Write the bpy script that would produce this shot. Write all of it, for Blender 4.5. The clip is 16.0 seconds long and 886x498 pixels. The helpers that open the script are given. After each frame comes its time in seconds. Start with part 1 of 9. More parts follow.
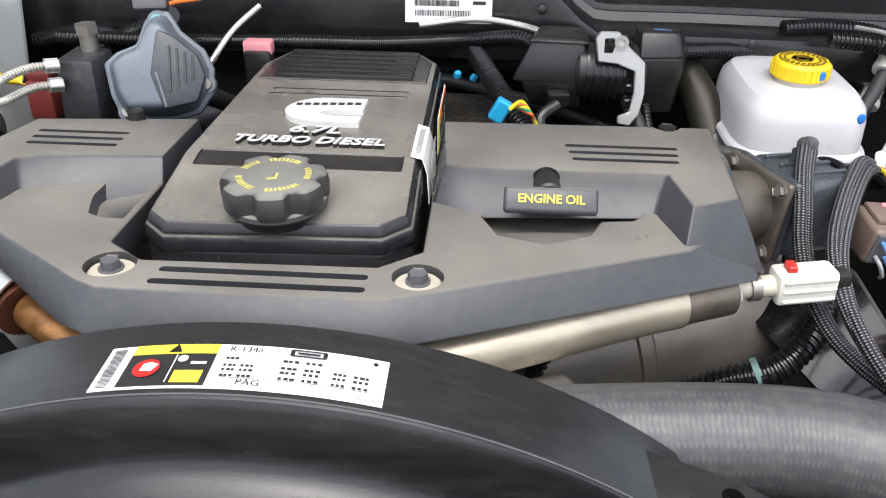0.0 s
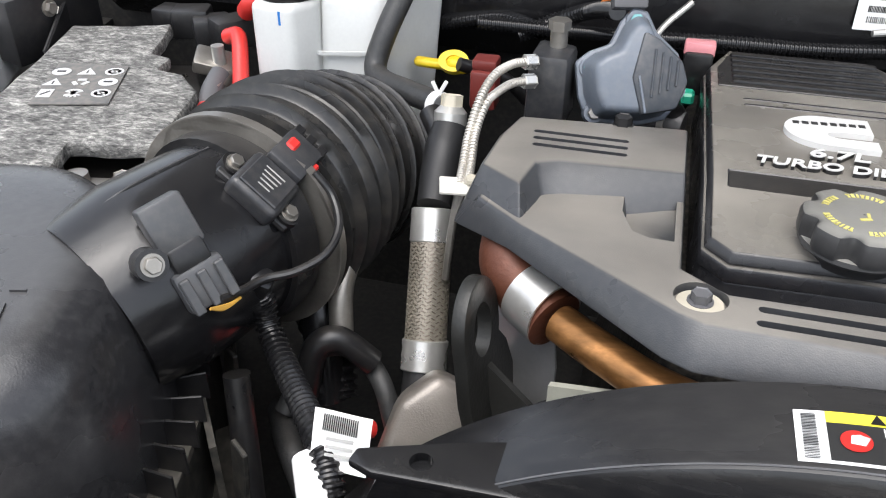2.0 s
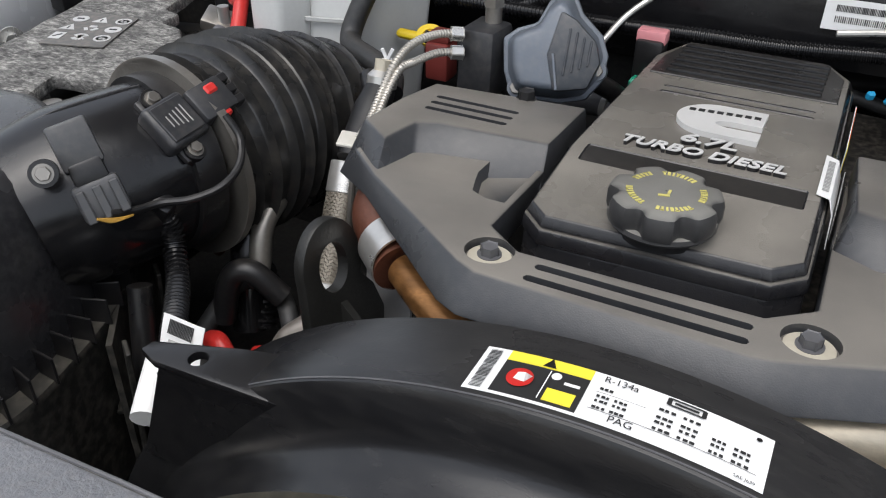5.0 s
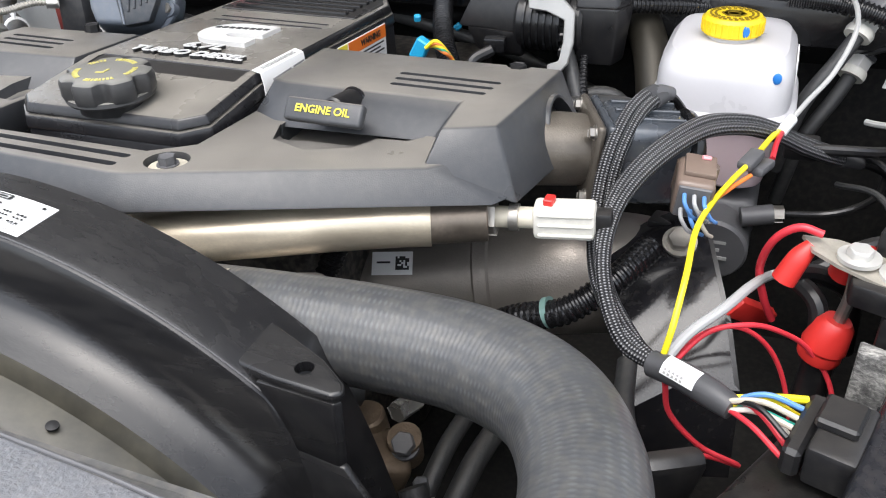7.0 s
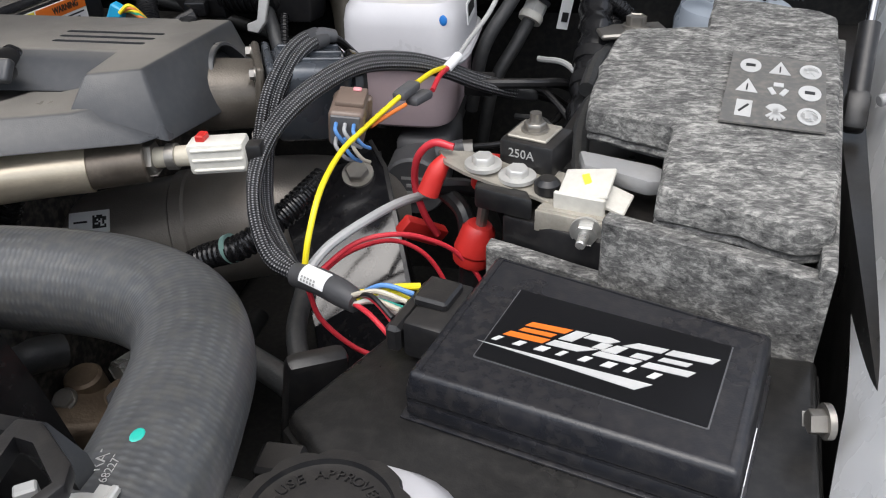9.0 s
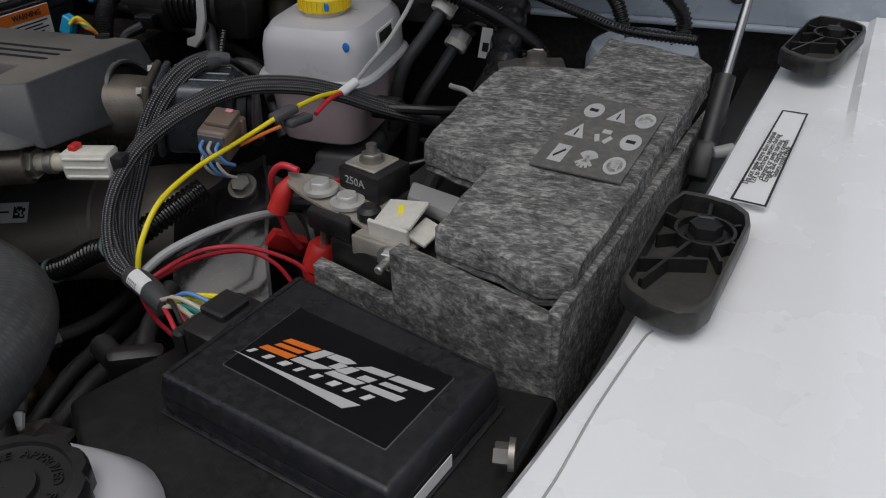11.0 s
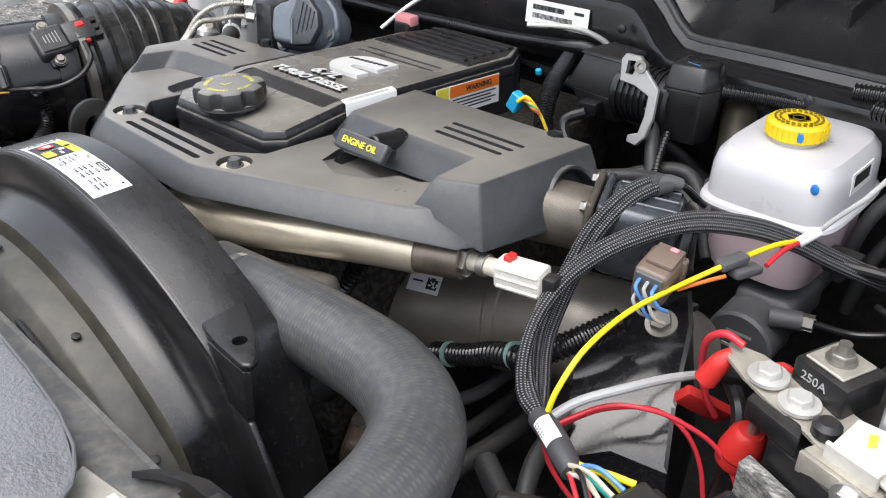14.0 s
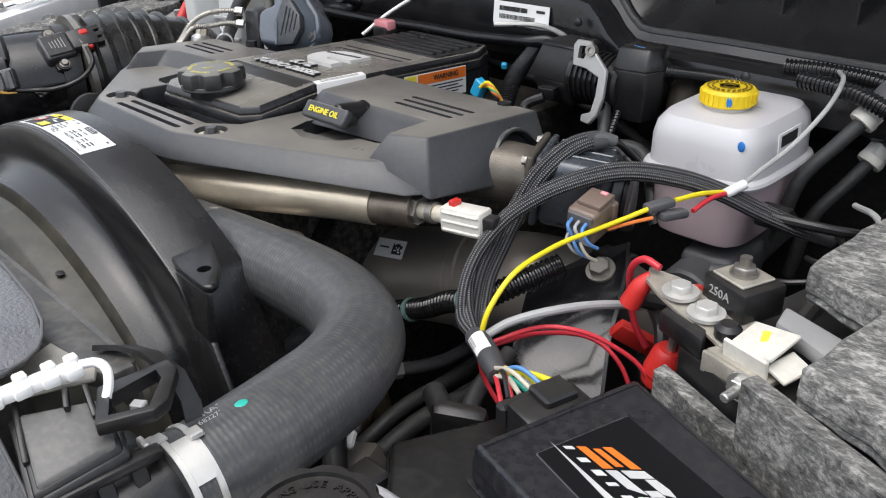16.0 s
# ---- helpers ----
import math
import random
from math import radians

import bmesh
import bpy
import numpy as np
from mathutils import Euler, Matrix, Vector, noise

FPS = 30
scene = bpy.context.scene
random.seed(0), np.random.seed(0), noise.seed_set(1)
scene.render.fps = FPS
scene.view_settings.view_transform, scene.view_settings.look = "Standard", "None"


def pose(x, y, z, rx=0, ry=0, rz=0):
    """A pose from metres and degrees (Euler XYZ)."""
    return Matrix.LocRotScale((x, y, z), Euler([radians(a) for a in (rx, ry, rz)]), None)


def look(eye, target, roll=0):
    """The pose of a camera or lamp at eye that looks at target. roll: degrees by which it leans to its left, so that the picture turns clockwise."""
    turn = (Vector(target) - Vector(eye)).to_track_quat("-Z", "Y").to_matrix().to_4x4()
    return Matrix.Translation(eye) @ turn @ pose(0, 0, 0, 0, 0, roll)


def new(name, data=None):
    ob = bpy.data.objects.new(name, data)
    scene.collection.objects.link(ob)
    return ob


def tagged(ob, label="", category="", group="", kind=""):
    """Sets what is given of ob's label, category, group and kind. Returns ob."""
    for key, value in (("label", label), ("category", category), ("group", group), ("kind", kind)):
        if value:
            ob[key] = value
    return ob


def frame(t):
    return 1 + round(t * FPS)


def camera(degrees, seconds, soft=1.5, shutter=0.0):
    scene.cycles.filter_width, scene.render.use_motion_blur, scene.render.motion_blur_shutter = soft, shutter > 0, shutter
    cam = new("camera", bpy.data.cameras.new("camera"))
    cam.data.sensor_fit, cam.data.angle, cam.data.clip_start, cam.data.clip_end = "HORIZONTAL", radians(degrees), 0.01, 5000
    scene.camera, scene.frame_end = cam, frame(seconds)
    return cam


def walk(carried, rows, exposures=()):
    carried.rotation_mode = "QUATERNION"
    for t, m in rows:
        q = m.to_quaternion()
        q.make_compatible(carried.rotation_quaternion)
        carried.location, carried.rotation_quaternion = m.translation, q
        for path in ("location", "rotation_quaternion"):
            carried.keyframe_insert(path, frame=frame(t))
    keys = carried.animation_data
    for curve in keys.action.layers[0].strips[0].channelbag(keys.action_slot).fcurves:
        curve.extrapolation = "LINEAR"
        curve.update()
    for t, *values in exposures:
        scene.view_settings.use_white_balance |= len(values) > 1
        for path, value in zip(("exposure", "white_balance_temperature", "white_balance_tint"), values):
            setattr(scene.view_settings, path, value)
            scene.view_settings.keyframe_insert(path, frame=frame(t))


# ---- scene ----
# The plan below is drawn in plan units; UNIT turns them into metres about HUB.
UNIT, HUB = 0.82, Vector((0.0, 0.5, 1.25))


def real(p):
    return HUB + UNIT * (Vector(p) - HUB)


SCALE = Matrix.Translation(HUB) @ Matrix.Scale(UNIT, 4) @ Matrix.Translation(-HUB)
cam = camera(56.2, 16.0, 1.1)
PATH = [
    (0, (0.036, 0.004, 1.576), (-0.052, 1.715, 0.545), 0.9),
    (0.5, (-0.067, 0.021, 1.564), (-0.197, 1.711, 0.502), 0.7),
    (1, (-0.143, 0.025, 1.568), (-0.364, 1.686, 0.478), 0.7),
    (1.5, (-0.211, 0.015, 1.587), (-0.542, 1.644, 0.475), 0.4),
    (2, (-0.274, 0.008, 1.594), (-0.714, 1.62, 0.494), 0.4),
    (2.5, (-0.35, 0.012, 1.603), (-0.899, 1.591, 0.504), 0.4),
    (3, (-0.411, 0.016, 1.578), (-1.086, 1.542, 0.476), 0.2),
    (3.2, (-0.414, 0.016, 1.576), (-1.123, 1.525, 0.472), 0.1),
    (5.3, (0.069, 0.037, 1.594), (-0.686, 1.516, 0.48), 0.3),
    (5.5, (0.132, 0.04, 1.591), (-0.619, 1.52, 0.475), 0.2),
    (6, (0.26, 0.033, 1.578), (-0.479, 1.53, 0.477), 0.3),
    (6.5, (0.366, 0.028, 1.568), (-0.384, 1.54, 0.495), -1.8),
    (7, (0.429, 0.01, 1.545), (-0.223, 1.579, 0.49), -2.1),
    (7.5, (0.481, -0.006, 1.537), (-0.054, 1.609, 0.485), -1.8),
    (8, (0.515, -0.02, 1.54), (0.1, 1.62, 0.473), -1.2),
    (8.5, (0.555, -0.017, 1.535), (0.203, 1.637, 0.468), -1.3),
    (9, (0.604, -0.012, 1.514), (0.283, 1.647, 0.444), -1.6),
    (9.5, (0.657, -0.028, 1.592), (0.33, 1.636, 0.532), -1.5),
    (9.7, (0.682, -0.042, 1.607), (0.35, 1.62, 0.545), -1.5),
    (11.8, (0.871, 0.053, 1.534), (0.144, 1.574, 0.458), -0.3),
    (12, (0.861, 0.063, 1.544), (0.077, 1.554, 0.466), -0.2),
    (12.5, (0.786, 0.092, 1.55), (-0.138, 1.503, 0.474), -0.3),
    (13, (0.719, 0.112, 1.566), (-0.317, 1.441, 0.49), -0.3),
    (13.5, (0.688, 0.101, 1.591), (-0.423, 1.36, 0.504), -0.6),
    (14, (0.691, 0.075, 1.616), (-0.508, 1.311, 0.599), -0.6),
    (14.5, (0.723, 0.056, 1.622), (-0.531, 1.262, 0.636), -0.7),
    (15, (0.775, 0.017, 1.592), (-0.525, 1.216, 0.659), -0.6),
    (15.5, (0.813, -0.012, 1.544), (-0.496, 1.19, 0.627), -0.8),
    (16, (0.817, 0.039, 1.558), (-0.455, 1.291, 0.654), -1.7),
]
EXPOSURES = [(0, 1.46), (1.5, 1.5), (2.0, 1.46), (2.6, 0.86), (3.0, 0.42), (5.3, 0.88), (6.0, 1.35), (8.0, 1.62), (8.5, 1.66), (9.0, 0.95), (9.5, -0.1), (12.0, -0.45), (12.5, 0.35), (13.0, 1.36), (13.5, 1.46), (14.2, 1.22), (15.0, 0.9), (15.5, 0.76), (16, 0.92)]
walk(cam, [(t, look(real(eye), real(target), roll)) for t, eye, target, roll in PATH], EXPOSURES)

# ---- light ----
world = bpy.data.worlds.new("sky")
scene.world = world
world.use_nodes = True
wn = world.node_tree
sky = wn.nodes.new("ShaderNodeTexSky")
sky.sky_type, sky.sun_disc = "NISHITA", False
sky.sun_elevation, sky.sun_rotation = radians(72), radians(180)
sky.dust_density, sky.air_density = 3.0, 1.0
cloud = wn.nodes.new("ShaderNodeHueSaturation")
cloud.inputs["Saturation"].default_value = 0.4
wn.links.new(sky.outputs[0], cloud.inputs["Color"])
wn.links.new(cloud.outputs[0], wn.nodes["Background"].inputs[0])
wn.nodes["Background"].inputs[1].default_value = 0.15
sun = new("sun", bpy.data.lights.new("sun", "SUN"))
sun.data.energy, sun.data.angle, sun.data.color = 1.0, radians(70), (0.985, 0.975, 0.97)
sun.matrix_world = look((0.0, -1.0, 4.0), (0, 0.3, 0))


# ---- materials ----
def mat(name, color, rough=0.5, metal=0.0, var=0.15, fine=300, coarse=18, bump=0.1, dust=0.0, dust_sheen_color=(0.32, 0.28, 0.23), spec=0.5, coat=0.0, rvar=0.10, stretch=(1, 1, 1), dust_sheen=0.0):
    """A worn surface: two scales of colour change, uneven gloss, fine relief and, where asked, patchy dust and paler
    level faces.
    """
    m = bpy.data.materials.new(name)
    m.use_nodes = True
    t = m.node_tree
    n, l = t.nodes, t.links
    b = n["Principled BSDF"]
    tc = n.new("ShaderNodeTexCoord")
    mp = n.new("ShaderNodeMapping")
    mp.inputs["Scale"].default_value = stretch
    l.new(tc.outputs["Object"], mp.inputs[0])

    def noise_tex(scale, detail):
        x = n.new("ShaderNodeTexNoise")
        x.inputs["Scale"].default_value, x.inputs["Detail"].default_value = scale, detail
        l.new(mp.outputs[0], x.inputs["Vector"])
        return x.outputs["Fac"]

    a, f = noise_tex(coarse, 4), noise_tex(fine, 3)

    def ranged(fac, lo, hi, f0=0.3, f1=0.7):
        r = n.new("ShaderNodeMapRange")
        l.new(fac, r.inputs[0])
        for k, v in zip((1, 2, 3, 4), (f0, f1, lo, hi)):
            r.inputs[k].default_value = v
        return r.outputs[0]

    def mix(fac, c1, c2, kind="MIX"):
        x = n.new("ShaderNodeMix")
        x.data_type, x.blend_type = "RGBA", kind
        for sock, v in ((x.inputs[0], fac), (x.inputs[6], c1), (x.inputs[7], c2)):
            if isinstance(v, bpy.types.NodeSocket):
                l.new(v, sock)
            elif isinstance(v, (int, float)):
                sock.default_value = v
            else:
                sock.default_value = (*v, 1)
        return x.outputs[2]

    lo, hi = [c * (1 - var) for c in color], [min(1, c * (1 + var)) for c in color]
    col = mix(ranged(a, 0, 1), lo, hi)
    col = mix(ranged(f, 0, 0.5 * min(1, var * 3)), col, [c * 0.75 for c in color])
    if dust:
        d = ranged(noise_tex(coarse * 9, 8), 0, dust, 0.42, 0.85)
        col = mix(d, col, dust_sheen_color)
    if dust_sheen:
        # level faces paled by dust and by sky sheen put into the colour
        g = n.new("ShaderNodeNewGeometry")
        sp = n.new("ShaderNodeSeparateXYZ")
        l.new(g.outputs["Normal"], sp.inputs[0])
        upward = n.new("ShaderNodeMath")
        upward.operation = "MULTIPLY"
        l.new(ranged(sp.outputs["Z"], 0, dust_sheen, 0.86, 0.985), upward.inputs[0])
        l.new(ranged(noise_tex(coarse * 0.8, 6), 0.55, 1.0), upward.inputs[1])
        col = mix(upward.outputs[0], col, dust_sheen_color)
    l.new(col, b.inputs["Base Color"])
    l.new(ranged(a, max(0.03, rough - rvar), min(1, rough + rvar)), b.inputs["Roughness"])
    b.inputs["Metallic"].default_value = metal
    b.inputs["Specular IOR Level"].default_value = spec
    b.inputs["Coat Weight"].default_value = coat
    if bump:
        bp = n.new("ShaderNodeBump")
        bp.inputs["Strength"].default_value, bp.inputs["Distance"].default_value = bump, 0.001
        l.new(f, bp.inputs["Height"])
        l.new(bp.outputs[0], b.inputs["Normal"])
    return m


# Both covers' pale tops hold real dust plus sheen painted as colour.
COVER = mat("cover_plastic", (0.040, 0.042, 0.046), 0.36, dust=0.06, bump=0.15, fine=1100, dust_sheen=0.66, dust_sheen_color=(0.285, 0.262, 0.228))
VALVE = mat("valve_cover_plastic", (0.016, 0.016, 0.018), 0.28, dust=0.04, bump=0.15, fine=1100, dust_sheen=0.78, dust_sheen_color=(0.275, 0.255, 0.222))
RIBBED = mat("ribbed_black_plastic", (0.009, 0.009, 0.010), 0.32, dust=0.03, bump=0.15, fine=1100, dust_sheen=0.05)
BLACK = mat("black_plastic", (0.010, 0.010, 0.011), 0.36, dust=0.04, fine=900, dust_sheen=0.05)
GLOSS = mat("glossy_black_plastic", (0.008, 0.008, 0.009), 0.22, dust=0.04, dust_sheen_color=(0.2, 0.19, 0.17), dust_sheen=0.03)
RUBBER = mat("black_rubber", (0.028, 0.029, 0.030), 0.5, fine=420, bump=0.3, dust=0.06, dust_sheen=0.06)
DARK = mat("dark_metal", (0.02, 0.02, 0.021), 0.5, metal=0.3)
BAY = mat("bay_grime", (0.008, 0.008, 0.008), 0.7, dust=0.08)
GREY = mat("grey_plastic", (0.13, 0.15, 0.18), 0.36, dust=0.12)
GREYCON = mat("grey_connector", (0.10, 0.10, 0.105), 0.45)
CHROME = mat("bright_steel", (0.60, 0.59, 0.56), 0.30, metal=0.75, fine=200)
STEEL = mat("dull_steel", (0.34, 0.32, 0.29), 0.40, metal=0.8, fine=300, var=0.25)
ALU = mat("cast_aluminium", (0.25, 0.225, 0.20), 0.42, metal=0.45, fine=700, bump=0.3, var=0.2)
GOLD = mat("heat_tinted_steel", (0.70, 0.61, 0.47), 0.38, metal=0.72, fine=200, coarse=9, var=0.25, stretch=(1, 4, 4))
RUST = mat("rusty_steel", (0.115, 0.040, 0.022), 0.5, metal=0.3, var=0.5, coarse=30, bump=0.4)
AMBER = mat("blued_orange_pipe", (0.36, 0.17, 0.06), 0.36, metal=0.7, var=0.6, coarse=45, stretch=(0.5, 2, 2))
WHITE = mat("white_paint", (0.91, 0.915, 0.92), 0.25, coat=0.6, var=0.02, bump=0.0)
LABEL = mat("white_label", (0.80, 0.80, 0.79), 0.4, var=0.03, bump=0.0)
INK = mat("black_ink", (0.02, 0.02, 0.02), 0.5, var=0.1, bump=0.0)
YELLOW = mat("yellow_plastic", (0.80, 0.58, 0.02), 0.4, var=0.08)
YINK = mat("yellow_ink", (0.80, 0.68, 0.05), 0.5, var=0.05, bump=0)
RED = mat("red_plastic", (0.55, 0.03, 0.025), 0.35, var=0.1)
REDWIRE = mat("red_wire", (0.58, 0.035, 0.05), 0.35, var=0.05, bump=0)
YWIRE = mat("yellow_wire", (0.85, 0.70, 0.02), 0.35, var=0.05, bump=0)
GWIRE = mat("grey_wire", (0.36, 0.36, 0.36), 0.45, var=0.05, bump=0)
BWIRE = mat("blue_wire", (0.10, 0.25, 0.55), 0.4, var=0.1, bump=0)
OWIRE = mat("orange_wire", (0.75, 0.20, 0.04), 0.4, var=0.1, bump=0)
BLUEPLUG = mat("blue_plug", (0.02, 0.35, 0.62), 0.4, var=0.1)
ORANGE = mat("orange_ink", (0.75, 0.17, 0.02), 0.45, var=0.05, bump=0)
PINK = mat("pink_plastic", (0.70, 0.28, 0.30), 0.4)
TEAL = mat("teal_mark", (0.02, 0.45, 0.36), 0.5, bump=0)
BLUEMARK = mat("blue_mark", (0.02, 0.18, 0.55), 0.4, bump=0)
MILKY = mat("milky_plastic", (0.55, 0.54, 0.555), 0.35, var=0.04, bump=0.05)
FLUID = mat("milky_plastic_with_fluid", (0.62, 0.49, 0.51), 0.35, var=0.06, bump=0.05)
TAN = mat("dusty_tan_metal", (0.52, 0.48, 0.39), 0.5, metal=0.15)
BROWN = mat("brown_plastic", (0.17, 0.125, 0.10), 0.4)
MAROON = mat("maroon_plastic", (0.16, 0.03, 0.025), 0.4)
IVORY = mat("ivory_plastic", (0.62, 0.60, 0.54), 0.45, dust=0.2)
GREYMARK = mat("grey_print", (0.35, 0.35, 0.34), 0.5, bump=0)
SILVER = mat("silver_lettering", (0.68, 0.675, 0.66), 0.40, metal=0.15, var=0.05, bump=0.05)
SHROUD = mat("shroud_plastic", (0.011, 0.011, 0.012), 0.25, dust=0.05, rvar=0.05, var=0.25, coarse=9, fine=420, bump=0.06, dust_sheen_color=(0.24, 0.23, 0.21), dust_sheen=0.05, stretch=(0.5, 2.0, 2.0))
ZINC = mat("zinc_plate", (0.60, 0.59, 0.56), 0.40, metal=0.4, var=0.12, fine=200)
BURNT = mat("heat_browned_steel", (0.22, 0.185, 0.15), 0.42, metal=0.8, var=0.4, coarse=30)
TERM = mat("dusty_terminal_metal", (0.44, 0.41, 0.35), 0.42, metal=0.45, var=0.2, coarse=60, dust=0.4)
GRIPGREY = mat("pale_grey_plastic", (0.30, 0.30, 0.30), 0.5, dust=0.15)
RING_DUST = mat("dusty_shroud_plastic", (0.036, 0.034, 0.027), 0.42, var=0.45, coarse=7, fine=260, bump=0.08, dust=0.20, dust_sheen_color=(0.24, 0.22, 0.16), dust_sheen=0.10)
GREEN = mat("green_clip", (0.02, 0.35, 0.22), 0.4)


def felt_material():
    """Matted fibres in streaks, pale over dark, with patches that are greyer."""
    m = mat("grey_felt", (0.20, 0.20, 0.19), 0.95, var=0.4, fine=260, coarse=60, bump=0.0, spec=0.1)
    n, l = m.node_tree.nodes, m.node_tree.links
    b = n["Principled BSDF"]
    tc = n.new("ShaderNodeTexCoord")

    def fibres(stretch, scale, detail, rough, turn, warp):
        mp = n.new("ShaderNodeMapping")
        mp.inputs["Scale"].default_value = stretch
        mp.inputs["Rotation"].default_value = (0, 0, turn)
        x = n.new("ShaderNodeTexNoise")
        x.inputs["Scale"].default_value, x.inputs["Detail"].default_value, x.inputs["Roughness"].default_value = scale, detail, rough
        x.inputs["Distortion"].default_value = warp
        l.new(tc.outputs["Object"], mp.inputs[0])
        l.new(mp.outputs[0], x.inputs["Vector"])
        return x.outputs["Fac"]

    def blend(fac, p, q):
        x = n.new("ShaderNodeMix")
        x.inputs[0].default_value = fac
        l.new(p, x.inputs[2])
        l.new(q, x.inputs[3])
        return x.outputs[0]
    streaks = fibres((0.62, 1.15, 1.15), 175, 8, 0.74, 0.25, 0.5)
    hairs = fibres((0.30, 1.0, 1.0), 480, 4, 0.65, -0.5, 0.8)
    patches = fibres((0.7, 1, 1), 55, 4, 0.6, 0.2, 0.3)
    tone = blend(0.24, blend(0.30, streaks, hairs), patches)
    r = n.new("ShaderNodeValToRGB")
    r.color_ramp.elements[0].position, r.color_ramp.elements[0].color = 0.370, (0.026, 0.026, 0.0265, 1)
    r.color_ramp.elements[1].position, r.color_ramp.elements[1].color = 0.640, (0.50, 0.49, 0.455, 1)
    mid = r.color_ramp.elements.new(0.50)
    mid.color = (0.150, 0.148, 0.142, 1)
    l.new(tone, r.inputs[0])
    l.new(r.outputs[0], b.inputs["Base Color"])
    bp = n.new("ShaderNodeBump")
    bp.inputs["Strength"].default_value, bp.inputs["Distance"].default_value = 0.9, 0.0016
    l.new(tone, bp.inputs["Height"])
    l.new(bp.outputs[0], b.inputs["Normal"])
    return m


FELT = felt_material()


# ---- mesh helpers ----
def woven(name, dark, pale, around, along, turn, rough, bump, share=0.5, low=-0.6, crossed=True, worn_to=1.0, dust=0.06):
    """Crossed threads that follow a tube's own length and girth."""
    m = mat(name, dark, rough, var=0.15, fine=700, bump=0.0, dust=dust, dust_sheen_color=(0.24, 0.22, 0.17))
    n, l = m.node_tree.nodes, m.node_tree.links
    b = n["Principled BSDF"]
    base = b.inputs["Base Color"].links[0].from_socket
    tc = n.new("ShaderNodeTexCoord")
    waves = []
    for sgn in (1, -1):
        mp = n.new("ShaderNodeMapping")
        mp.inputs["Scale"].default_value = (around, along, 1)
        l.new(tc.outputs["UV"], mp.inputs[0])
        sp = n.new("ShaderNodeSeparateXYZ")
        l.new(mp.outputs[0], sp.inputs[0])
        a = n.new("ShaderNodeMath")
        a.operation = "MULTIPLY_ADD"
        l.new(sp.outputs["X"], a.inputs[0])
        a.inputs[1].default_value = sgn * turn
        l.new(sp.outputs["Y"], a.inputs[2])
        w = n.new("ShaderNodeMath")
        w.operation = "SINE"
        l.new(a.outputs[0], w.inputs[0])
        waves.append(w.outputs[0])
    p = n.new("ShaderNodeMath")
    p.operation = "MULTIPLY"
    l.new(waves[0], p.inputs[0])
    if crossed:
        l.new(waves[1], p.inputs[1])
    else:
        p.inputs[1].default_value = 1.0
    r = n.new("ShaderNodeMapRange")
    l.new(p.outputs[0], r.inputs[0])
    for k, v in zip((1, 2, 3, 4), (low, 0.9, 0.0, share)):
        r.inputs[k].default_value = v
    worn = n.new("ShaderNodeTexNoise")
    worn.inputs["Scale"].default_value, worn.inputs["Detail"].default_value = 45, 4
    l.new(tc.outputs["Object"], worn.inputs["Vector"])
    fade = n.new("ShaderNodeMapRange")
    l.new(worn.outputs["Fac"], fade.inputs[0])
    for k, v in zip((1, 2, 3, 4), (0.38, 0.62, worn_to, 1.0)):
        fade.inputs[k].default_value = v
    shown = n.new("ShaderNodeMath")
    shown.operation = "MULTIPLY"
    l.new(r.outputs[0], shown.inputs[0])
    l.new(fade.outputs[0], shown.inputs[1])
    x = n.new("ShaderNodeMix")
    x.data_type = "RGBA"
    l.new(shown.outputs[0], x.inputs[0])
    l.new(base, x.inputs[6])
    x.inputs[7].default_value = (*pale, 1)
    l.new(x.outputs[2], b.inputs["Base Color"])
    bp = n.new("ShaderNodeBump")
    bp.inputs["Strength"].default_value, bp.inputs["Distance"].default_value = bump, 0.0008
    l.new(p.outputs[0], bp.inputs["Height"])
    l.new(bp.outputs[0], b.inputs["Normal"])
    return m


HOSE = woven("woven_hose_rubber", (0.058, 0.060, 0.063), (0.16, 0.165, 0.17), 2 * math.pi, 760, 13, 0.40, 0.10, 0.34, 0.10, True, 0.0, 0.22)


def merged(*bms):
    out = bmesh.new()
    for b in bms:
        me = bpy.data.meshes.new("t")
        b.to_mesh(me)
        out.from_mesh(me)
        bpy.data.meshes.remove(me)
        b.free()
    return out


def moved(bm, m):
    bm.transform(m)
    return bm


def bevelled(bm, w, seg=2, limit=30):
    if w > 0:
        es = [e for e in bm.edges if len(e.link_faces) == 2 and e.calc_face_angle(0) > radians(limit)]
        bmesh.ops.bevel(bm, geom=es, offset=w, segments=seg, affect="EDGES", clamp_overlap=True, profile=0.5)
    return bm


def loft(top, bottom, z1, z0, bev=0.0, seg=2):
    """A solid between two outlines with the same number of corners; z1 and z0 may be lists of heights."""
    k = len(top)
    z1 = z1 if isinstance(z1, (list, tuple)) else [z1] * k
    z0 = z0 if isinstance(z0, (list, tuple)) else [z0] * k
    bm = bmesh.new()
    a = [bm.verts.new((x, y, z)) for (x, y), z in zip(top, z1)]
    b = [bm.verts.new((x, y, z)) for (x, y), z in zip(bottom, z0)]
    bm.faces.new(a)
    bm.faces.new(list(reversed(b)))
    for i in range(k):
        j = (i + 1) % k
        bm.faces.new((a[j], a[i], b[i], b[j]))
    bmesh.ops.recalc_face_normals(bm, faces=bm.faces)
    return bevelled(bm, bev, seg)


def prism(outline, z0, z1, bev=0.0, seg=2):
    return loft(outline, outline, z1, z0, bev, seg)


def box(x0, x1, y0, y1, z0, z1, bev=0.0, seg=2):
    return prism([(x0, y0), (x1, y0), (x1, y1), (x0, y1)], z0, z1, bev, seg)


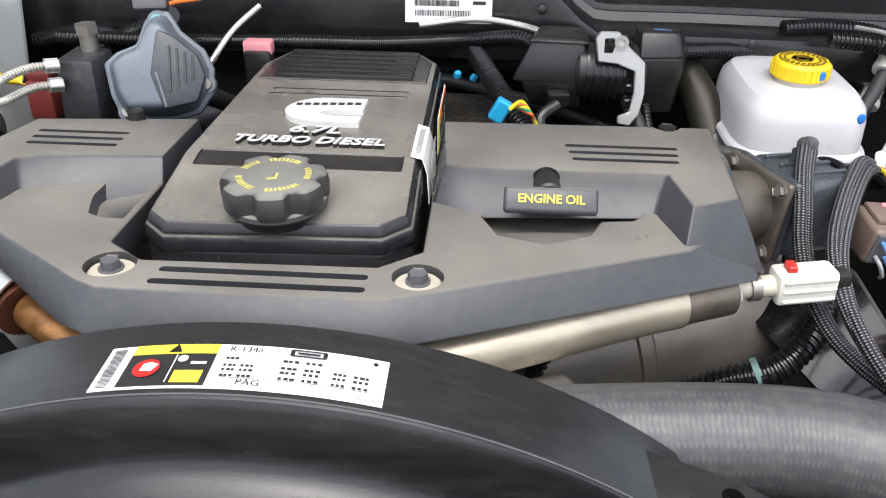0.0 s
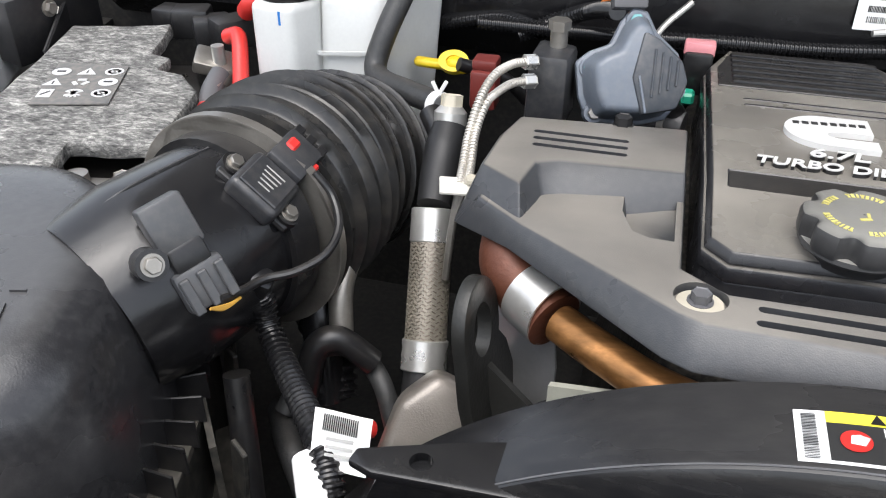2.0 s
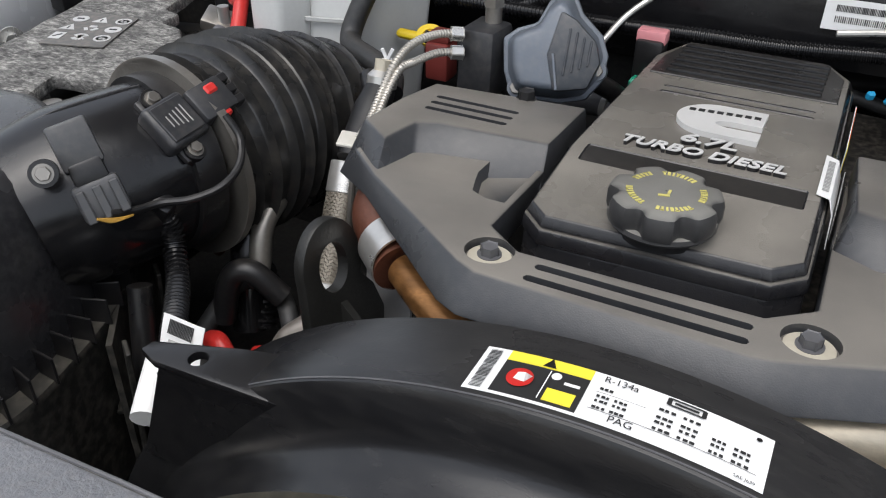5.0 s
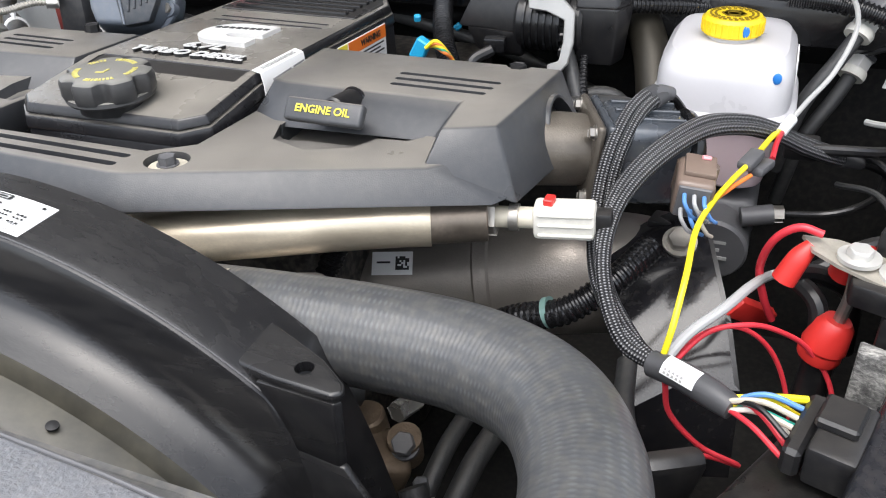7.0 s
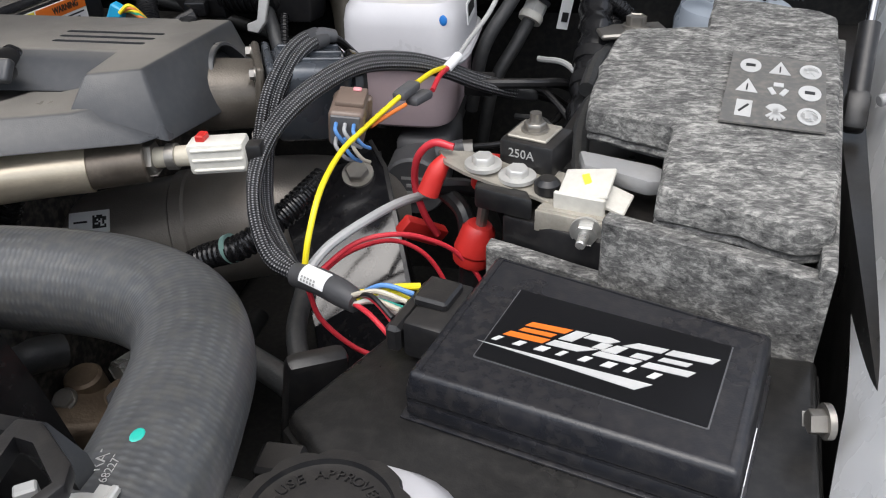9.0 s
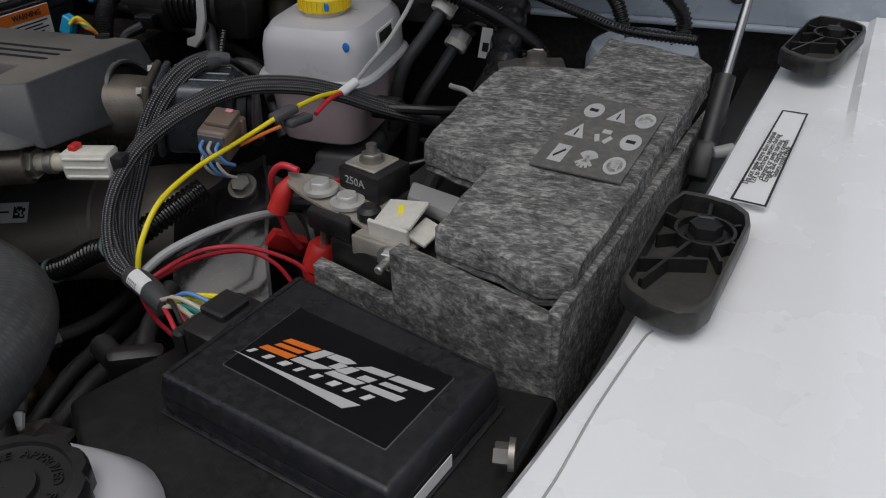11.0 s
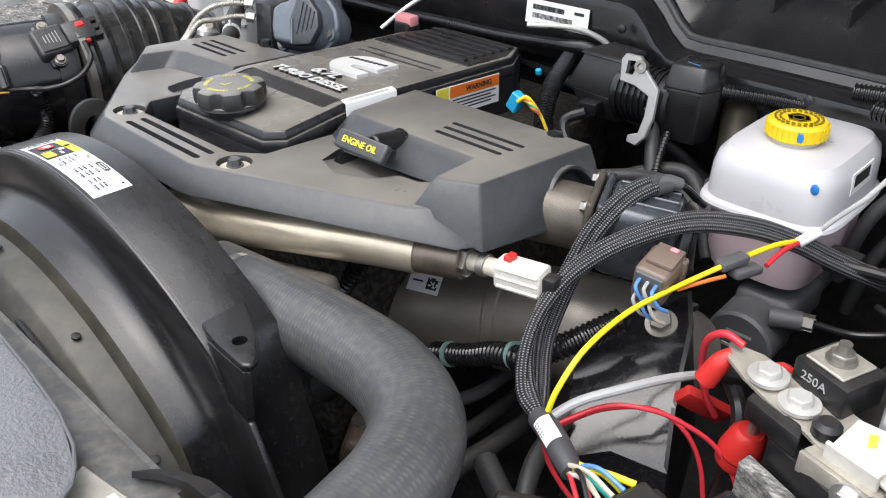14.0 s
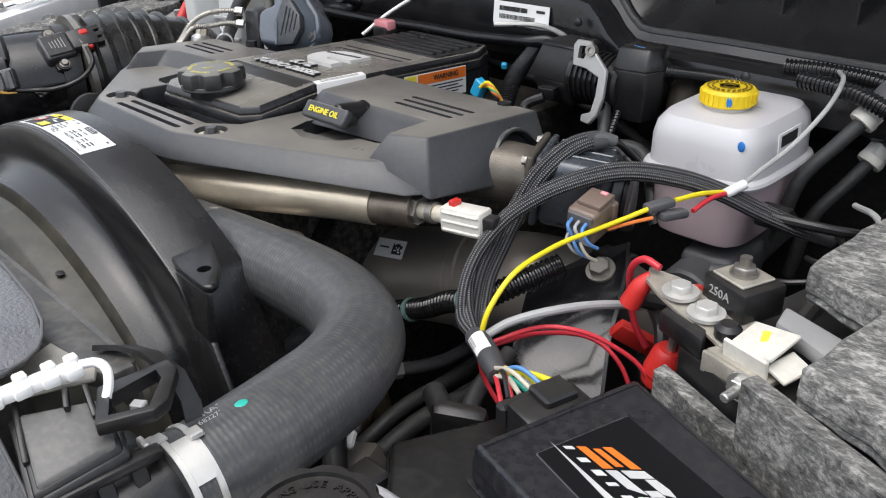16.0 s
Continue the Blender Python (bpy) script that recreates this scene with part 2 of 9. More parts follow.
def block(sx, sy, sz, m, bev=0.0, seg=2):
    """A box of that size about its centre, put at the pose m."""
    return moved(box(-sx / 2, sx / 2, -sy / 2, sy / 2, -sz / 2, sz / 2, bev, seg), m)


def aim(p, q, roll=0.0):
    """A pose at p whose z axis points to q."""
    d = Vector(q) - Vector(p)
    return Matrix.Translation(p) @ d.to_track_quat("Z", "Y").to_matrix().to_4x4() @ Matrix.Rotation(radians(roll), 4, "Z")


def lathe(profile, n=32, m=None):
    """A turned solid: (radius, height) pairs round the z axis."""
    bm = bmesh.new()
    rings = []
    for r, z in profile:
        if r < 1e-6:
            rings.append([bm.verts.new((0, 0, z))])
        else:
            rings.append([bm.verts.new((r * math.cos(2 * math.pi * i / n), r * math.sin(2 * math.pi * i / n), z)) for i in range(n)])
    for a, b in zip(rings, rings[1:]):
        for i in range(n):
            j = (i + 1) % n
            if len(a) == 1 and len(b) == 1:
                continue
            if len(a) == 1:
                bm.faces.new((a[0], b[i], b[j]))
            elif len(b) == 1:
                bm.faces.new((a[i], a[j], b[0]))
            else:
                bm.faces.new((a[i], a[j], b[j], b[i]))
    for ring, flip in ((rings[0], True), (rings[-1], False)):
        if len(ring) > 1:
            bm.faces.new(list(reversed(ring)) if flip else ring)
    bmesh.ops.recalc_face_normals(bm, faces=bm.faces)
    return moved(bm, m) if m else bm


def rod(p, q, r, n=20, r2=None, chamfer=0.0):
    h = (Vector(q) - Vector(p)).length
    r2 = r if r2 is None else r2
    c = chamfer
    prof = [(0, 0), (r, 0), (r2, h), (0, h)] if not c else [(0, 0), (r - c, 0), (r, c), (r2, h - c), (r2 - c, h), (0, h)]
    return lathe(prof, n, aim(p, q))


def smooth_path(pts, steps=8):
    """A Catmull-Rom curve through the points."""
    p = [Vector(q) for q in pts]
    p = [2 * p[0] - p[1]] + p + [2 * p[-1] - p[-2]]
    out = []
    for a, b, c, d in zip(p, p[1:], p[2:], p[3:]):
        for k in range(steps):
            t = k / steps
            out.append(0.5 * (2 * b + (c - a) * t + (2 * a - 5 * b + 4 * c - d) * t * t + (3 * b - a - 3 * c + d) * t**3))
    out.append(p[-2])
    return out


def tube(pts, r, n=16, steps=8, ripple=0.0, pitch=0.006, caps=True):
    """A round hose along a smooth curve. r: a radius or one at each point; ripple: depth of its corrugations."""
    path = smooth_path(pts, steps) if steps > 1 else [Vector(q) for q in pts]
    radii = list(r) if isinstance(r, (list, tuple)) else [r] * len(pts)
    if ripple:
        fine, rr = [], []
        total = sum((b - a).length for a, b in zip(path, path[1:]))
        count = max(8, int(total / pitch) * 4)
        acc = [0.0]
        for a, b in zip(path, path[1:]):
            acc.append(acc[-1] + (b - a).length)
        k = 0
        for i in range(count + 1):
            s = total * i / count
            while k < len(path) - 2 and acc[k + 1] < s:
                k += 1
            f = (s - acc[k]) / max(1e-9, acc[k + 1] - acc[k])
            fine.append(path[k].lerp(path[k + 1], f))
            base = radii[0] + (radii[-1] - radii[0]) * i / count
            rr.append(base + ripple * (1 if i % 4 in (0, 1) else -1))
        path, radii = fine, rr
    else:
        u = [i * (len(radii) - 1) / (len(path) - 1) for i in range(len(path))]
        radii = [radii[int(x)] + (radii[min(int(x) + 1, len(radii) - 1)] - radii[int(x)]) * (x - int(x)) for x in u]
    bm = bmesh.new()
    side, rings = None, []
    for i, c in enumerate(path):
        d = (path[min(i + 1, len(path) - 1)] - path[max(i - 1, 0)]).normalized()
        if side is None:
            side = d.orthogonal().normalized()
        side = (side - d * side.dot(d)).normalized()
        up = d.cross(side)
        rings.append([bm.verts.new(c + radii[i] * (math.cos(2 * math.pi * k / n) * side + math.sin(2 * math.pi * k / n) * up)) for k in range(n)])
    uv = bm.loops.layers.uv.new("UVMap")
    run = [0.0]
    for a, b in zip(path, path[1:]):
        run.append(run[-1] + (b - a).length)
    for ra, (a, b) in enumerate(zip(rings, rings[1:])):
        for k in range(n):
            j = (k + 1) % n
            fc = bm.faces.new((a[k], a[j], b[j], b[k]))
            for lp, (u, i) in zip(fc.loops, ((k, ra), (k + 1, ra), (k + 1, ra + 1), (k, ra + 1))):
                lp[uv].uv = (u / n, run[i])
    if caps:
        bm.faces.new(list(reversed(rings[0])))
        bm.faces.new(rings[-1])
    bmesh.ops.recalc_face_normals(bm, faces=bm.faces)
    return bm


def strip(pairs):
    """A sheet through rows of points: pairs[i][j]."""
    bm = bmesh.new()
    rows = [[bm.verts.new(p) for p in row] for row in pairs]
    for a, b in zip(rows, rows[1:]):
        for i in range(len(a) - 1):
            bm.faces.new((a[i], a[i + 1], b[i + 1], b[i]))
    bmesh.ops.recalc_face_normals(bm, faces=bm.faces)
    return bm


def thick(bm, t):
    """Gives a sheet its thickness, away from its normals."""
    r = bmesh.ops.extrude_face_region(bm, geom=list(bm.faces))
    bm.normal_update()
    new_verts = [v for v in r["geom"] if isinstance(v, bmesh.types.BMVert)]
    for v in new_verts:
        v.co -= v.normal * t if v.normal.length else Vector((0, 0, t))
    bmesh.ops.recalc_face_normals(bm, faces=bm.faces)
    return bm


def cut(bm, *cutters):
    """bm less the cutters, one after another."""
    def temp(b):
        bmesh.ops.triangulate(b, faces=[f for f in b.faces if len(f.verts) > 4])
        bmesh.ops.recalc_face_normals(b, faces=b.faces)
        if b.calc_volume(signed=True) < 0:
            bmesh.ops.reverse_faces(b, faces=b.faces)
        me = bpy.data.meshes.new("t")
        b.to_mesh(me)
        return new("t", me)

    for c in cutters:
        ob, knife = temp(bm), temp(c)
        before = bm.calc_volume(signed=True)
        for solver in ("EXACT", "FAST"):
            md = ob.modifiers.new("cut", "BOOLEAN")
            md.operation, md.object, md.solver = "DIFFERENCE", knife, solver
            me = bpy.data.meshes.new_from_object(ob.evaluated_get(bpy.context.evaluated_depsgraph_get()))
            ob.modifiers.remove(md)
            out = bmesh.new()
            out.from_mesh(me)
            bpy.data.meshes.remove(me)
            if out.calc_volume(signed=True) > 0.12 * before:
                bm.free()
                bm = out
                break
            out.free()
        c.free()
        for o in (ob, knife):
            d = o.data
            bpy.data.objects.remove(o)
            bpy.data.meshes.remove(d)
    return bm


def letters(text, size, depth, m, bold=0.0, width=1.0, spread=1.0, shear=0.0):
    """Raised words as one mesh, centred at the pose m."""
    cu = bpy.data.curves.new("t", "FONT")
    cu.body, cu.size, cu.extrude, cu.offset, cu.align_x, cu.align_y = text, size, depth / 2, bold, "CENTER", "CENTER"
    cu.space_character, cu.shear, cu.resolution_u = spread, shear, 3
    ob = new("t", cu)
    me = bpy.data.meshes.new_from_object(ob.evaluated_get(bpy.context.evaluated_depsgraph_get()))
    bm = bmesh.new()
    bm.from_mesh(me)
    bpy.data.objects.remove(ob)
    bpy.data.curves.remove(cu)
    bpy.data.meshes.remove(me)
    bm.transform(m @ Matrix.Diagonal((width, 1, 1, 1)))
    return bm


ROOT = {}


def thing(name, base, label, category, group="", kind=""):
    """An Empty at the base of a thing, for its parts."""
    ob = new(name)
    ob.empty_display_size = 0.02
    ob.location = real(base)
    ROOT[ob.name] = ob.location.copy()
    return tagged(ob, label, category, group, kind)


def part(name, bm, material, parent=None, label="", smooth=35, kind="", category=""):
    """Links bm, drawn in plan units, as one mesh object under a thing or a part."""
    base = parent
    while base is not None and base.parent is not None:
        base = base.parent
    shift = ROOT[base.name] if base is not None else Vector()
    bm.transform(Matrix.Translation(-shift) @ SCALE)
    me = bpy.data.meshes.new(name)
    bm.to_mesh(me)
    bm.free()
    me.materials.append(material)
    if smooth:
        me.polygons.foreach_set("use_smooth", [True] * len(me.polygons))
        me.set_sharp_from_angle(angle=radians(smooth))
    ob = new(name, me)
    if parent is not None:
        ob.parent = parent
    return tagged(ob, label, category, "", kind)


def single(name, bm, material, label, category, kind="", group="", smooth=35):
    """A thing of one mesh."""
    ob = part(name, bm, material, None, label, smooth, kind, category)
    return tagged(ob, group=group)


def bolt(name, p, q, r, h, parent, material=None, washer=0.0):
    """A hexagon-headed bolt at p, its head towards q."""
    m = aim(p, q)
    head = bevelled(lathe([(0, 0), (r, 0), (r, h), (0, h)], 6, m), r * 0.1, 1)
    if washer:
        head = merged(head, lathe([(0, -0.001), (washer, -0.001), (washer, h * 0.25), (0, h * 0.25)], 24, m))
    return part(name, head, material or STEEL, parent)


def lean(bm, y0=0.6, k=-0.06):
    """The engine slopes down to the rear."""
    for v in bm.verts:
        v.co.z += k * (v.co.y - y0)
    return bm

# ---- setting ----
def ground():
    bm = bmesh.new()
    bmesh.ops.create_grid(bm, x_segments=2, y_segments=2, size=60)
    return single("ground", moved(bm, Matrix.Translation((0, 0, -0.274))), mat("asphalt", (0.30, 0.27, 0.23), 0.9, var=0.25, fine=60, coarse=3, bump=0.5), "pale weathered tan asphalt ground", "ground", "structure")


ground()
single("bay_floor", box(-1.0, 0.88, -0.1, 1.25, 0.70, 0.74), BAY, "dark grimy floor of the engine bay", "floor", "structure")
FIRE_Y = 1.13
single("firewall", box(-1.25, 1.1, FIRE_Y, FIRE_Y + 0.05, -0.274, 1.29), BAY, "black firewall behind the engine", "wall", "structure")
single("inner_fender_left", loft([(-0.93, 0.1), (-0.91, 0.1), (-1.13, 1.13), (-1.16, 1.13)], [(-0.95, 0.1), (-0.91, 0.1), (-1.13, 1.13), (-1.16, 1.13)], 1.17, 0.7), BLACK, "black inner fender panel", "panel", "structure")
single("inner_fender_right", loft([(0.74, 0.1), (0.78, 0.1), (0.95, 1.13), (0.90, 1.13)], [(0.74, 0.1), (0.78, 0.1), (0.95, 1.13), (0.90, 1.13)], 1.17, 0.7), BLACK, "black inner fender panel", "panel", "structure")
single("radiator_support", box(-0.93, 0.99, -0.12, -0.06, -0.274, 1.10), BLACK, "black radiator support panel", "panel", "structure")


# Out of view; added, with pitch and dark tone set to shade the rear.
def hood():
    lo, hi = (1.25, 1.42), (0.68, 2.5)
    bm = strip([[(x, lo[0], lo[1]), (x, hi[0], hi[1])] for x in (-1.0, -0.5, 0.0, 0.5, 0.9)])
    return single("unseen_hood_panel", thick(bm, 0.03), mat("hood_underside", (0.10, 0.10, 0.10), 0.6, var=0.1), "open hood panel over the engine, out of view, added to shade its rear", "hood", "structure")


hood()


def rail(name, inner, outer, z, fall, label, slope=0.06, flare=0.0):
    """A painted fender rail: a rounded top and an inner wall."""
    rows = []
    inner, outer = (smooth_path([(x, y, 0) for x, y in side], 6) for side in (inner, outer))
    for (xi, yi, _), (xo, yo, _) in zip(inner, outer):
        zz = z + slope * (yi - 0.6)
        dx, dy = xo - xi, yo - yi
        rows.append([(xi - flare * dx, yi - flare * dy, zz - fall), (xi - 0.35 * flare * dx, yi - 0.35 * flare * dy, zz - 0.045), (xi, yi, zz - 0.012), (xi + 0.02 * dx, yi + 0.02 * dy, zz - 0.004), (xi + 0.07 * dx, yi + 0.07 * dy, zz),
                     (xi + 0.4 * dx, yi + 0.4 * dy, zz), (xi + 0.44 * dx, yi + 0.44 * dy, zz + 0.006), (xi + 0.9 * dx, yi + 0.9 * dy, zz + 0.004), (xo, yo, zz - 0.012), (xo, yo, zz - 0.3)])
    return single(name, thick(strip(rows), 0.004), WHITE, label, "fender", "structure")


rail("fender_left", [(-0.78, 0.2), (-0.91, 0.44), (-1.01, 0.64), (-1.14, 0.95), (-1.2, 1.13)], [(-0.95, 0.2), (-1.06, 0.45), (-1.13, 0.65), (-1.21, 0.9), (-1.27, 1.13)], 1.245, 0.09, "white painted fender rail")
rail("fender_right", [(0.70, 0.1), (0.765, 0.29), (0.793, 0.38), (0.814, 0.455), (0.849, 0.62), (0.905, 0.89), (0.96, 1.13)], [(1.02, 0.1), (1.07, 0.29), (1.08, 0.38), (1.085, 0.455), (1.09, 0.62), (1.11, 0.89), (1.13, 1.13)], 1.231, 0.09, "white painted fender rail", 0.03, 0.09)
single("seam_line", tube([(0.780, 0.26, 1.2212), (0.795, 0.31, 1.2226), (0.808, 0.37, 1.2243), (0.826, 0.435, 1.2262), (0.832, 0.448, 1.2266)], 0.0008, 6, 6), GREYMARK, "dark seam line along the white fender rail", "seam", "structure")


def body_side(name, outer):
    """The plain painted side that closes the bay down to the ground."""
    path = smooth_path([(x, y, 0) for x, y in outer], 4)
    rows = [[(p.x, p.y, 0.97), (p.x, p.y, 0.4), (p.x, p.y, -0.274)] for p in path]
    return single(name, thick(strip(rows), 0.01), WHITE, "plain white painted side of the vehicle", "panel", "structure")


body_side("body_side_left", [(-0.93, -0.09), (-0.94, 0.2), (-1.05, 0.45), (-1.12, 0.65), (-1.20, 0.9), (-1.25, 1.15)])
body_side("body_side_right", [(0.99, -0.09), (1.0, 0.1), (1.04, 0.28), (1.06, 0.425), (1.07, 0.57), (1.09, 0.86), (1.10, 1.15)])
for side, pts in (("left", [(-0.843, 0.2, 1.2285), (-0.967, 0.44, 1.2425), (-1.0575, 0.645, 1.2545), (-1.1680, 0.93, 1.272)]),):
    single("seam_line", tube(pts, 0.0012, 6, 6), INK, "dark seam line along the white fender rail", "seam", "structure")
# ---- cowl along the windscreen ----
def cowl():
    t = thing("cowl_panel", (0.0, 1.1, 1.27), "black ribbed plastic cowl panel along the firewall", "cowl")
    rows, rail_rows = [], []
    for x in np.linspace(-1.1, 0.60, 80):
        k = min(1, max(0, (x - 0.09) / 0.09))
        dip = k * k * (3 - 2 * k)
        top = 1.335 - 0.055 * dip - 0.02 * max(0, x - 0.3) + 0.01 * min(0, x + 0.2)
        front = 1.045 - 0.02 * dip + 0.02 * x * x
        rows.append([(x, front + 0.05, 1.19), (x, front + 0.004, 1.235 - 0.01 * dip), (x, front, top - 0.012), (x, front + 0.004, top - 0.003), (x, front + 0.010, top), (x, front + 0.05, top + 0.002), (x, front + 0.056, top + 0.012), (x, front + 0.075, top + 0.018), (x, front + 0.10, top + 0.05), (x, front + 0.30, 1.45)])
        rail_rows.append((x, front + 0.062, top + 0.014))
    part("body", thick(strip(rows), 0.004), GLOSS, t)
    part("seal", tube(rail_rows, 0.006, 10, 1), RUBBER, t)
    for i in range(5):
        x = 0.16 + 0.095 * i
        m = Matrix.Translation((x, 1.13, 1.355)) @ Matrix.Rotation(-0.25, 4, "Z")
        part("rib", moved(loft([(-0.002, 0), (0.002, 0), (0.002, 0.2), (-0.002, 0.2)], [(-0.002, 0), (0.002, 0), (0.002, 0.2), (-0.002, 0.2)], [0.0, 0.0, 0.10, 0.10], -0.06), m), BLACK, t)
    for x in (0.10, 0.36, 0.5):
        part("stud", lathe([(0, 0), (0.006, 0), (0.006, 0.004), (0.003, 0.006), (0, 0.006)], 16, aim((x, 1.032, 1.27 + 0.035 * (x < 0.12)), (x, 0.5, 1.32))), BLACK, t)
    lab = thing("barcode_label", (-0.02, 1.035, 1.29), "white paper barcode label on the black cowl", "label")
    m = Matrix.Translation((-0.015, 1.040, 1.3)) @ Euler((radians(84), 0, radians(1))).to_matrix().to_4x4()
    part("sheet", block(0.108, 0.034, 0.001, m), LABEL, lab)
    for r, w, off in ((0.007, 0.055, -0.014), (-0.005, 0.07, -0.006)):
        part("bars", merged(*[block(random.uniform(0.0005, 0.0014), 0.007, 0.001, m @ Matrix.Translation((off - w / 2 + w * i / 34, r, 0.0007))) for i in range(34)]), INK, lab)
    part("print", block(0.016, 0.004, 0.001, m @ Matrix.Translation((0.038, 0.008, 0.0007))), INK, lab)


cowl()


def rear_corner():
    """The painted corner of the body behind the battery, with its harness."""
    # White body paint; its shade is put into the bluish-grey colour.
    paint = mat("shaded_white_panel", (0.33, 0.37, 0.42), 0.30, coat=0.5, var=0.04, bump=0.0)
    single("side_cowl", merged(box(0.60, 1.08, 1.108, 1.124, 1.232, 1.40, 0.004, 2), box(0.60, 1.08, 1.096, 1.11, 1.226, 1.2335, 0.003, 2)), paint, "white sheet metal corner behind the battery, its shade painted bluish grey", "panel", "structure")
    single("strut_tower", lathe([(0.070, 1.10), (0.070, 1.205), (0.064, 1.220), (0.052, 1.2265), (0.036, 1.228), (0.032, 1.222), (0.0, 1.222)], 40, Matrix.Translation((0.768, 1.03, 0))), paint, "round white strut tower, its shade painted bluish grey", "panel", "structure")
    for pts, r in (([(0.44, 1.0, 1.288), (0.50, 0.995, 1.284), (0.55, 0.99, 1.270), (0.60, 0.995, 1.245), (0.64, 1.0, 1.215), (0.66, 1.0, 1.18)], 0.0095), ([(0.62, 1.06, 1.30), (0.70, 1.06, 1.298), (0.765, 1.055, 1.287), (0.80, 1.05, 1.266), (0.812, 1.045, 1.235), (0.80, 1.02, 1.20)], 0.0095), ([(0.56, 1.05, 1.285), (0.62, 1.05, 1.268), (0.69, 1.02, 1.256), (0.75, 0.98, 1.252), (0.83, 0.97, 1.25)], 0.006)):
        single("wire_conduit", tube(pts, r, 14, 8, r * 0.09, 0.005), GLOSS, "black corrugated wire conduit behind the battery", "conduit")
    for x, z in ((0.66, 1.262), (0.87, 1.268)):
        k = thing("panel_bolt", (x, 1.108, z), "small black bolt in the painted corner panel", "bolt", "panel bolts")
        bolt("head", (x, 1.108, z), (x, 0.5, z), 0.008, 0.008, k, DARK, 0.011)


rear_corner()


def firewall_things():
    def conduit(name, pts, r=0.008, label="black corrugated wire conduit along the firewall", m=GLOSS):
        single(name, tube(pts, r, 12, 8, r * 0.09, 0.005), m, label, "conduit")
    conduit("wire_conduit", [(-0.5, 1.0, 1.262), (-0.32, 1.0, 1.262), (-0.2, 1.01, 1.262), (-0.1, 1.02, 1.260), (0.0, 1.03, 1.264), (0.07, 1.0, 1.278), (0.10, 0.97, 1.275)], 0.0085)
    conduit("wire_conduit", [(0.26, 0.99, 1.27), (0.34, 1.03, 1.262), (0.45, 1.06, 1.25)], 0.009)
    conduit("wire_conduit", [(0.40, 1.05, 1.285), (0.46, 1.06, 1.285), (0.53, 1.06, 1.275), (0.60, 1.03, 1.235), (0.635, 0.98, 1.19)], 0.010)
    conduit("wire_conduit", [(0.50, 1.13, 1.26), (0.6, 1.10, 1.27), (0.70, 1.08, 1.275), (0.735, 1.06, 1.24), (0.74, 1.05, 1.18)], 0.009)
    conduit("wire_conduit", [(0.02, 1.03, 1.25), (0.045, 0.96, 1.235), (0.07, 0.91, 1.215), (0.10, 0.87, 1.19)], 0.012)
    single("steel_rod", tube([(-0.05, 1.02, 1.285), (0.02, 1.035, 1.29), (0.08, 1.02, 1.287), (0.12, 0.985, 1.283)], 0.004, 10), CHROME, "thin bright steel rod before the cowl", "rod")
    single("steel_rod", tube([(-0.30, 0.96, 1.245), (-0.28, 1.0, 1.275), (-0.25, 1.03, 1.30)], 0.004, 10), CHROME, "thin bright steel rod before the cowl", "rod")
    w = thing("wiring_branch", (0.06, 0.87, 1.21), "blue plug with orange and yellow wires", "plug")
    part("plug", block(0.017, 0.014, 0.026, Matrix.Translation((0.052, 0.872, 1.235)) @ Matrix.Rotation(0.5, 4, "Y"), 0.002, 1), BLUEPLUG, w)
    for k, mm in enumerate((YWIRE, OWIRE, YWIRE, GREEN, OWIRE)):
        part("wire", tube([(0.062, 0.862 + 0.004 * k, 1.24), (0.075 + 0.002 * k, 0.866, 1.248 - 0.003 * k), (0.09, 0.875, 1.225), (0.10, 0.88, 1.20)], 0.0022, 8), mm, w)
    for k in range(3):
        p = (0.0 + 0.02 * k, 0.985 + 0.02 * k, 1.235 - 0.01 * k)
        single("blue_clip", block(0.009, 0.007, 0.010, Matrix.Translation(p) @ Euler((0.3, 0.4 * k, 0.5)).to_matrix().to_4x4(), 0.002, 1), BLUEPLUG, "small blue plastic wiring clip", "clip", group="blue clips")
    c = thing("wiring_plug", (-0.24, 0.95, 1.2), "black wiring plug with a pink lock", "plug")
    part("body", block(0.032, 0.028, 0.05, Matrix.Translation((-0.235, 0.955, 1.245)), 0.004, 2), BLACK, c)
    part("lock", block(0.034, 0.02, 0.016, Matrix.Translation((-0.235, 0.955, 1.272)), 0.003, 2), PINK, c, "pink plastic lock")
    part("cable", tube([(-0.235, 0.955, 1.22), (-0.25, 0.93, 1.205), (-0.28, 0.90, 1.20)], 0.006, 10), BLACK, c)
    h = [((-0.15, 1.08, 1.22), (0.05, 1.08, 1.18), (0.2, 1.06, 1.14), (0.32, 1.0, 1.1)), ((0.12, 0.9, 1.1), (0.2, 0.93, 1.16), (0.27, 0.95, 1.17), (0.33, 0.9, 1.1)), ((0.15, 0.83, 1.17), (0.24, 0.87, 1.19), (0.32, 0.84, 1.2), (0.36, 0.78, 1.15)), ((0.20, 0.96, 1.23), (0.23, 0.92, 1.17), (0.245, 0.9, 1.1)), ((0.3, 1.09, 1.25), (0.34, 1.05, 1.17), (0.33, 1.0, 1.05))]
    for pts in h:
        single("rubber_hose", tube(pts, 0.009, 12), RUBBER, "black rubber hose behind the engine", "hose", group="firewall hoses")
    hp = thing("heat_pipe", (0.315, 0.95, 1.15), "dull tan metal pipe with a steel collar", "pipe")
    part("pipe", tube([(0.28, 1.03, 1.24), (0.30, 0.99, 1.21), (0.315, 0.95, 1.165)], 0.022, 24), mat("olive_metal", (0.038, 0.034, 0.026), 0.45, metal=0.5), hp)
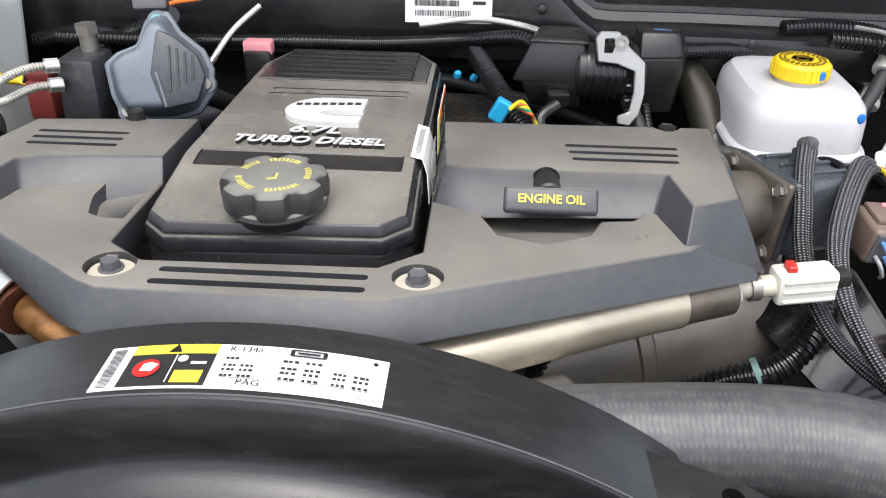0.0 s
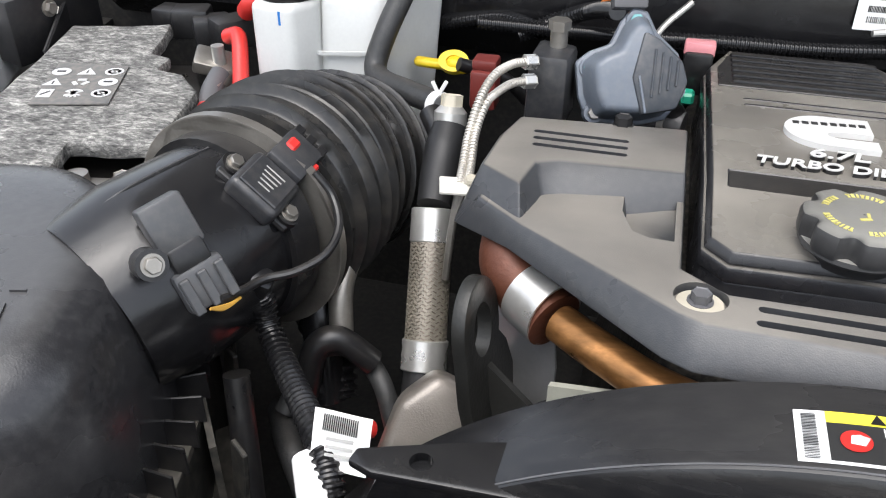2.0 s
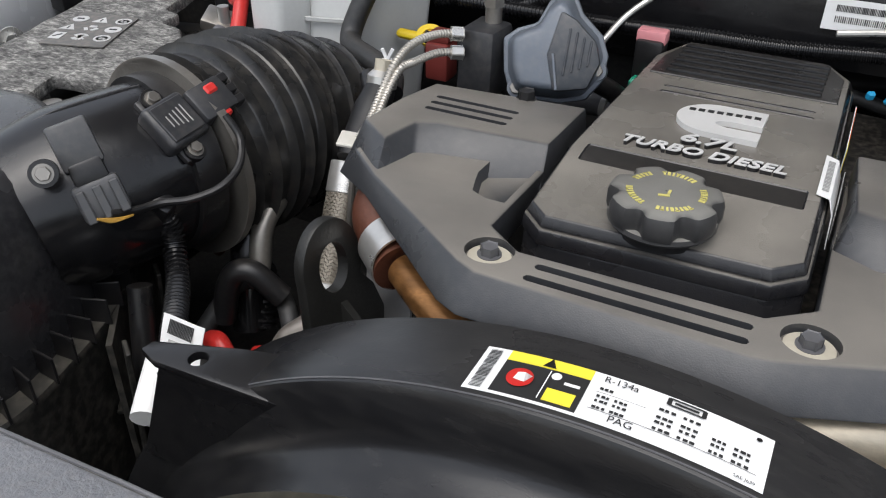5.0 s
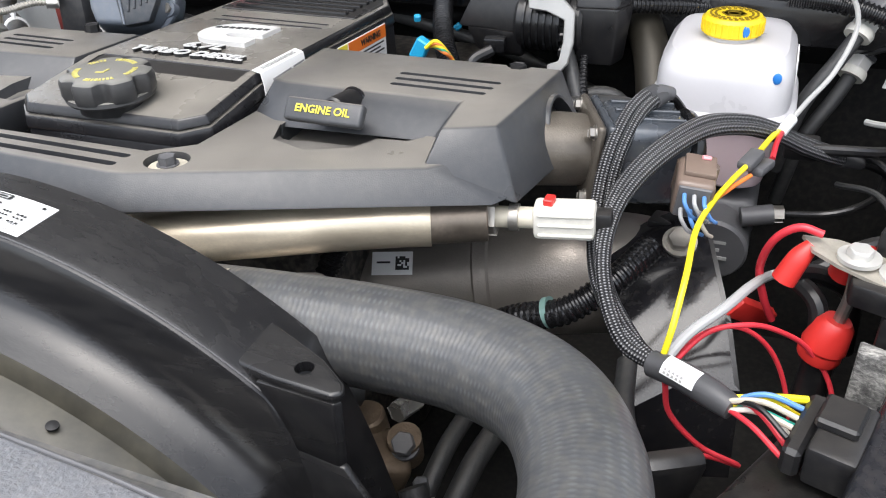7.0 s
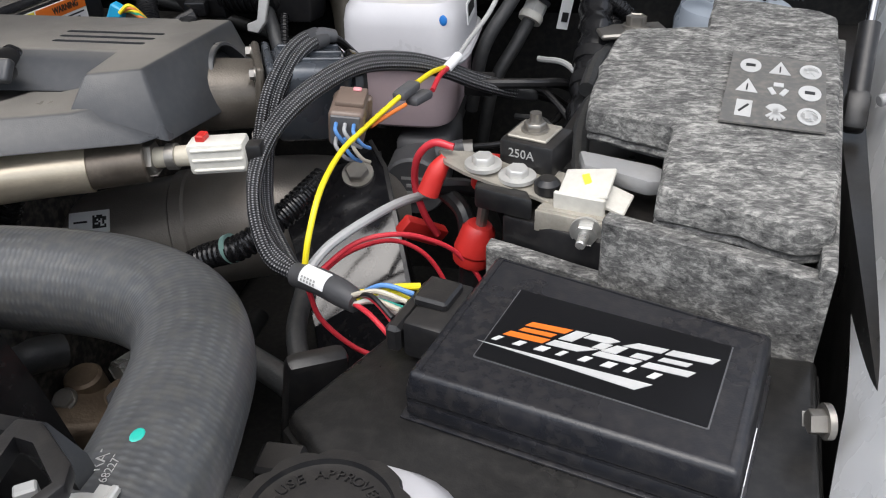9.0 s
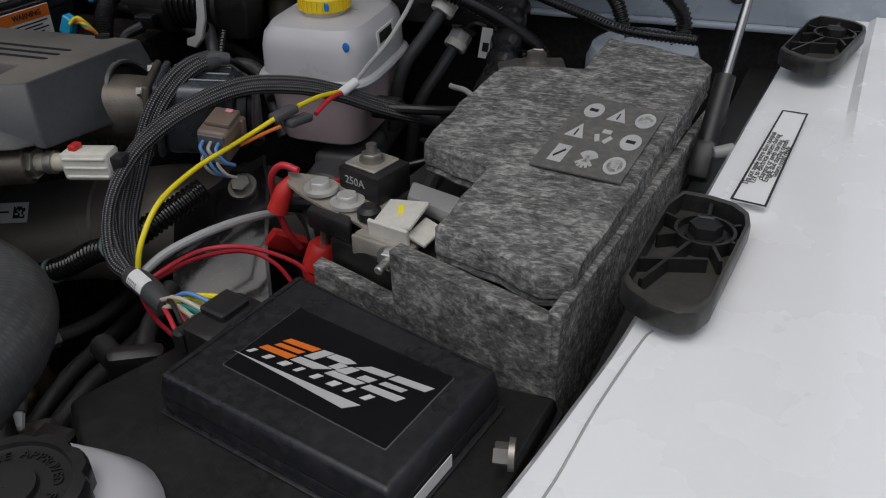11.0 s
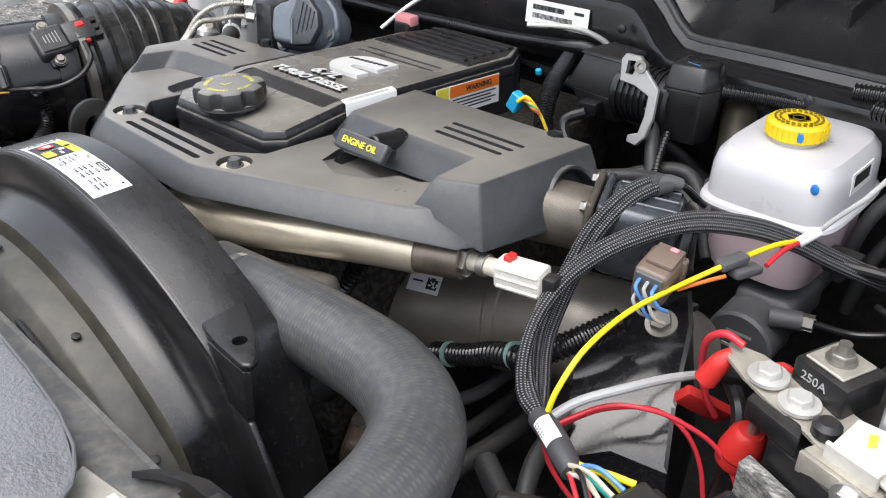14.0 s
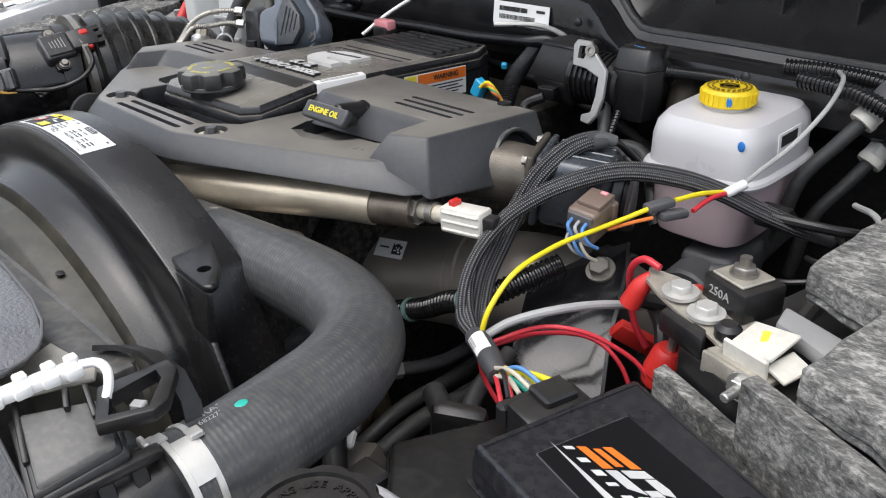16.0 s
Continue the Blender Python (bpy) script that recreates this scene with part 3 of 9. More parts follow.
    part("collar", rod((0.312, 0.958, 1.172), (0.322, 0.925, 1.14), 0.026, 24, None, 0.002), GREYCON, hp)


firewall_things()


def wiper_motor():
    t = thing("wiper_motor", (0.17, 0.97, 1.2), "black plastic motor housing with a bare metal bracket", "motor")
    part("left_case", loft([(0.088, 0.965), (0.150, 0.962), (0.152, 1.010), (0.100, 1.015)], [(0.064, 0.958), (0.152, 0.948), (0.154, 1.012), (0.074, 1.015)], 1.288, 1.238, 0.005, 2), BLACK, t)
    part("left_lid", loft([(0.090, 0.967), (0.148, 0.964), (0.150, 1.008), (0.101, 1.013)], [(0.084, 0.961), (0.153, 0.957), (0.155, 1.012), (0.096, 1.017)], 1.2915, 1.2865, 0.001), RIBBED, t)
    part("left_foot", loft([(0.075, 0.956), (0.150, 0.947), (0.15, 1.0), (0.08, 1.0)], [(0.090, 0.965), (0.150, 0.957), (0.15, 1.0), (0.09, 1.0)], 1.240, 1.205, 0.006, 2), BLACK, t)
    part("body", rod((0.14, 0.978, 1.247), (0.222, 0.978, 1.247), 0.034, 32, None, 0.004), BLACK, t)
    for k in range(7):
        x = 0.153 + 0.0085 * k
        part("fin", lathe([(0.033, -0.0013), (0.0375, -0.0013), (0.0375, 0.0013), (0.033, 0.0013), (0.033, -0.0013)], 32, aim((x, 0.978, 1.247), (x + 1, 0.978, 1.247))), GLOSS, t)
    hood = [(0.212, 0.952), (0.262, 0.958), (0.274, 0.985), (0.268, 1.012), (0.212, 1.012)]
    part("right_case", merged(loft([(0.213, 0.968), (0.256, 0.972), (0.264, 0.988), (0.260, 1.010), (0.213, 1.010)], hood, 1.300, 1.272, 0.004, 2), loft(hood, [(0.216, 0.956), (0.258, 0.960), (0.266, 0.985), (0.262, 1.01), (0.216, 1.01)], 1.2725, 1.205, 0.003, 2)), RIBBED, t)
    part("scuff", merged(block(0.020, 0.0012, 0.0006, Matrix.Translation((0.238, 0.976, 1.3004)) @ Matrix.Rotation(-0.25, 4, "Z"))), BWIRE, t, "blue scuff mark")
    arm = [(-0.026, 0.032), (-0.021, 0.040), (0.0, 0.040), (0.012, 0.024), (0.032, 0.006), (0.034, -0.028), (0.030, -0.052), (0.020, -0.066), (0.006, -0.064), (0.006, -0.055), (0.019, -0.050), (0.022, -0.028), (0.021, -0.004), (0.0, 0.004), (-0.022, 0.006)]
    slot = [(-0.016, 0.016), (-0.006, 0.016), (-0.002, 0.028), (-0.006, 0.033), (-0.016, 0.032)]
    plate = cut(prism(arm, -0.0035, 0.0035, 0.0012, 1), prism(slot, -0.02, 0.02))
    place = Matrix.Translation((0.184, 0.938, 1.266)) @ Matrix.Rotation(radians(76), 4, "X")
    part("bracket", moved(plate, place), mat("bare_aluminium", (0.44, 0.435, 0.42), 0.42, metal=0.55), t, "bare metal bracket")
    part("bracket_ear", moved(lathe([(0.004, -0.004), (0.008, -0.004), (0.008, 0.004), (0.004, 0.004), (0.004, -0.004)], 18), place @ Matrix.Translation((0.003, 0.028, 0.002))), STEEL, t)
    for z in (1.258, 1.240, 1.222):
        part("clip", block(0.014, 0.010, 0.011, Matrix.Translation((0.204, 0.944, z)), 0.002, 1), GLOSS, t)
    part("plug", block(0.026, 0.02, 0.018, Matrix.Translation((0.12, 0.940, 1.226)) @ Matrix.Rotation(0.15, 4, "Z"), 0.003, 2), GLOSS, t)
    part("cable", tube([(0.12, 0.93, 1.222), (0.10, 0.915, 1.21), (0.11, 0.905, 1.19), (0.15, 0.90, 1.16)], 0.007, 10), BLACK, t)
    part("lead", tube([(0.226, 0.955, 1.215), (0.232, 0.93, 1.19), (0.245, 0.90, 1.16)], 0.005, 10, 8, 0.0005, 0.005), GLOSS, t)


wiper_motor()
# ---- engine ----
def engine_cover():
    t = thing("engine_cover", (-0.09, 0.6, 1.2), "dusty dark grey plastic engine cover with vent slots", "engine cover")
    well = [(-0.238, 0.742), (-0.238, 0.522), (-0.206, 0.497), (-0.036, 0.500), (-0.006, 0.526), (-0.006, 0.742)]
    top = [(0.242, 0.742), (0.240, 0.602), (0.194, 0.545), (-0.022, 0.455), (-0.036, 0.452), (-0.222, 0.455), (-0.240, 0.463), (-0.361, 0.551), (-0.402, 0.588), (-0.408, 0.700), (-0.398, 0.742)] + well
    low = [(0.262, 0.742), (0.263, 0.590), (0.250, 0.546), (-0.012, 0.434), (-0.034, 0.430), (-0.226, 0.432), (-0.246, 0.442), (-0.372, 0.553), (-0.424, 0.590), (-0.428, 0.700), (-0.415, 0.742)] + well
    deck = loft(top, low, 1.2545, [1.222, 1.224, 1.229, 1.229, 1.229, 1.229, 1.229, 1.229, 1.224, 1.222, 1.222] + [1.222] * 6, 0.003, 2)
    slots = [box(-0.190 + k * 0.002, -0.040, y, y + 0.0075, 1.2, 1.3, 0.0035, 2) for k, y in ((0, 0.4625), (1, 0.4795))]
    wells = [lathe([(0, 1.247), (0.0185, 1.247), (0.0185, 1.3), (0, 1.3)], 28, Matrix.Translation((x, 0.487, 0))) for x in (-0.2245, -0.006)]
    pocket = prism([(0.034, 0.640), (0.038, 0.584), (0.048, 0.573), (0.120, 0.578), (0.129, 0.588), (0.158, 0.592), (0.168, 0.604), (0.174, 0.640)], 1.236, 1.30)
    scoop = [(0.036, 0.590), (0.049, 0.557), (0.086, 0.544), (0.121, 0.562), (0.134, 0.592)]
    scoop = loft(scoop, scoop, 1.30, [1.2445, 1.2535, 1.2540, 1.2535, 1.2455])
    pocket2 = loft([(-0.292, 0.600), (-0.280, 0.558), (-0.262, 0.548), (-0.2445, 0.548), (-0.2445, 0.64), (-0.292, 0.64)], [(-0.283, 0.600), (-0.274, 0.572), (-0.262, 0.562), (-0.2445, 0.560), (-0.2445, 0.64), (-0.283, 0.64)], 1.27, [1.245, 1.246, 1.2515, 1.2535, 1.2475, 1.243])
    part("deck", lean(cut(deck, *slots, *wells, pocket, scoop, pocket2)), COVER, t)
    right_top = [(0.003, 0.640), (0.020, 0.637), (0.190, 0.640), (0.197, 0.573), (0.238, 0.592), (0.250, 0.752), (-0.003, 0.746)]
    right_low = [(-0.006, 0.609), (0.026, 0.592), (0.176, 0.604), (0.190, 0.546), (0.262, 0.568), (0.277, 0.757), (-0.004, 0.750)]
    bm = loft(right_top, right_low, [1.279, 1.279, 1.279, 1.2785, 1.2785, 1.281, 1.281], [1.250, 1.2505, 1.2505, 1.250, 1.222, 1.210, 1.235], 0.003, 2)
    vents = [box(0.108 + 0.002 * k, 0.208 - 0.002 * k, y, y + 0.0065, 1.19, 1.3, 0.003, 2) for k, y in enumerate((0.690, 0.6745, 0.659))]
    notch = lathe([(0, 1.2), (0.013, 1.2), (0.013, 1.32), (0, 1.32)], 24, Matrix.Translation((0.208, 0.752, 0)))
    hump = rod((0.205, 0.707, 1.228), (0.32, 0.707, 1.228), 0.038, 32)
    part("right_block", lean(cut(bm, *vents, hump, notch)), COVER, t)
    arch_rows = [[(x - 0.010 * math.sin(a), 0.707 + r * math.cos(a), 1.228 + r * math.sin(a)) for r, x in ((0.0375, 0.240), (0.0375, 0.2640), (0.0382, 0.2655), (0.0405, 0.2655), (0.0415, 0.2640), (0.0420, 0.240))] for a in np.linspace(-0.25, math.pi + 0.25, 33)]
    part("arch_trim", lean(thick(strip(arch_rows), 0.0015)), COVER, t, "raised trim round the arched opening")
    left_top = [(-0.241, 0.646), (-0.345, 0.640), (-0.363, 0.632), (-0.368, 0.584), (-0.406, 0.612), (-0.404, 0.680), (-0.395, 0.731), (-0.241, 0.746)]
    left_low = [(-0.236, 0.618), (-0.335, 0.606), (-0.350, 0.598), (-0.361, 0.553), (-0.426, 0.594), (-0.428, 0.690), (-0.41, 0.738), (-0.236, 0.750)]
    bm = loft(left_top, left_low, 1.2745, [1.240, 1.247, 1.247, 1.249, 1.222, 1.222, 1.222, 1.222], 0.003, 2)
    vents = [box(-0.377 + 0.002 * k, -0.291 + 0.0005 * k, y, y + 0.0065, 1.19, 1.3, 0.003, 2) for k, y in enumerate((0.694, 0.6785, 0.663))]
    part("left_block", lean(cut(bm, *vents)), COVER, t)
    for x in (-0.2245, -0.006):
        part("washer", lean(lathe([(0, 1.244), (0.0172, 1.244), (0.0160, 1.2495), (0.0105, 1.2505), (0, 1.2505)], 28, Matrix.Translation((x, 0.487, 0)))), TAN, t, "dusty tan metal washer")
        bolt("bolt", (x, 0.487, 1.2565), (x, 0.487, 2), 0.0068, 0.008, t, GREYCON, 0.009)
    bolt("bolt", (0.208, 0.745, 1.262), (0.208, 0.745, 2), 0.008, 0.012, t, DARK, 0.010)
    bolt("bolt", (-0.30, 0.738, 1.264), (-0.30, 0.738, 2), 0.008, 0.01, t, DARK, 0.010)


def drape(bm):
    """The valve cover falls off to the front and to the rear of a ridge."""
    bmesh.ops.bisect_plane(bm, geom=list(bm.verts) + list(bm.edges) + list(bm.faces), plane_co=(0, 0.645, 0), plane_no=(0, 1, 0))
    for v in bm.verts:
        v.co.z += -0.10 * (0.645 - v.co.y) if v.co.y < 0.645 else -0.056 * (v.co.y - 0.645)
    return bm


def valve_cover():
    t = thing("valve_cover", (-0.12, 0.75, 1.2), "black plastic valve cover with raised lettering", "valve cover")
    def ring(g, y1):
        return [(-0.220 - g, 0.556 - g * 0.4), (-0.204 - g * 0.4, 0.542 - g), (-0.040 + g * 0.4, 0.548 - g), (-0.021 + g, 0.563 - g * 0.4), (-0.023 + g, 0.95), (-0.050, y1), (-0.200, y1), (-0.222 - g, 0.93)]
    a = loft(ring(0.0, 1.0), ring(0.004, 1.004), 1.2765, 1.268, 0.0015, 2)
    b = loft(ring(0.0055, 1.006), ring(0.0075, 1.008), 1.2665, 1.254, 0.0022, 2)
    c = loft(ring(0.005, 1.006), ring(0.008, 1.008), 1.2532, 1.20, 0.002, 1)
    ribs = [box(-0.190, -0.045, y, y + 0.006, 1.2735, 1.31, 0.002, 1) for y in (0.815, 0.832)]
    band = [box(-0.210, -0.030, 0.624, 0.656, 1.2748, 1.31, 0.003, 1)]
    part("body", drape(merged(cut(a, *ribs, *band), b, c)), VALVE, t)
    part("badge_plate", drape(box(-0.208, -0.032, 0.626, 0.654, 1.2742, 1.2755, 0.001, 1)), BLACK, t)
    part("rear_panel", drape(prism([(-0.214, 0.868), (-0.029, 0.868), (-0.029, 0.948), (-0.052, 0.994), (-0.198, 0.994), (-0.214, 0.93)], 1.2745, 1.278, 0.001, 1)), RIBBED, t)
    for i in range(6):
        y = 0.878 + 0.0185 * i
        part("rib", drape(box(-0.20, -0.045, y, y + 0.011, 1.275, 1.2815, 0.003, 2)), RIBBED, t)
    def words(text, size, x, y, width=1.0, bold=0.0, z=1.2805, depth=0.0009):
        return drape(letters(text, size, depth, Matrix.Translation((x, y, z)), bold, width, 1.0, 0.22))
    # The black base puts the shade round the raised letters into colour.
    part("letter_shade", merged(words("TURBO DIESEL", 0.0215, -0.1195, 0.674, 0.97, 0.0002, 1.2785, 0.0036), words("6.7L", 0.0255, -0.119, 0.7015, 1.12, 0.0002, 1.2785, 0.0036)), BLACK, t, "black base that paints the shade under the lettering")
    part("lettering", merged(words("TURBO DIESEL", 0.0215, -0.1195, 0.674, 0.97, 0.00045), words("6.7L", 0.0255, -0.119, 0.7015, 1.12, 0.0005)), SILVER, t, "silver raised lettering")
    def curl(cx, cy, rx, ry):
        return [(-0.0825, cy + ry)] + [(cx + rx * math.cos(math.pi * (0.5 + k / 18)), cy + ry * math.sin(math.pi * (0.5 + k / 18))) for k in range(19)] + [(-0.0815, cy - ry)]
    ribbon = strip([[(*p, 1.2815), (*q, 1.2815)] for p, q in zip(curl(-0.122, 0.7565, 0.036, 0.0365), curl(-0.108, 0.7475, 0.014, 0.0080))])
    part("emblem", drape(thick(ribbon, 0.0055)), SILVER, t, "silver plastic emblem")
    part("emblem_band", drape(merged(*[box(-0.150 + 0.0082 * k, -0.1445 + 0.0082 * k, 0.7665 + 0.0009 * k, 0.7725 + 0.0009 * k, 1.2812, 1.2822) for k in range(8)])), INK, t, "dark printed band on the emblem")
    lab = thing("part_label", (-0.008, 0.68, 1.27), "white paper label on the valve cover's side", "label")
    sheet = strip([[(-0.030, 0.648, 1.2775), (-0.0195, 0.646, 1.276), (-0.015, 0.643, 1.264), (-0.013, 0.640, 1.236)], [(-0.030, 0.728, 1.2735), (-0.0195, 0.726, 1.2715), (-0.015, 0.722, 1.258), (-0.013, 0.720, 1.236)]])
    part("sheet", thick(moved(sheet, Matrix.Translation((0.004, 0, 0.0015))), 0.0008), LABEL, lab)
    lines = []
    for k in range(7):
        z = 1.268 - 0.005 * k
        x = -0.0102 + 0.05 * (1.283 - z) * 0.8
        for y0, y1 in ((0.657, 0.690), (0.695, 0.715 - 0.004 * (k % 3))):
            lines.append(box(x, x + 0.0006, y0, y1, z - 0.0011, z + 0.0011))
    part("print", merged(*lines), GREYMARK, lab)
    part("bars", merged(*[block(0.0052, 0.0007 + 0.0007 * (k % 3 == 0), 0.0005, Matrix.Translation((-0.0205, 0.657 + 0.0028 * k, 1.2789 - 0.055 * (0.009 + 0.0028 * k))) @ Matrix.Rotation(0.14, 4, "Y")) for k in range(22)]), GREYMARK, lab)

    warn = thing("warning_label", (0.0, 0.86, 1.23), "orange and white warning label on the valve cover's side", "label")
    def side(y0, y1, z0, z1, dx):
        return lean(box(-0.012, -0.012 + dx, y0, y1, z0, z1), 0.86)
    part("sheet", side(0.79, 0.912, 1.212, 1.252, 0.0008), LABEL, warn)
    part("orange_band", side(0.815, 0.911, 1.236, 1.251, 0.0014), ORANGE, warn, "orange heading band")
    part("yellow_field", side(0.791, 0.812, 1.213, 1.251, 0.0014), YINK, warn)
    mm = Matrix.Translation((-0.0102, 0.87, 1.2435)) @ Matrix.Rotation(radians(90), 4, "Z") @ Matrix.Rotation(radians(90), 4, "X")
    part("lettering", lean(letters("WARNING", 0.0105, 0.0006, mm, 0.0002), 0.86), INK, warn)
    part("print", merged(*[side(0.82, 0.905 - 0.01 * (k % 2), 1.231 - 0.0045 * k, 1.2328 - 0.0045 * k, 0.0013) for k in range(4)]), INK, warn)


FADED = mat("faded_yellow_ink", (0.60, 0.54, 0.17), 0.5, var=0.3, fine=500, bump=0)


CAPBLACK = mat("oil_cap_plastic", (0.030, 0.030, 0.031), 0.40, dust=0.06, fine=900, dust_sheen=0.95, dust_sheen_color=(0.24, 0.235, 0.215))


def oil_cap():
    t = thing("oil_filler_cap", (-0.122, 0.5635, 1.2788), "black scalloped plastic oil filler cap with yellow print", "cap")
    bm = bmesh.new()
    n = 112
    rows = []
    for k, (s, z) in enumerate([(0.80, 1.2768), (0.97, 1.2788), (1.0, 1.2828), (1.0, 1.2928), (0.96, 1.2968), (0.86, 1.2983), (0.5, 1.2985), (0.02, 1.2985)]):
        ring = []
        for i in range(n):
            a = 2 * math.pi * i / n
            lobes = 0.0415 - 0.0072 * (max(0.0, math.cos(7 * a + 0.5)) ** 1.3) * (1 if s > 0.85 else 0.25)
            ring.append((-0.122 + s * lobes * math.cos(a), 0.5635 + s * lobes * math.sin(a), z))
        rows.append(ring + [ring[0]])
    bm = strip(rows)
    bmesh.ops.remove_doubles(bm, verts=bm.verts, dist=1e-6)
    bmesh.ops.recalc_face_normals(bm, faces=bm.faces)
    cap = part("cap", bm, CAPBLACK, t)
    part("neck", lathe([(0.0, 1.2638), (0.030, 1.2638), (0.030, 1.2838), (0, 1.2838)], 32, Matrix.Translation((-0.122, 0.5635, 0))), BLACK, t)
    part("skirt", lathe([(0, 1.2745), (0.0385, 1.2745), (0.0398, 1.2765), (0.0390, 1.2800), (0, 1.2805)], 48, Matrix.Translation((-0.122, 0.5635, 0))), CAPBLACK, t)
    marks = []
    for first, count in ((-2.9, 8), (-1.55, 8), (-0.15, 6), (1.0, 8), (2.3, 5)):
        for k in range(count):
            a = first + 0.125 * k
            marks.append(block(0.0048, 0.0015 if k % 3 else 0.0022, 0.0005, Matrix.Translation((-0.122 + 0.0262 * math.cos(a), 0.5635 + 0.0262 * math.sin(a), 1.2988)) @ Matrix.Rotation(a, 4, "Z")))
            if k % 3 == 1:
                marks.append(block(0.0012, 0.0030, 0.0005, Matrix.Translation((-0.122 + 0.0281 * math.cos(a), 0.5635 + 0.0281 * math.sin(a), 1.2988)) @ Matrix.Rotation(a, 4, "Z")))
    marks.append(block(0.008, 0.0025, 0.0006, Matrix.Translation((-0.122, 0.556, 1.2989)) @ Matrix.Rotation(0.3, 4, "Z")))
    marks.append(block(0.002, 0.006, 0.0006, Matrix.Translation((-0.1195, 0.562, 1.2989))))
    part("print", merged(*marks), FADED, t, "faded yellow print")


def dipstick():
    t = thing("oil_dipstick", (0.09, 0.59, 1.26), "black dipstick handle with yellow engine oil lettering", "dipstick")
    tilt = Matrix.Translation((0.0895, 0.579, 1.277)) @ Matrix.Rotation(radians(50), 4, "X")
    part("handle", block(0.073, 0.0205, 0.010, tilt, 0.003, 3), COVER, t)
    part("grip", merged(rod((0.089, 0.592, 1.274), (0.089, 0.632, 1.268), 0.011, 20, None, 0.002), block(0.05, 0.02, 0.010, Matrix.Translation((0.089, 0.594, 1.268)), 0.003, 2)), BLACK, t)
    part("lettering", letters("ENGINE OIL", 0.0096, 0.0006, tilt @ Matrix.Translation((0, 0, 0.0058)), 0.00015, 1.0), YINK, t, "yellow printed lettering")
    part("seal", lathe([(0.008, -0.003), (0.0115, -0.003), (0.0125, 0), (0.0115, 0.003), (0.008, 0.003), (0.008, -0.003)], 24, aim((0.089, 0.632, 1.268), (0.089, 0.7, 1.258))), GLOSS, t)


engine_cover()
valve_cover()
oil_cap()
dipstick()


def engine_block():
    single("engine_block", loft([(-0.24, 0.53), (0.08, 0.55), (0.08, 1.06), (-0.24, 1.08)], [(-0.32, 0.49), (0.08, 0.49), (0.08, 1.05), (-0.32, 1.05)], 1.185, 0.75, 0.01), mat("engine_paint", (0.02, 0.019, 0.018), 0.55, metal=0.3, dust=0.4), "grimy cast engine block under the covers", "engine")


engine_block()


# ---- fan shroud ----
def arc(dx):
    """Height of the shroud's crest at that distance from its middle."""
    return 1.278 - 0.435 * (1 - math.sqrt(max(0.0, 1 - (dx / 0.435) ** 2)))


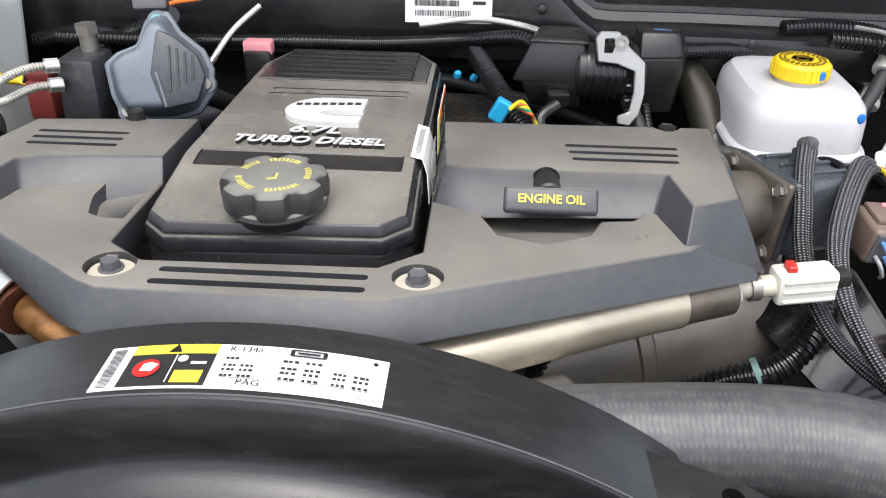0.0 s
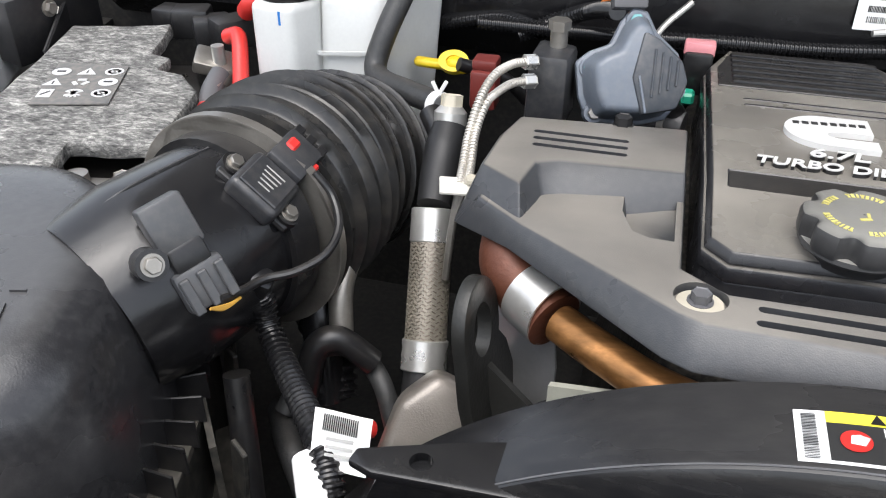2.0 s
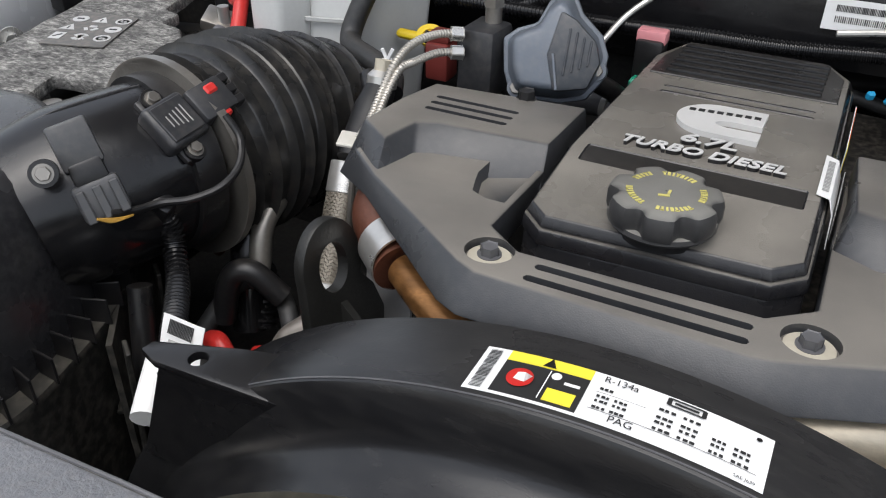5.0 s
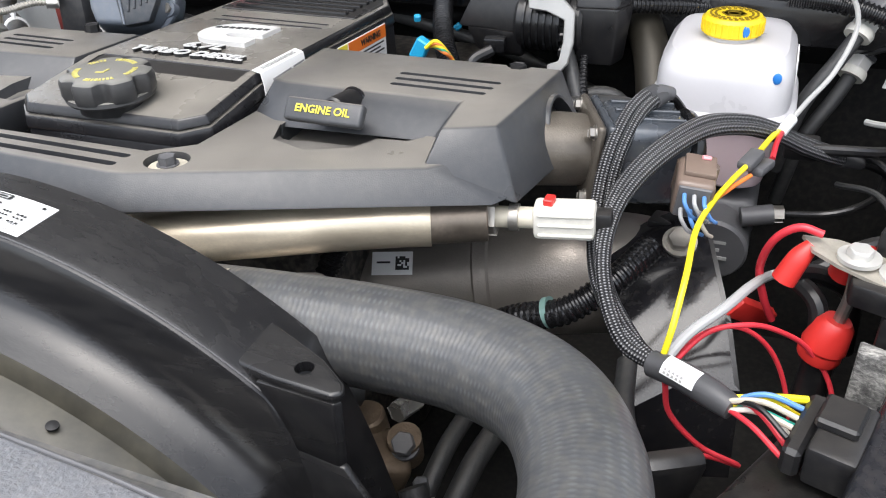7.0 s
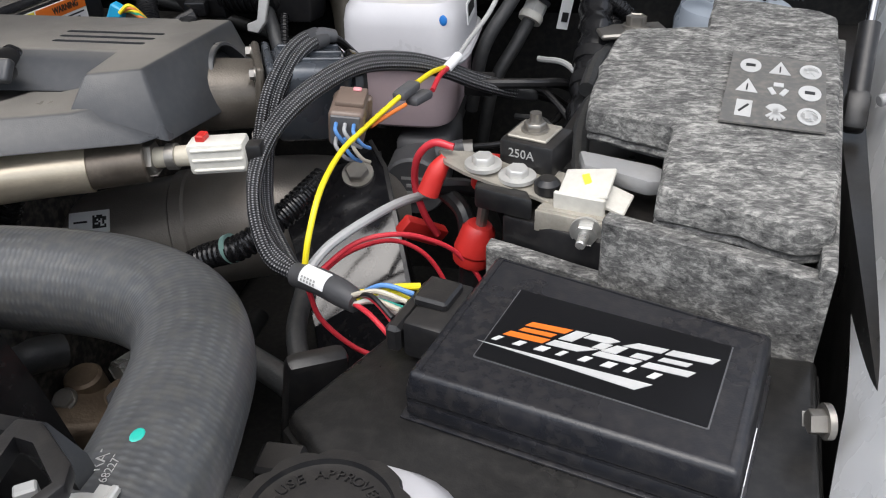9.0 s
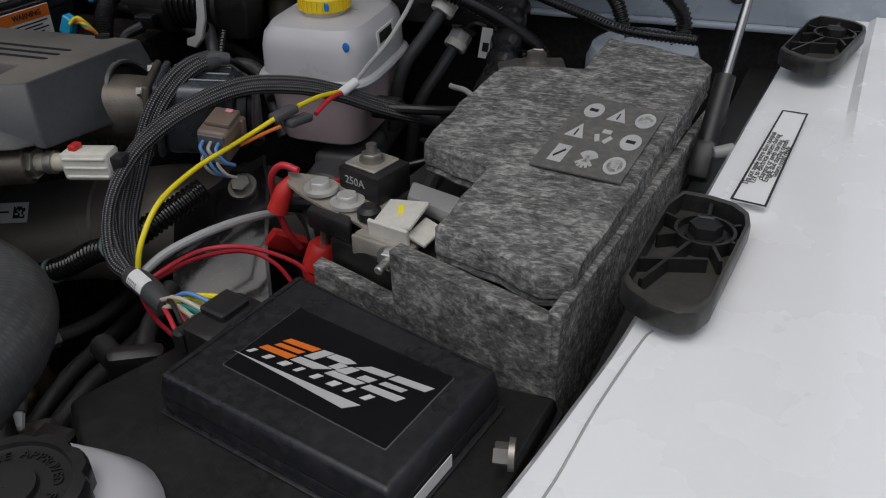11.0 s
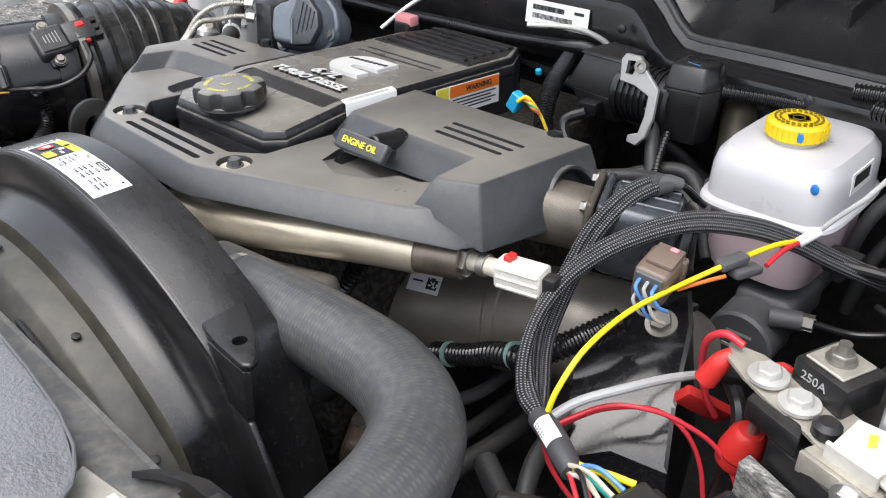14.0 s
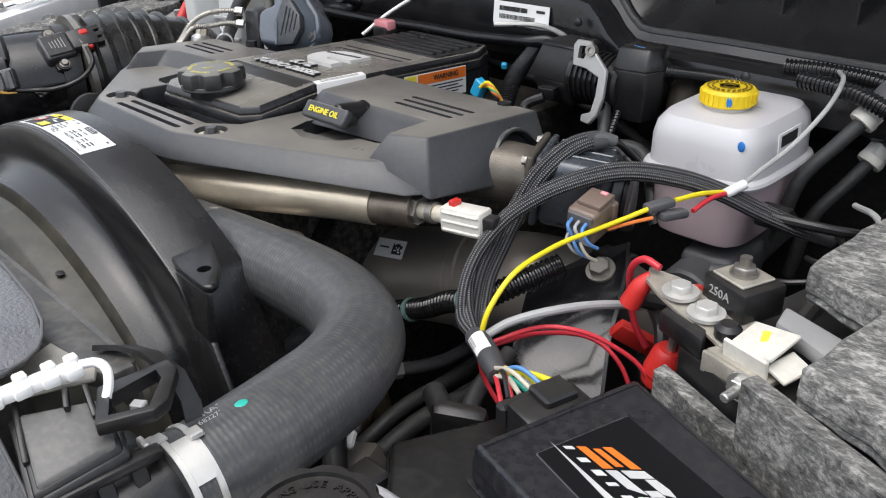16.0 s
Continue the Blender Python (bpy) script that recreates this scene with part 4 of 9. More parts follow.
def shroud():
    t = thing("fan_shroud", (-0.085, 0.3, 0.97), "glossy black plastic fan shroud with a wide curved rim", "fan shroud")
    prof = [(0.403, 0.012), (0.403, 0.0), (0.34, -0.001), (0.335, 0.001), (0.332, 0.006), (0.329, 0.030), (0.325, 0.040), (0.317, 0.047), (0.305, 0.0505), (0.293, 0.053), (0.290, 0.057), (0.287, 0.066), (0.262, 0.068), (0.258, 0.070), (0.235, 0.085), (0.20, 0.098)]
    rows = []
    for k in range(97):
        a = math.pi * (0.05 + 0.90 * k / 96)
        cx, cz = -math.cos(a), math.sin(a)
        row = []
        for y, d in prof:
            x = -0.095 + (0.435 - d) * cx
            row.append((x if x < 0.17 else 0.17 + (x - 0.17) * 0.42, y, 0.843 + (0.435 - d) * cz))
        rows.append(row)
    part("rim", thick(strip([row[:10] for row in rows]), 0.003), SHROUD, t)
    part("inner_ring", thick(strip([row[9:] for row in rows]), 0.003), RING_DUST, t, "dusty stepped inner ring")
    # A thin pale tube draws the highlight along the rim's crest.
    crest = [(x if x < 0.17 else 0.17 + (x - 0.17) * 0.42, 0.3375, 0.843 + 0.4352 * math.sin(a)) for a in np.linspace(0.75, math.pi - 0.75, 60) for x in (-0.095 - 0.4352 * math.cos(a),)]
    part("edge_highlight", tube(crest, 0.0006, 6, 1), GREYCON, t, "pale line painting the highlight on the rim's edge")
    ear = prism([(0.10, 0.402), (0.130, 0.345), (0.175, 0.337), (0.217, 0.334), (0.223, 0.340), (0.219, 0.348), (0.196, 0.365), (0.140, 0.391)], 1.199, 1.207, 0.003, 3)
    ear = cut(ear, lathe([(0, 1.19), (0.0065, 1.19), (0.0065, 1.22), (0, 1.22)], 20, Matrix.Translation((0.189, 0.352, 0))))
    part("right_ear", ear, SHROUD, t)
    part("ear_wall", loft([(0.16, 0.337), (0.218, 0.334), (0.222, 0.340), (0.16, 0.343)], [(0.18, 0.335), (0.219, 0.330), (0.223, 0.336), (0.18, 0.341)], 1.200, 1.150, 0.002, 2), SHROUD, t)
    part("side_skirt", loft([(0.18, 0.335), (0.222, 0.330), (0.223, 0.336), (0.18, 0.341)], [(0.18, 0.330), (0.290, 0.318), (0.291, 0.324), (0.18, 0.336)], 1.151, 1.06, 0.002, 2), SHROUD, t)
    ear = prism([(-0.29, 0.385), (-0.31, 0.330), (-0.405, 0.326), (-0.422, 0.332), (-0.42, 0.343), (-0.356, 0.366)], 1.202, 1.209, 0.002, 2)
    ear = cut(ear, lathe([(0, 1.19), (0.0075, 1.19), (0.0075, 1.22), (0, 1.22)], 20, Matrix.Translation((-0.378, 0.342, 0))))
    part("left_ear", merged(ear, loft([(-0.30, 0.331), (-0.40, 0.327), (-0.40, 0.332), (-0.30, 0.336)], [(-0.30, 0.331), (-0.44, 0.327), (-0.44, 0.332), (-0.30, 0.336)], 1.208, 1.10)), GLOSS, t)
    # refrigerant label bent over the rim
    lab = thing("refrigerant_label", (-0.09, 0.37, 1.274), "white, black and yellow refrigerant warning label on the shroud", "label")
    def on_rim(u, v, lift):
        x = -0.176 + 0.163 * u
        return (x, 0.341 + 0.0385 * v, arc(x + 0.095) + 0.0012 + lift)
    def patch(u0, u1, v0, v1, lift):
        us = np.linspace(u0, u1, max(2, int((u1 - u0) * 24) + 1))
        return strip([[on_rim(u, v1, lift), on_rim(u, v0, lift)] for u in us])
    part("sheet", thick(patch(0, 1, 0, 1, 0), 0.0006), LABEL, lab)
    part("yellow_field", thick(patch(0.095, 0.40, 0.77, 0.985, 0.0006), 0.0004), YINK, lab)
    part("black_field", thick(patch(0.095, 0.40, 0.05, 0.76, 0.0006), 0.0004), INK, lab)
    part("yellow_square", thick(patch(0.28, 0.38, 0.10, 0.36, 0.0011), 0.0004), YINK, lab)
    part("barcode", merged(*[patch(0.02, 0.065, 0.05 + 0.9 * i / 30, 0.05 + 0.9 * (i + random.uniform(0.3, 0.7)) / 30, 0.0008) for i in range(30)]), INK, lab)

    def onto(bm, u0, v0, su, sv, lift=0.0012):
        """Flat work drawn in the x-y plane, bent onto the rim."""
        for v in bm.verts:
            v.co = Vector(on_rim(u0 + v.co.x * su, v0 + v.co.y * sv, lift))
        return bm
    flat = Matrix()
    def text(word, size, u, v, lift=0.0010):
        return onto(letters(word, size, 0.0001, flat), u, v, 1 / 0.163, 1 / 0.0385, lift)
    for word in (text("R-134a", 0.0068, 0.50, 0.87), text("PAG", 0.0072, 0.545, 0.13), text("SAE J639", 0.003, 0.94, 0.06)):
        part("lettering", word, INK, lab, "black printed lettering")
    bars = []
    for row, v in enumerate((0.66, 0.50, 0.40, 0.27)):
        for u0, u1 in ((0.44, 0.49), (0.50, 0.55), (0.64, 0.70), (0.72, 0.78), (0.82, 0.87), (0.89, 0.95)):
            if row == 0 and u0 in (0.50, 0.82, 0.89):
                continue
            for w in range(3):
                a0 = u0 + (u1 - u0) * w / 3
                bars.append(patch(a0, a0 + (u1 - u0) * random.uniform(0.18, 0.28), v - 0.026, v + 0.026, 0.0010))
    bars += [patch(0.43, 0.97, 0.215, 0.225, 0.0010), patch(0.43, 0.6, 0.575, 0.582, 0.0010)]
    part("print", merged(*bars), INK, lab)
    ringed = []
    for u0, u1, v0, v1 in ((0.66, 0.78, 0.79, 0.82), (0.66, 0.78, 0.92, 0.95), (0.655, 0.67, 0.8, 0.94), (0.77, 0.785, 0.8, 0.94), (0.68, 0.76, 0.85, 0.89)):
        ringed.append(patch(u0, u1, v0, v1, 0.0010))
    part("stamp", merged(*ringed), INK, lab)
    disc = lathe([(0.0066, 0), (0.0078, 0), (0.0078, 0.0001), (0.0066, 0.0001), (0.0066, 0)], 28)
    part("red_ring", merged(onto(disc, 0.175, 0.42, 1 / 0.163, 1 / 0.0385, 0.0014), onto(block(0.0135, 0.0012, 0.0001, Matrix.Rotation(-0.8, 4, "Z")), 0.175, 0.42, 1 / 0.163, 1 / 0.0385, 0.0015)), RED, lab, "red prohibition ring")
    part("pale_figure", onto(prism([(-0.004, -0.003), (0.003, -0.004), (0.006, 0.002), (0.001, 0.004), (-0.003, 0.003)], 0, 0.0001), 0.18, 0.43, 1 / 0.163, 1 / 0.0385, 0.0019), LABEL, lab)
    part("symbol", merged(onto(lathe([(0.0016, 0), (0.003, 0), (0.003, 0.0001), (0.0016, 0.0001), (0.0016, 0)], 12), 0.29, 0.63, 1 / 0.163, 1 / 0.0385, 0.0011), patch(0.325, 0.38, 0.50, 0.56, 0.0011), patch(0.262, 0.266, 0.1, 0.72, 0.0011)), LABEL, lab)
    part("triangle", onto(prism([(-0.004, -0.0035), (0.004, -0.0035), (0, 0.004)], 0, 0.0001), 0.25, 0.875, 1 / 0.163, 1 / 0.0385, 0.0012), INK, lab)
    part("dark_dot", onto(lathe([(0, 0), (0.0015, 0), (0.0015, 0.0001), (0, 0.0001)], 12), 0.955, 0.86, 1 / 0.163, 1 / 0.0385, 0.0011), INK, lab)
    for x, y, d in ((-0.30, 0.285, 0.066), (-0.1, 0.285, 0.066), (0.05, 0.285, 0.066), (0.16, 0.285, 0.066)):
        k = math.sqrt(max(0, 1 - ((x + 0.095) / (0.435 - d)) ** 2))
        p = (x, 0.273, 0.843 + (0.435 - d) * k + 0.001)
        part("screw", lathe([(0, 0), (0.0042, 0), (0.0042, 0.0014), (0.002, 0.002), (0, 0.002)], 14, aim(p, (p[0] + (x + 0.095) * 0.5, 0.273, p[2] + 0.3))), DARK, t)


shroud()


# ---- radiator hose ----
def radiator_hose():
    t = thing("radiator_hose", (0.3, 0.42, 1.13), "thick black rubber radiator hose with a spring clamp", "hose")
    path = [(0.03, 0.425, 1.165), (0.11, 0.432, 1.168), (0.2, 0.438, 1.17), (0.275, 0.436, 1.17), (0.333, 0.412, 1.17), (0.366, 0.365, 1.171), (0.380, 0.31, 1.172), (0.387, 0.26, 1.172), (0.388, 0.205, 1.168)]
    part("hose", tube(path, 0.039, 48, 14), HOSE, t)
    part("neck", tube([(0.378, 0.215, 1.165), (0.38, 0.16, 1.16), (0.375, 0.10, 1.15)], 0.033, 32, 6), BLACK, t)
    bm = bmesh.new()
    bmesh.ops.create_uvsphere(bm, u_segments=12, v_segments=8, radius=0.004)
    part("mark", moved(bm, Matrix.Translation((0.389, 0.262, 1.2105)) @ Matrix.Diagonal((1, 1.4, 0.25, 1))), TEAL, t, "teal paint dot")

    def wrap(bm):
        """Print bent onto the top of the hose."""
        for v in bm.verts:
            v.co.z = 1.1705 + math.sqrt(max(0, 0.0392 ** 2 - (v.co.x - 0.3865) ** 2)) + 0.0006
        return bm
    turn = Matrix.Rotation(radians(92), 4, "Z")
    part("print", merged(wrap(letters("RAD", 0.0100, 0.0001, Matrix.Translation((0.3785, 0.2465, 0)) @ turn)), wrap(letters("68227796AA", 0.0064, 0.0001, Matrix.Translation((0.3865, 0.2470, 0)) @ turn))), SILVER, t, "pale printed marking")


radiator_hose()


# ---- crossover pipe ----
def crossover_pipe():
    t = thing("egr_crossover_pipe", (-0.05, 0.5, 1.17), "heat-tinted steel pipe crossing before the engine", "pipe")
    part("pipe", tube([(-0.13, 0.44, 1.185), (-0.06, 0.455, 1.192), (0.03, 0.487, 1.199), (0.12, 0.526, 1.203), (0.165, 0.546, 1.204), (0.192, 0.557, 1.204)], 0.0225, 32, 8), GOLD, t)
    part("coupling", rod((0.190, 0.556, 1.204), (0.236, 0.573, 1.206), 0.0205, 32, None, 0.001), BURNT, t)
    part("left_pipe", tube([(-0.32, 0.53, 1.185), (-0.28, 0.50, 1.185), (-0.23, 0.47, 1.185), (-0.13, 0.44, 1.185)], 0.016, 24, 8), AMBER, t, "orange-brown heat-coloured pipe")
    part("band_clamp", lathe([(0.027, -0.016), (0.029, -0.016), (0.029, 0.016), (0.027, 0.016), (0.027, -0.016)], 36, aim((-0.338, 0.545, 1.19), (-0.30, 0.515, 1.185))), CHROME, t, "bright band clamp")
    part("elbow", tube([(-0.325, 0.533, 1.184), (-0.348, 0.553, 1.190), (-0.368, 0.575, 1.203), (-0.372, 0.60, 1.215)], [0.0255, 0.026, 0.028, 0.028], 28, 8), RUST, t, "rust-brown cast elbow")
    s = thing("temperature_sensor", (0.27, 0.6, 1.2), "white plastic plug on a brass-coloured sensor", "sensor")
    d = Vector((0.085, 0.012, 0.005)).normalized()
    p = Vector((0.236, 0.574, 1.206))
    def at(k):
        return p + d * k
    part("nut", bevelled(lathe([(0, 0), (0.0155, 0), (0.0155, 0.009), (0, 0.009)], 6, aim(at(-0.002), at(1))), 0.001, 1), STEEL, s)
    part("stem", rod(at(0.006), at(0.040), 0.009, 20), TAN, s)
    part("collar", rod(at(0.018), at(0.026), 0.0115, 20), STEEL, s)
    part("plug", merged(block(0.024, 0.028, 0.050, aim(at(0.063), at(1)), 0.004, 2), *[block(0.0275, 0.003, 0.044, aim(at(0.064), at(1)) @ Matrix.Translation((0, o, 0)), 0.001, 1) for o in (-0.009, 0.0, 0.009)]), IVORY, s)
    part("end", block(0.016, 0.018, 0.014, aim(at(0.094), at(1)), 0.003, 2), BLACK, s)
    part("lock", block(0.008, 0.012, 0.006, Matrix.Translation(at(0.05) + Vector((0, 0, 0.0165))), 0.001, 1), RED, s)


crossover_pipe()


# ---- intake and throttle ----
SOOTY = mat("sooty_cast_aluminium", (0.135, 0.118, 0.098), 0.40, metal=0.45, fine=700, bump=0.3, var=0.35, coarse=30)
GREY_CAST = mat("blue_grey_casting", (0.070, 0.079, 0.092), 0.26, metal=0.3, fine=300, dust=0.1)


def intake():
    t = thing("intake_elbow", (0.2, 0.64, 1.05), "cast aluminium intake elbow", "intake pipe")
    part("elbow", tube([(0.0, 0.63, 1.00), (0.06, 0.665, 1.03), (0.12, 0.686, 1.043), (0.20, 0.706, 1.055), (0.28, 0.722, 1.068), (0.34, 0.75, 1.06), (0.36, 0.79, 1.03)], [0.058, 0.060, 0.061, 0.063, 0.064, 0.062, 0.06], 36, 8), ALU, t)
    part("bead", lathe([(0.056, -0.008), (0.063, -0.004), (0.063, 0.004), (0.056, 0.008), (0.056, -0.008)], 36, aim((0.195, 0.705, 1.054), (0.28, 0.722, 1.068)) @ Matrix.Diagonal((1.045, 1.045, 1.6, 1))), ALU, t)
    part("flange", block(0.15, 0.10, 0.012, Matrix.Translation((0.0, 0.62, 0.98)) @ Matrix.Rotation(0.4, 4, "Z"), 0.006, 2), ALU, t)
    lab = thing("serial_label", (0.1, 0.6, 1.1), "small white label with a printed square on the intake elbow", "label")
    m = Matrix.Translation((0.110, 0.6425, 1.0915)) @ Euler((radians(44), radians(-4), radians(14))).to_matrix().to_4x4()
    part("sheet", block(0.042, 0.024, 0.0008, m), LABEL, lab)
    part("square", merged(*[block(0.002, 0.002, 0.001, m @ Matrix.Translation((0.0045 + 0.002 * i, -0.006 + 0.002 * j, 0.0003))) for i in range(7) for j in range(7) if i == 0 or j == 0 or random.random() < 0.55]), INK, lab)
    part("bars", block(0.014, 0.002, 0.001, m @ Matrix.Translation((-0.009, 0.001, 0.0003))), INK, lab)
    th = thing("intake_throttle", (0.3, 0.7, 1.18), "cast throttle body with a black motor housing", "throttle body")
    ax = Vector((0.9, 0.41, -0.10)).normalized()
    p = Vector((0.22, 0.675, 1.222))
    part("bore", tube([p, p + ax * 0.05, p + ax * 0.072], [0.035, 0.034, 0.033], 36, 6), SOOTY, th)
    a1 = aim(p + ax * 0.074, p + ax, 0.0)
    part("flange", block(0.084, 0.080, 0.008, a1, 0.007, 3), SOOTY, th)
    part("flange", block(0.080, 0.080, 0.008, a1 @ Matrix.Translation((0, 0, 0.010)), 0.006, 3), GREY_CAST, th)
    for sx in (-1, 1):
        for sy in (-1, 1):
            q = a1 @ Vector((0.033 * sx, 0.031 * sy, -0.004))
            bolt("bolt", tuple(q), tuple(q - ax), 0.0055, 0.005, th, STEEL, 0.007)
    part("housing", merged(block(0.076, 0.078, 0.075, a1 @ Matrix.Translation((0, 0, 0.050)), 0.012, 3), *[block(0.004, 0.084, 0.06, a1 @ Matrix.Translation((o, 0, 0.05)), 0.001, 1) for o in (-0.02, 0.0, 0.02)]), GREY_CAST, th, "blue-grey ribbed housing")
    part("motor", merged(rod(p + ax * 0.160, p + ax * 0.172, 0.042, 36, 0.040, 0.003)), BLACK, th)
    part("end_cap", rod(p + ax * 0.171, p + ax * 0.177, 0.032, 28, 0.030, 0.002), BLACK, th)
    bolt("stud", (0.327, 0.733, 1.238), (0.327, 0.733, 2), 0.0065, 0.010, th, CHROME, 0.008)
    part("lug", rod(p + ax * 0.115 + Vector((0.01, 0.02, 0.035)), p + ax * 0.115 + Vector((0.01, 0.02, 0.046)), 0.007, 14), GREY_CAST, th)


intake()


# ---- brake reservoir ----
def closed(rings):
    bm = strip([r + [r[0]] for r in rings])
    bmesh.ops.remove_doubles(bm, verts=bm.verts, dist=1e-6)
    bmesh.ops.recalc_face_normals(bm, faces=bm.faces)
    return bm


def squircle(cx, cy, w, d, z, e=0.5, n=44):
    out = []
    for i in range(n):
        a = 2 * math.pi * i / n
        c, s = math.cos(a), math.sin(a)
        out.append((cx + w * math.copysign(abs(c) ** e, c), cy + d * math.copysign(abs(s) ** e, s), z))
    return out


OLIVE = mat("dark_yellow_print", (0.22, 0.15, 0.01), 0.5, bump=0)


def brake_reservoir():
    t = thing("brake_fluid_reservoir", (0.412, 0.91, 1.12), "milky white brake fluid reservoir with a yellow cap", "reservoir")
    X, Y = 0.389, 0.952
    part("lower_half", closed([squircle(X, Y, w, d, z, 0.42) for w, d, z in ((0.01, 0.01, 1.104), (0.048, 0.066, 1.105), (0.057, 0.075, 1.111), (0.063, 0.081, 1.135), (0.066, 0.085, 1.188))]), FLUID, t, "pinkish fluid-filled lower half")
    part("upper_half", closed([squircle(X, Y, w, d, z, 0.42) for w, d, z in ((0.066, 0.085, 1.1875), (0.076, 0.095, 1.190), (0.0775, 0.0965, 1.1935), (0.076, 0.095, 1.197), (0.071, 0.090, 1.200), (0.070, 0.089, 1.232), (0.067, 0.086, 1.246), (0.059, 0.078, 1.2565), (0.046, 0.060, 1.260), (0.02, 0.02, 1.2615), (0.001, 0.001, 1.2616))]), MILKY, t)
    cx, cy = 0.388, 0.932
    part("neck", rod((cx, cy, 1.250), (cx, cy, 1.270), 0.0255, 32), MILKY, t)
    prof = [(0, 1.2655), (0.0295, 1.2655), (0.031, 1.2675), (0.031, 1.281), (0.0285, 1.2845), (0.0, 1.285)]
    cap = part("cap", lathe(prof, 48, Matrix.Translation((cx, cy, 0))), YELLOW, t, "yellow screw cap")
    for a in np.linspace(0, 2 * math.pi, 31)[:-1]:
        part("grip", block(0.0022, 0.003, 0.013, Matrix.Translation((cx + 0.0309 * math.cos(a), cy + 0.0309 * math.sin(a), 1.2743)) @ Matrix.Rotation(a + math.pi / 2, 4, "Z")), YELLOW, cap)
    hexes = [lathe([(r, 1.285), (r + 0.0009, 1.285), (r + 0.0009, 1.286), (r, 1.286), (r, 1.285)], n, Matrix.Translation((cx, cy, 0))) for r, n in ((0.006, 20), (0.012, 6))]
    part("print", merged(*hexes, *[block(0.0035, 0.0022, 0.001, Matrix.Translation((cx + r * math.cos(a), cy + r * math.sin(a), 1.2856)) @ Matrix.Rotation(a + 1.57, 4, "Z")) for r, q in ((0.024, 26), (0.019, 20)) for a in np.linspace(0, 6.1, q)]), OLIVE, cap, "dark embossed print")
    def blob(p, s):
        bm = bmesh.new()
        bmesh.ops.create_uvsphere(bm, u_segments=12, v_segments=8, radius=1)
        return moved(bm, Matrix.Translation(p) @ Matrix.Diagonal((*s, 1)))
    part("mark", blob((0.441, 0.8683, 1.241), (0.0045, 0.0015, 0.006)), BLUEMARK, t, "blue paint mark")
    part("mark", blob((0.403, 0.9042, 1.2745), (0.004, 0.001, 0.006)), BLUEMARK, t, "blue paint mark")
    lab = part("label", moved(box(-0.0008, 0.0008, -0.028, 0.028, -0.012, 0.012), Matrix.Translation((0.4588, 0.950, 1.232)) @ Matrix.Rotation(-0.06, 4, "Y")), LABEL, t, "white barcode label")
    part("bars", merged(*[moved(box(0.0, 0.0016, 0.0030 * i - 0.022, 0.0030 * i - 0.0208, -0.004, 0.009), Matrix.Translation((0.4588, 0.950, 1.232)) @ Matrix.Rotation(-0.06, 4, "Y")) for i in range(14)]), INK, lab)
    m = thing("brake_master_cylinder", (0.43, 0.85, 1.07), "grey cast brake master cylinder", "cylinder")
    part("barrel", lathe([(0, 0), (0.036, 0), (0.039, 0.004), (0.039, 0.05), (0.03, 0.06), (0.03, 0.25), (0, 0.25)], 36, aim((0.405, 0.845, 1.045), (0.405, 1.05, 1.06))), GREYCON, m)
    part("saddle", block(0.07, 0.10, 0.05, Matrix.Translation((0.41, 0.93, 1.068)), 0.012, 3), GREYCON, m)
    part("port", rod((0.43, 0.86, 1.085), (0.462, 0.868, 1.09), 0.011, 16), GREYCON, m)
    bolt("nut", (0.460, 0.868, 1.09), (0.6, 0.89, 1.10), 0.009, 0.012, m, STEEL)
    part("print", merged(*[block(w, 0.001, 0.004, Matrix.Translation((0.405, 0.8443, z))) for w, z in ((0.03, 1.058), (0.018, 1.048), (0.036, 1.038), (0.02, 1.028))]), GREYMARK, m)
    single("brake_line", tube([(0.470, 0.869, 1.091), (0.52, 0.86, 1.105), (0.56, 0.90, 1.11), (0.58, 1.0, 1.1)], 0.004, 10), BLACK, "thin black brake line", "pipe")
    single("brake_line", tube([(0.485, 0.87, 1.17), (0.54, 0.89, 1.165), (0.575, 0.93, 1.15), (0.6, 1.0, 1.1)], 0.006, 10), BLACK, "black cable beside the reservoir", "cable")
    single("level_sensor", block(0.035, 0.028, 0.022, Matrix.Translation((0.478, 0.895, 1.160)), 0.004, 2), BLACK, "black plug on the reservoir's side", "plug")
    for p, q in (((0.522, 1.012, 1.262), (0.507, 0.990, 1.235)), ((0.527, 1.048, 1.205), (0.513, 1.025, 1.175))):
        f = thing("hose_fitting", p, "bare aluminium hose fitting with a black hose", "fitting", "hose fittings")
        pv, qv = Vector(p), Vector(q)
        d = (qv - pv).normalized()
        part("block", block(0.026, 0.024, 0.030, aim(pv - d * 0.022, pv), 0.004, 2), GREYCON, f)
        part("nut", bevelled(lathe([(0, 0), (0.0145, 0), (0.0145, 0.014), (0, 0.014)], 6, aim(pv - d * 0.006, qv)), 0.001, 1), ZINC, f)
        part("ferrule", lathe([(0.008, 0), (0.015, 0), (0.016, 0.004), (0.015, 0.010), (0.008, 0.010), (0.008, 0)], 24, aim(pv + d * 0.008, qv)), IVORY, f, "pale collar")
        part("hose", tube([pv + d * 0.014, pv + d * 0.045 + Vector((-0.004, 0, -0.004)), pv + d * 0.075 + Vector((-0.02, -0.004, -0.03)), pv + d * 0.09 + Vector((-0.03, 0.006, -0.10))], 0.0085, 14), RUBBER, f)
    w = thing("wire_tag", (0.555, 1.03, 1.19), "white hanging tag on a black wire", "tag")
    part("paper", block(0.014, 0.0012, 0.042, Matrix.Translation((0.566, 1.03, 1.205)) @ Euler((0.1, 0.15, 0.2)).to_matrix().to_4x4()), LABEL, w)
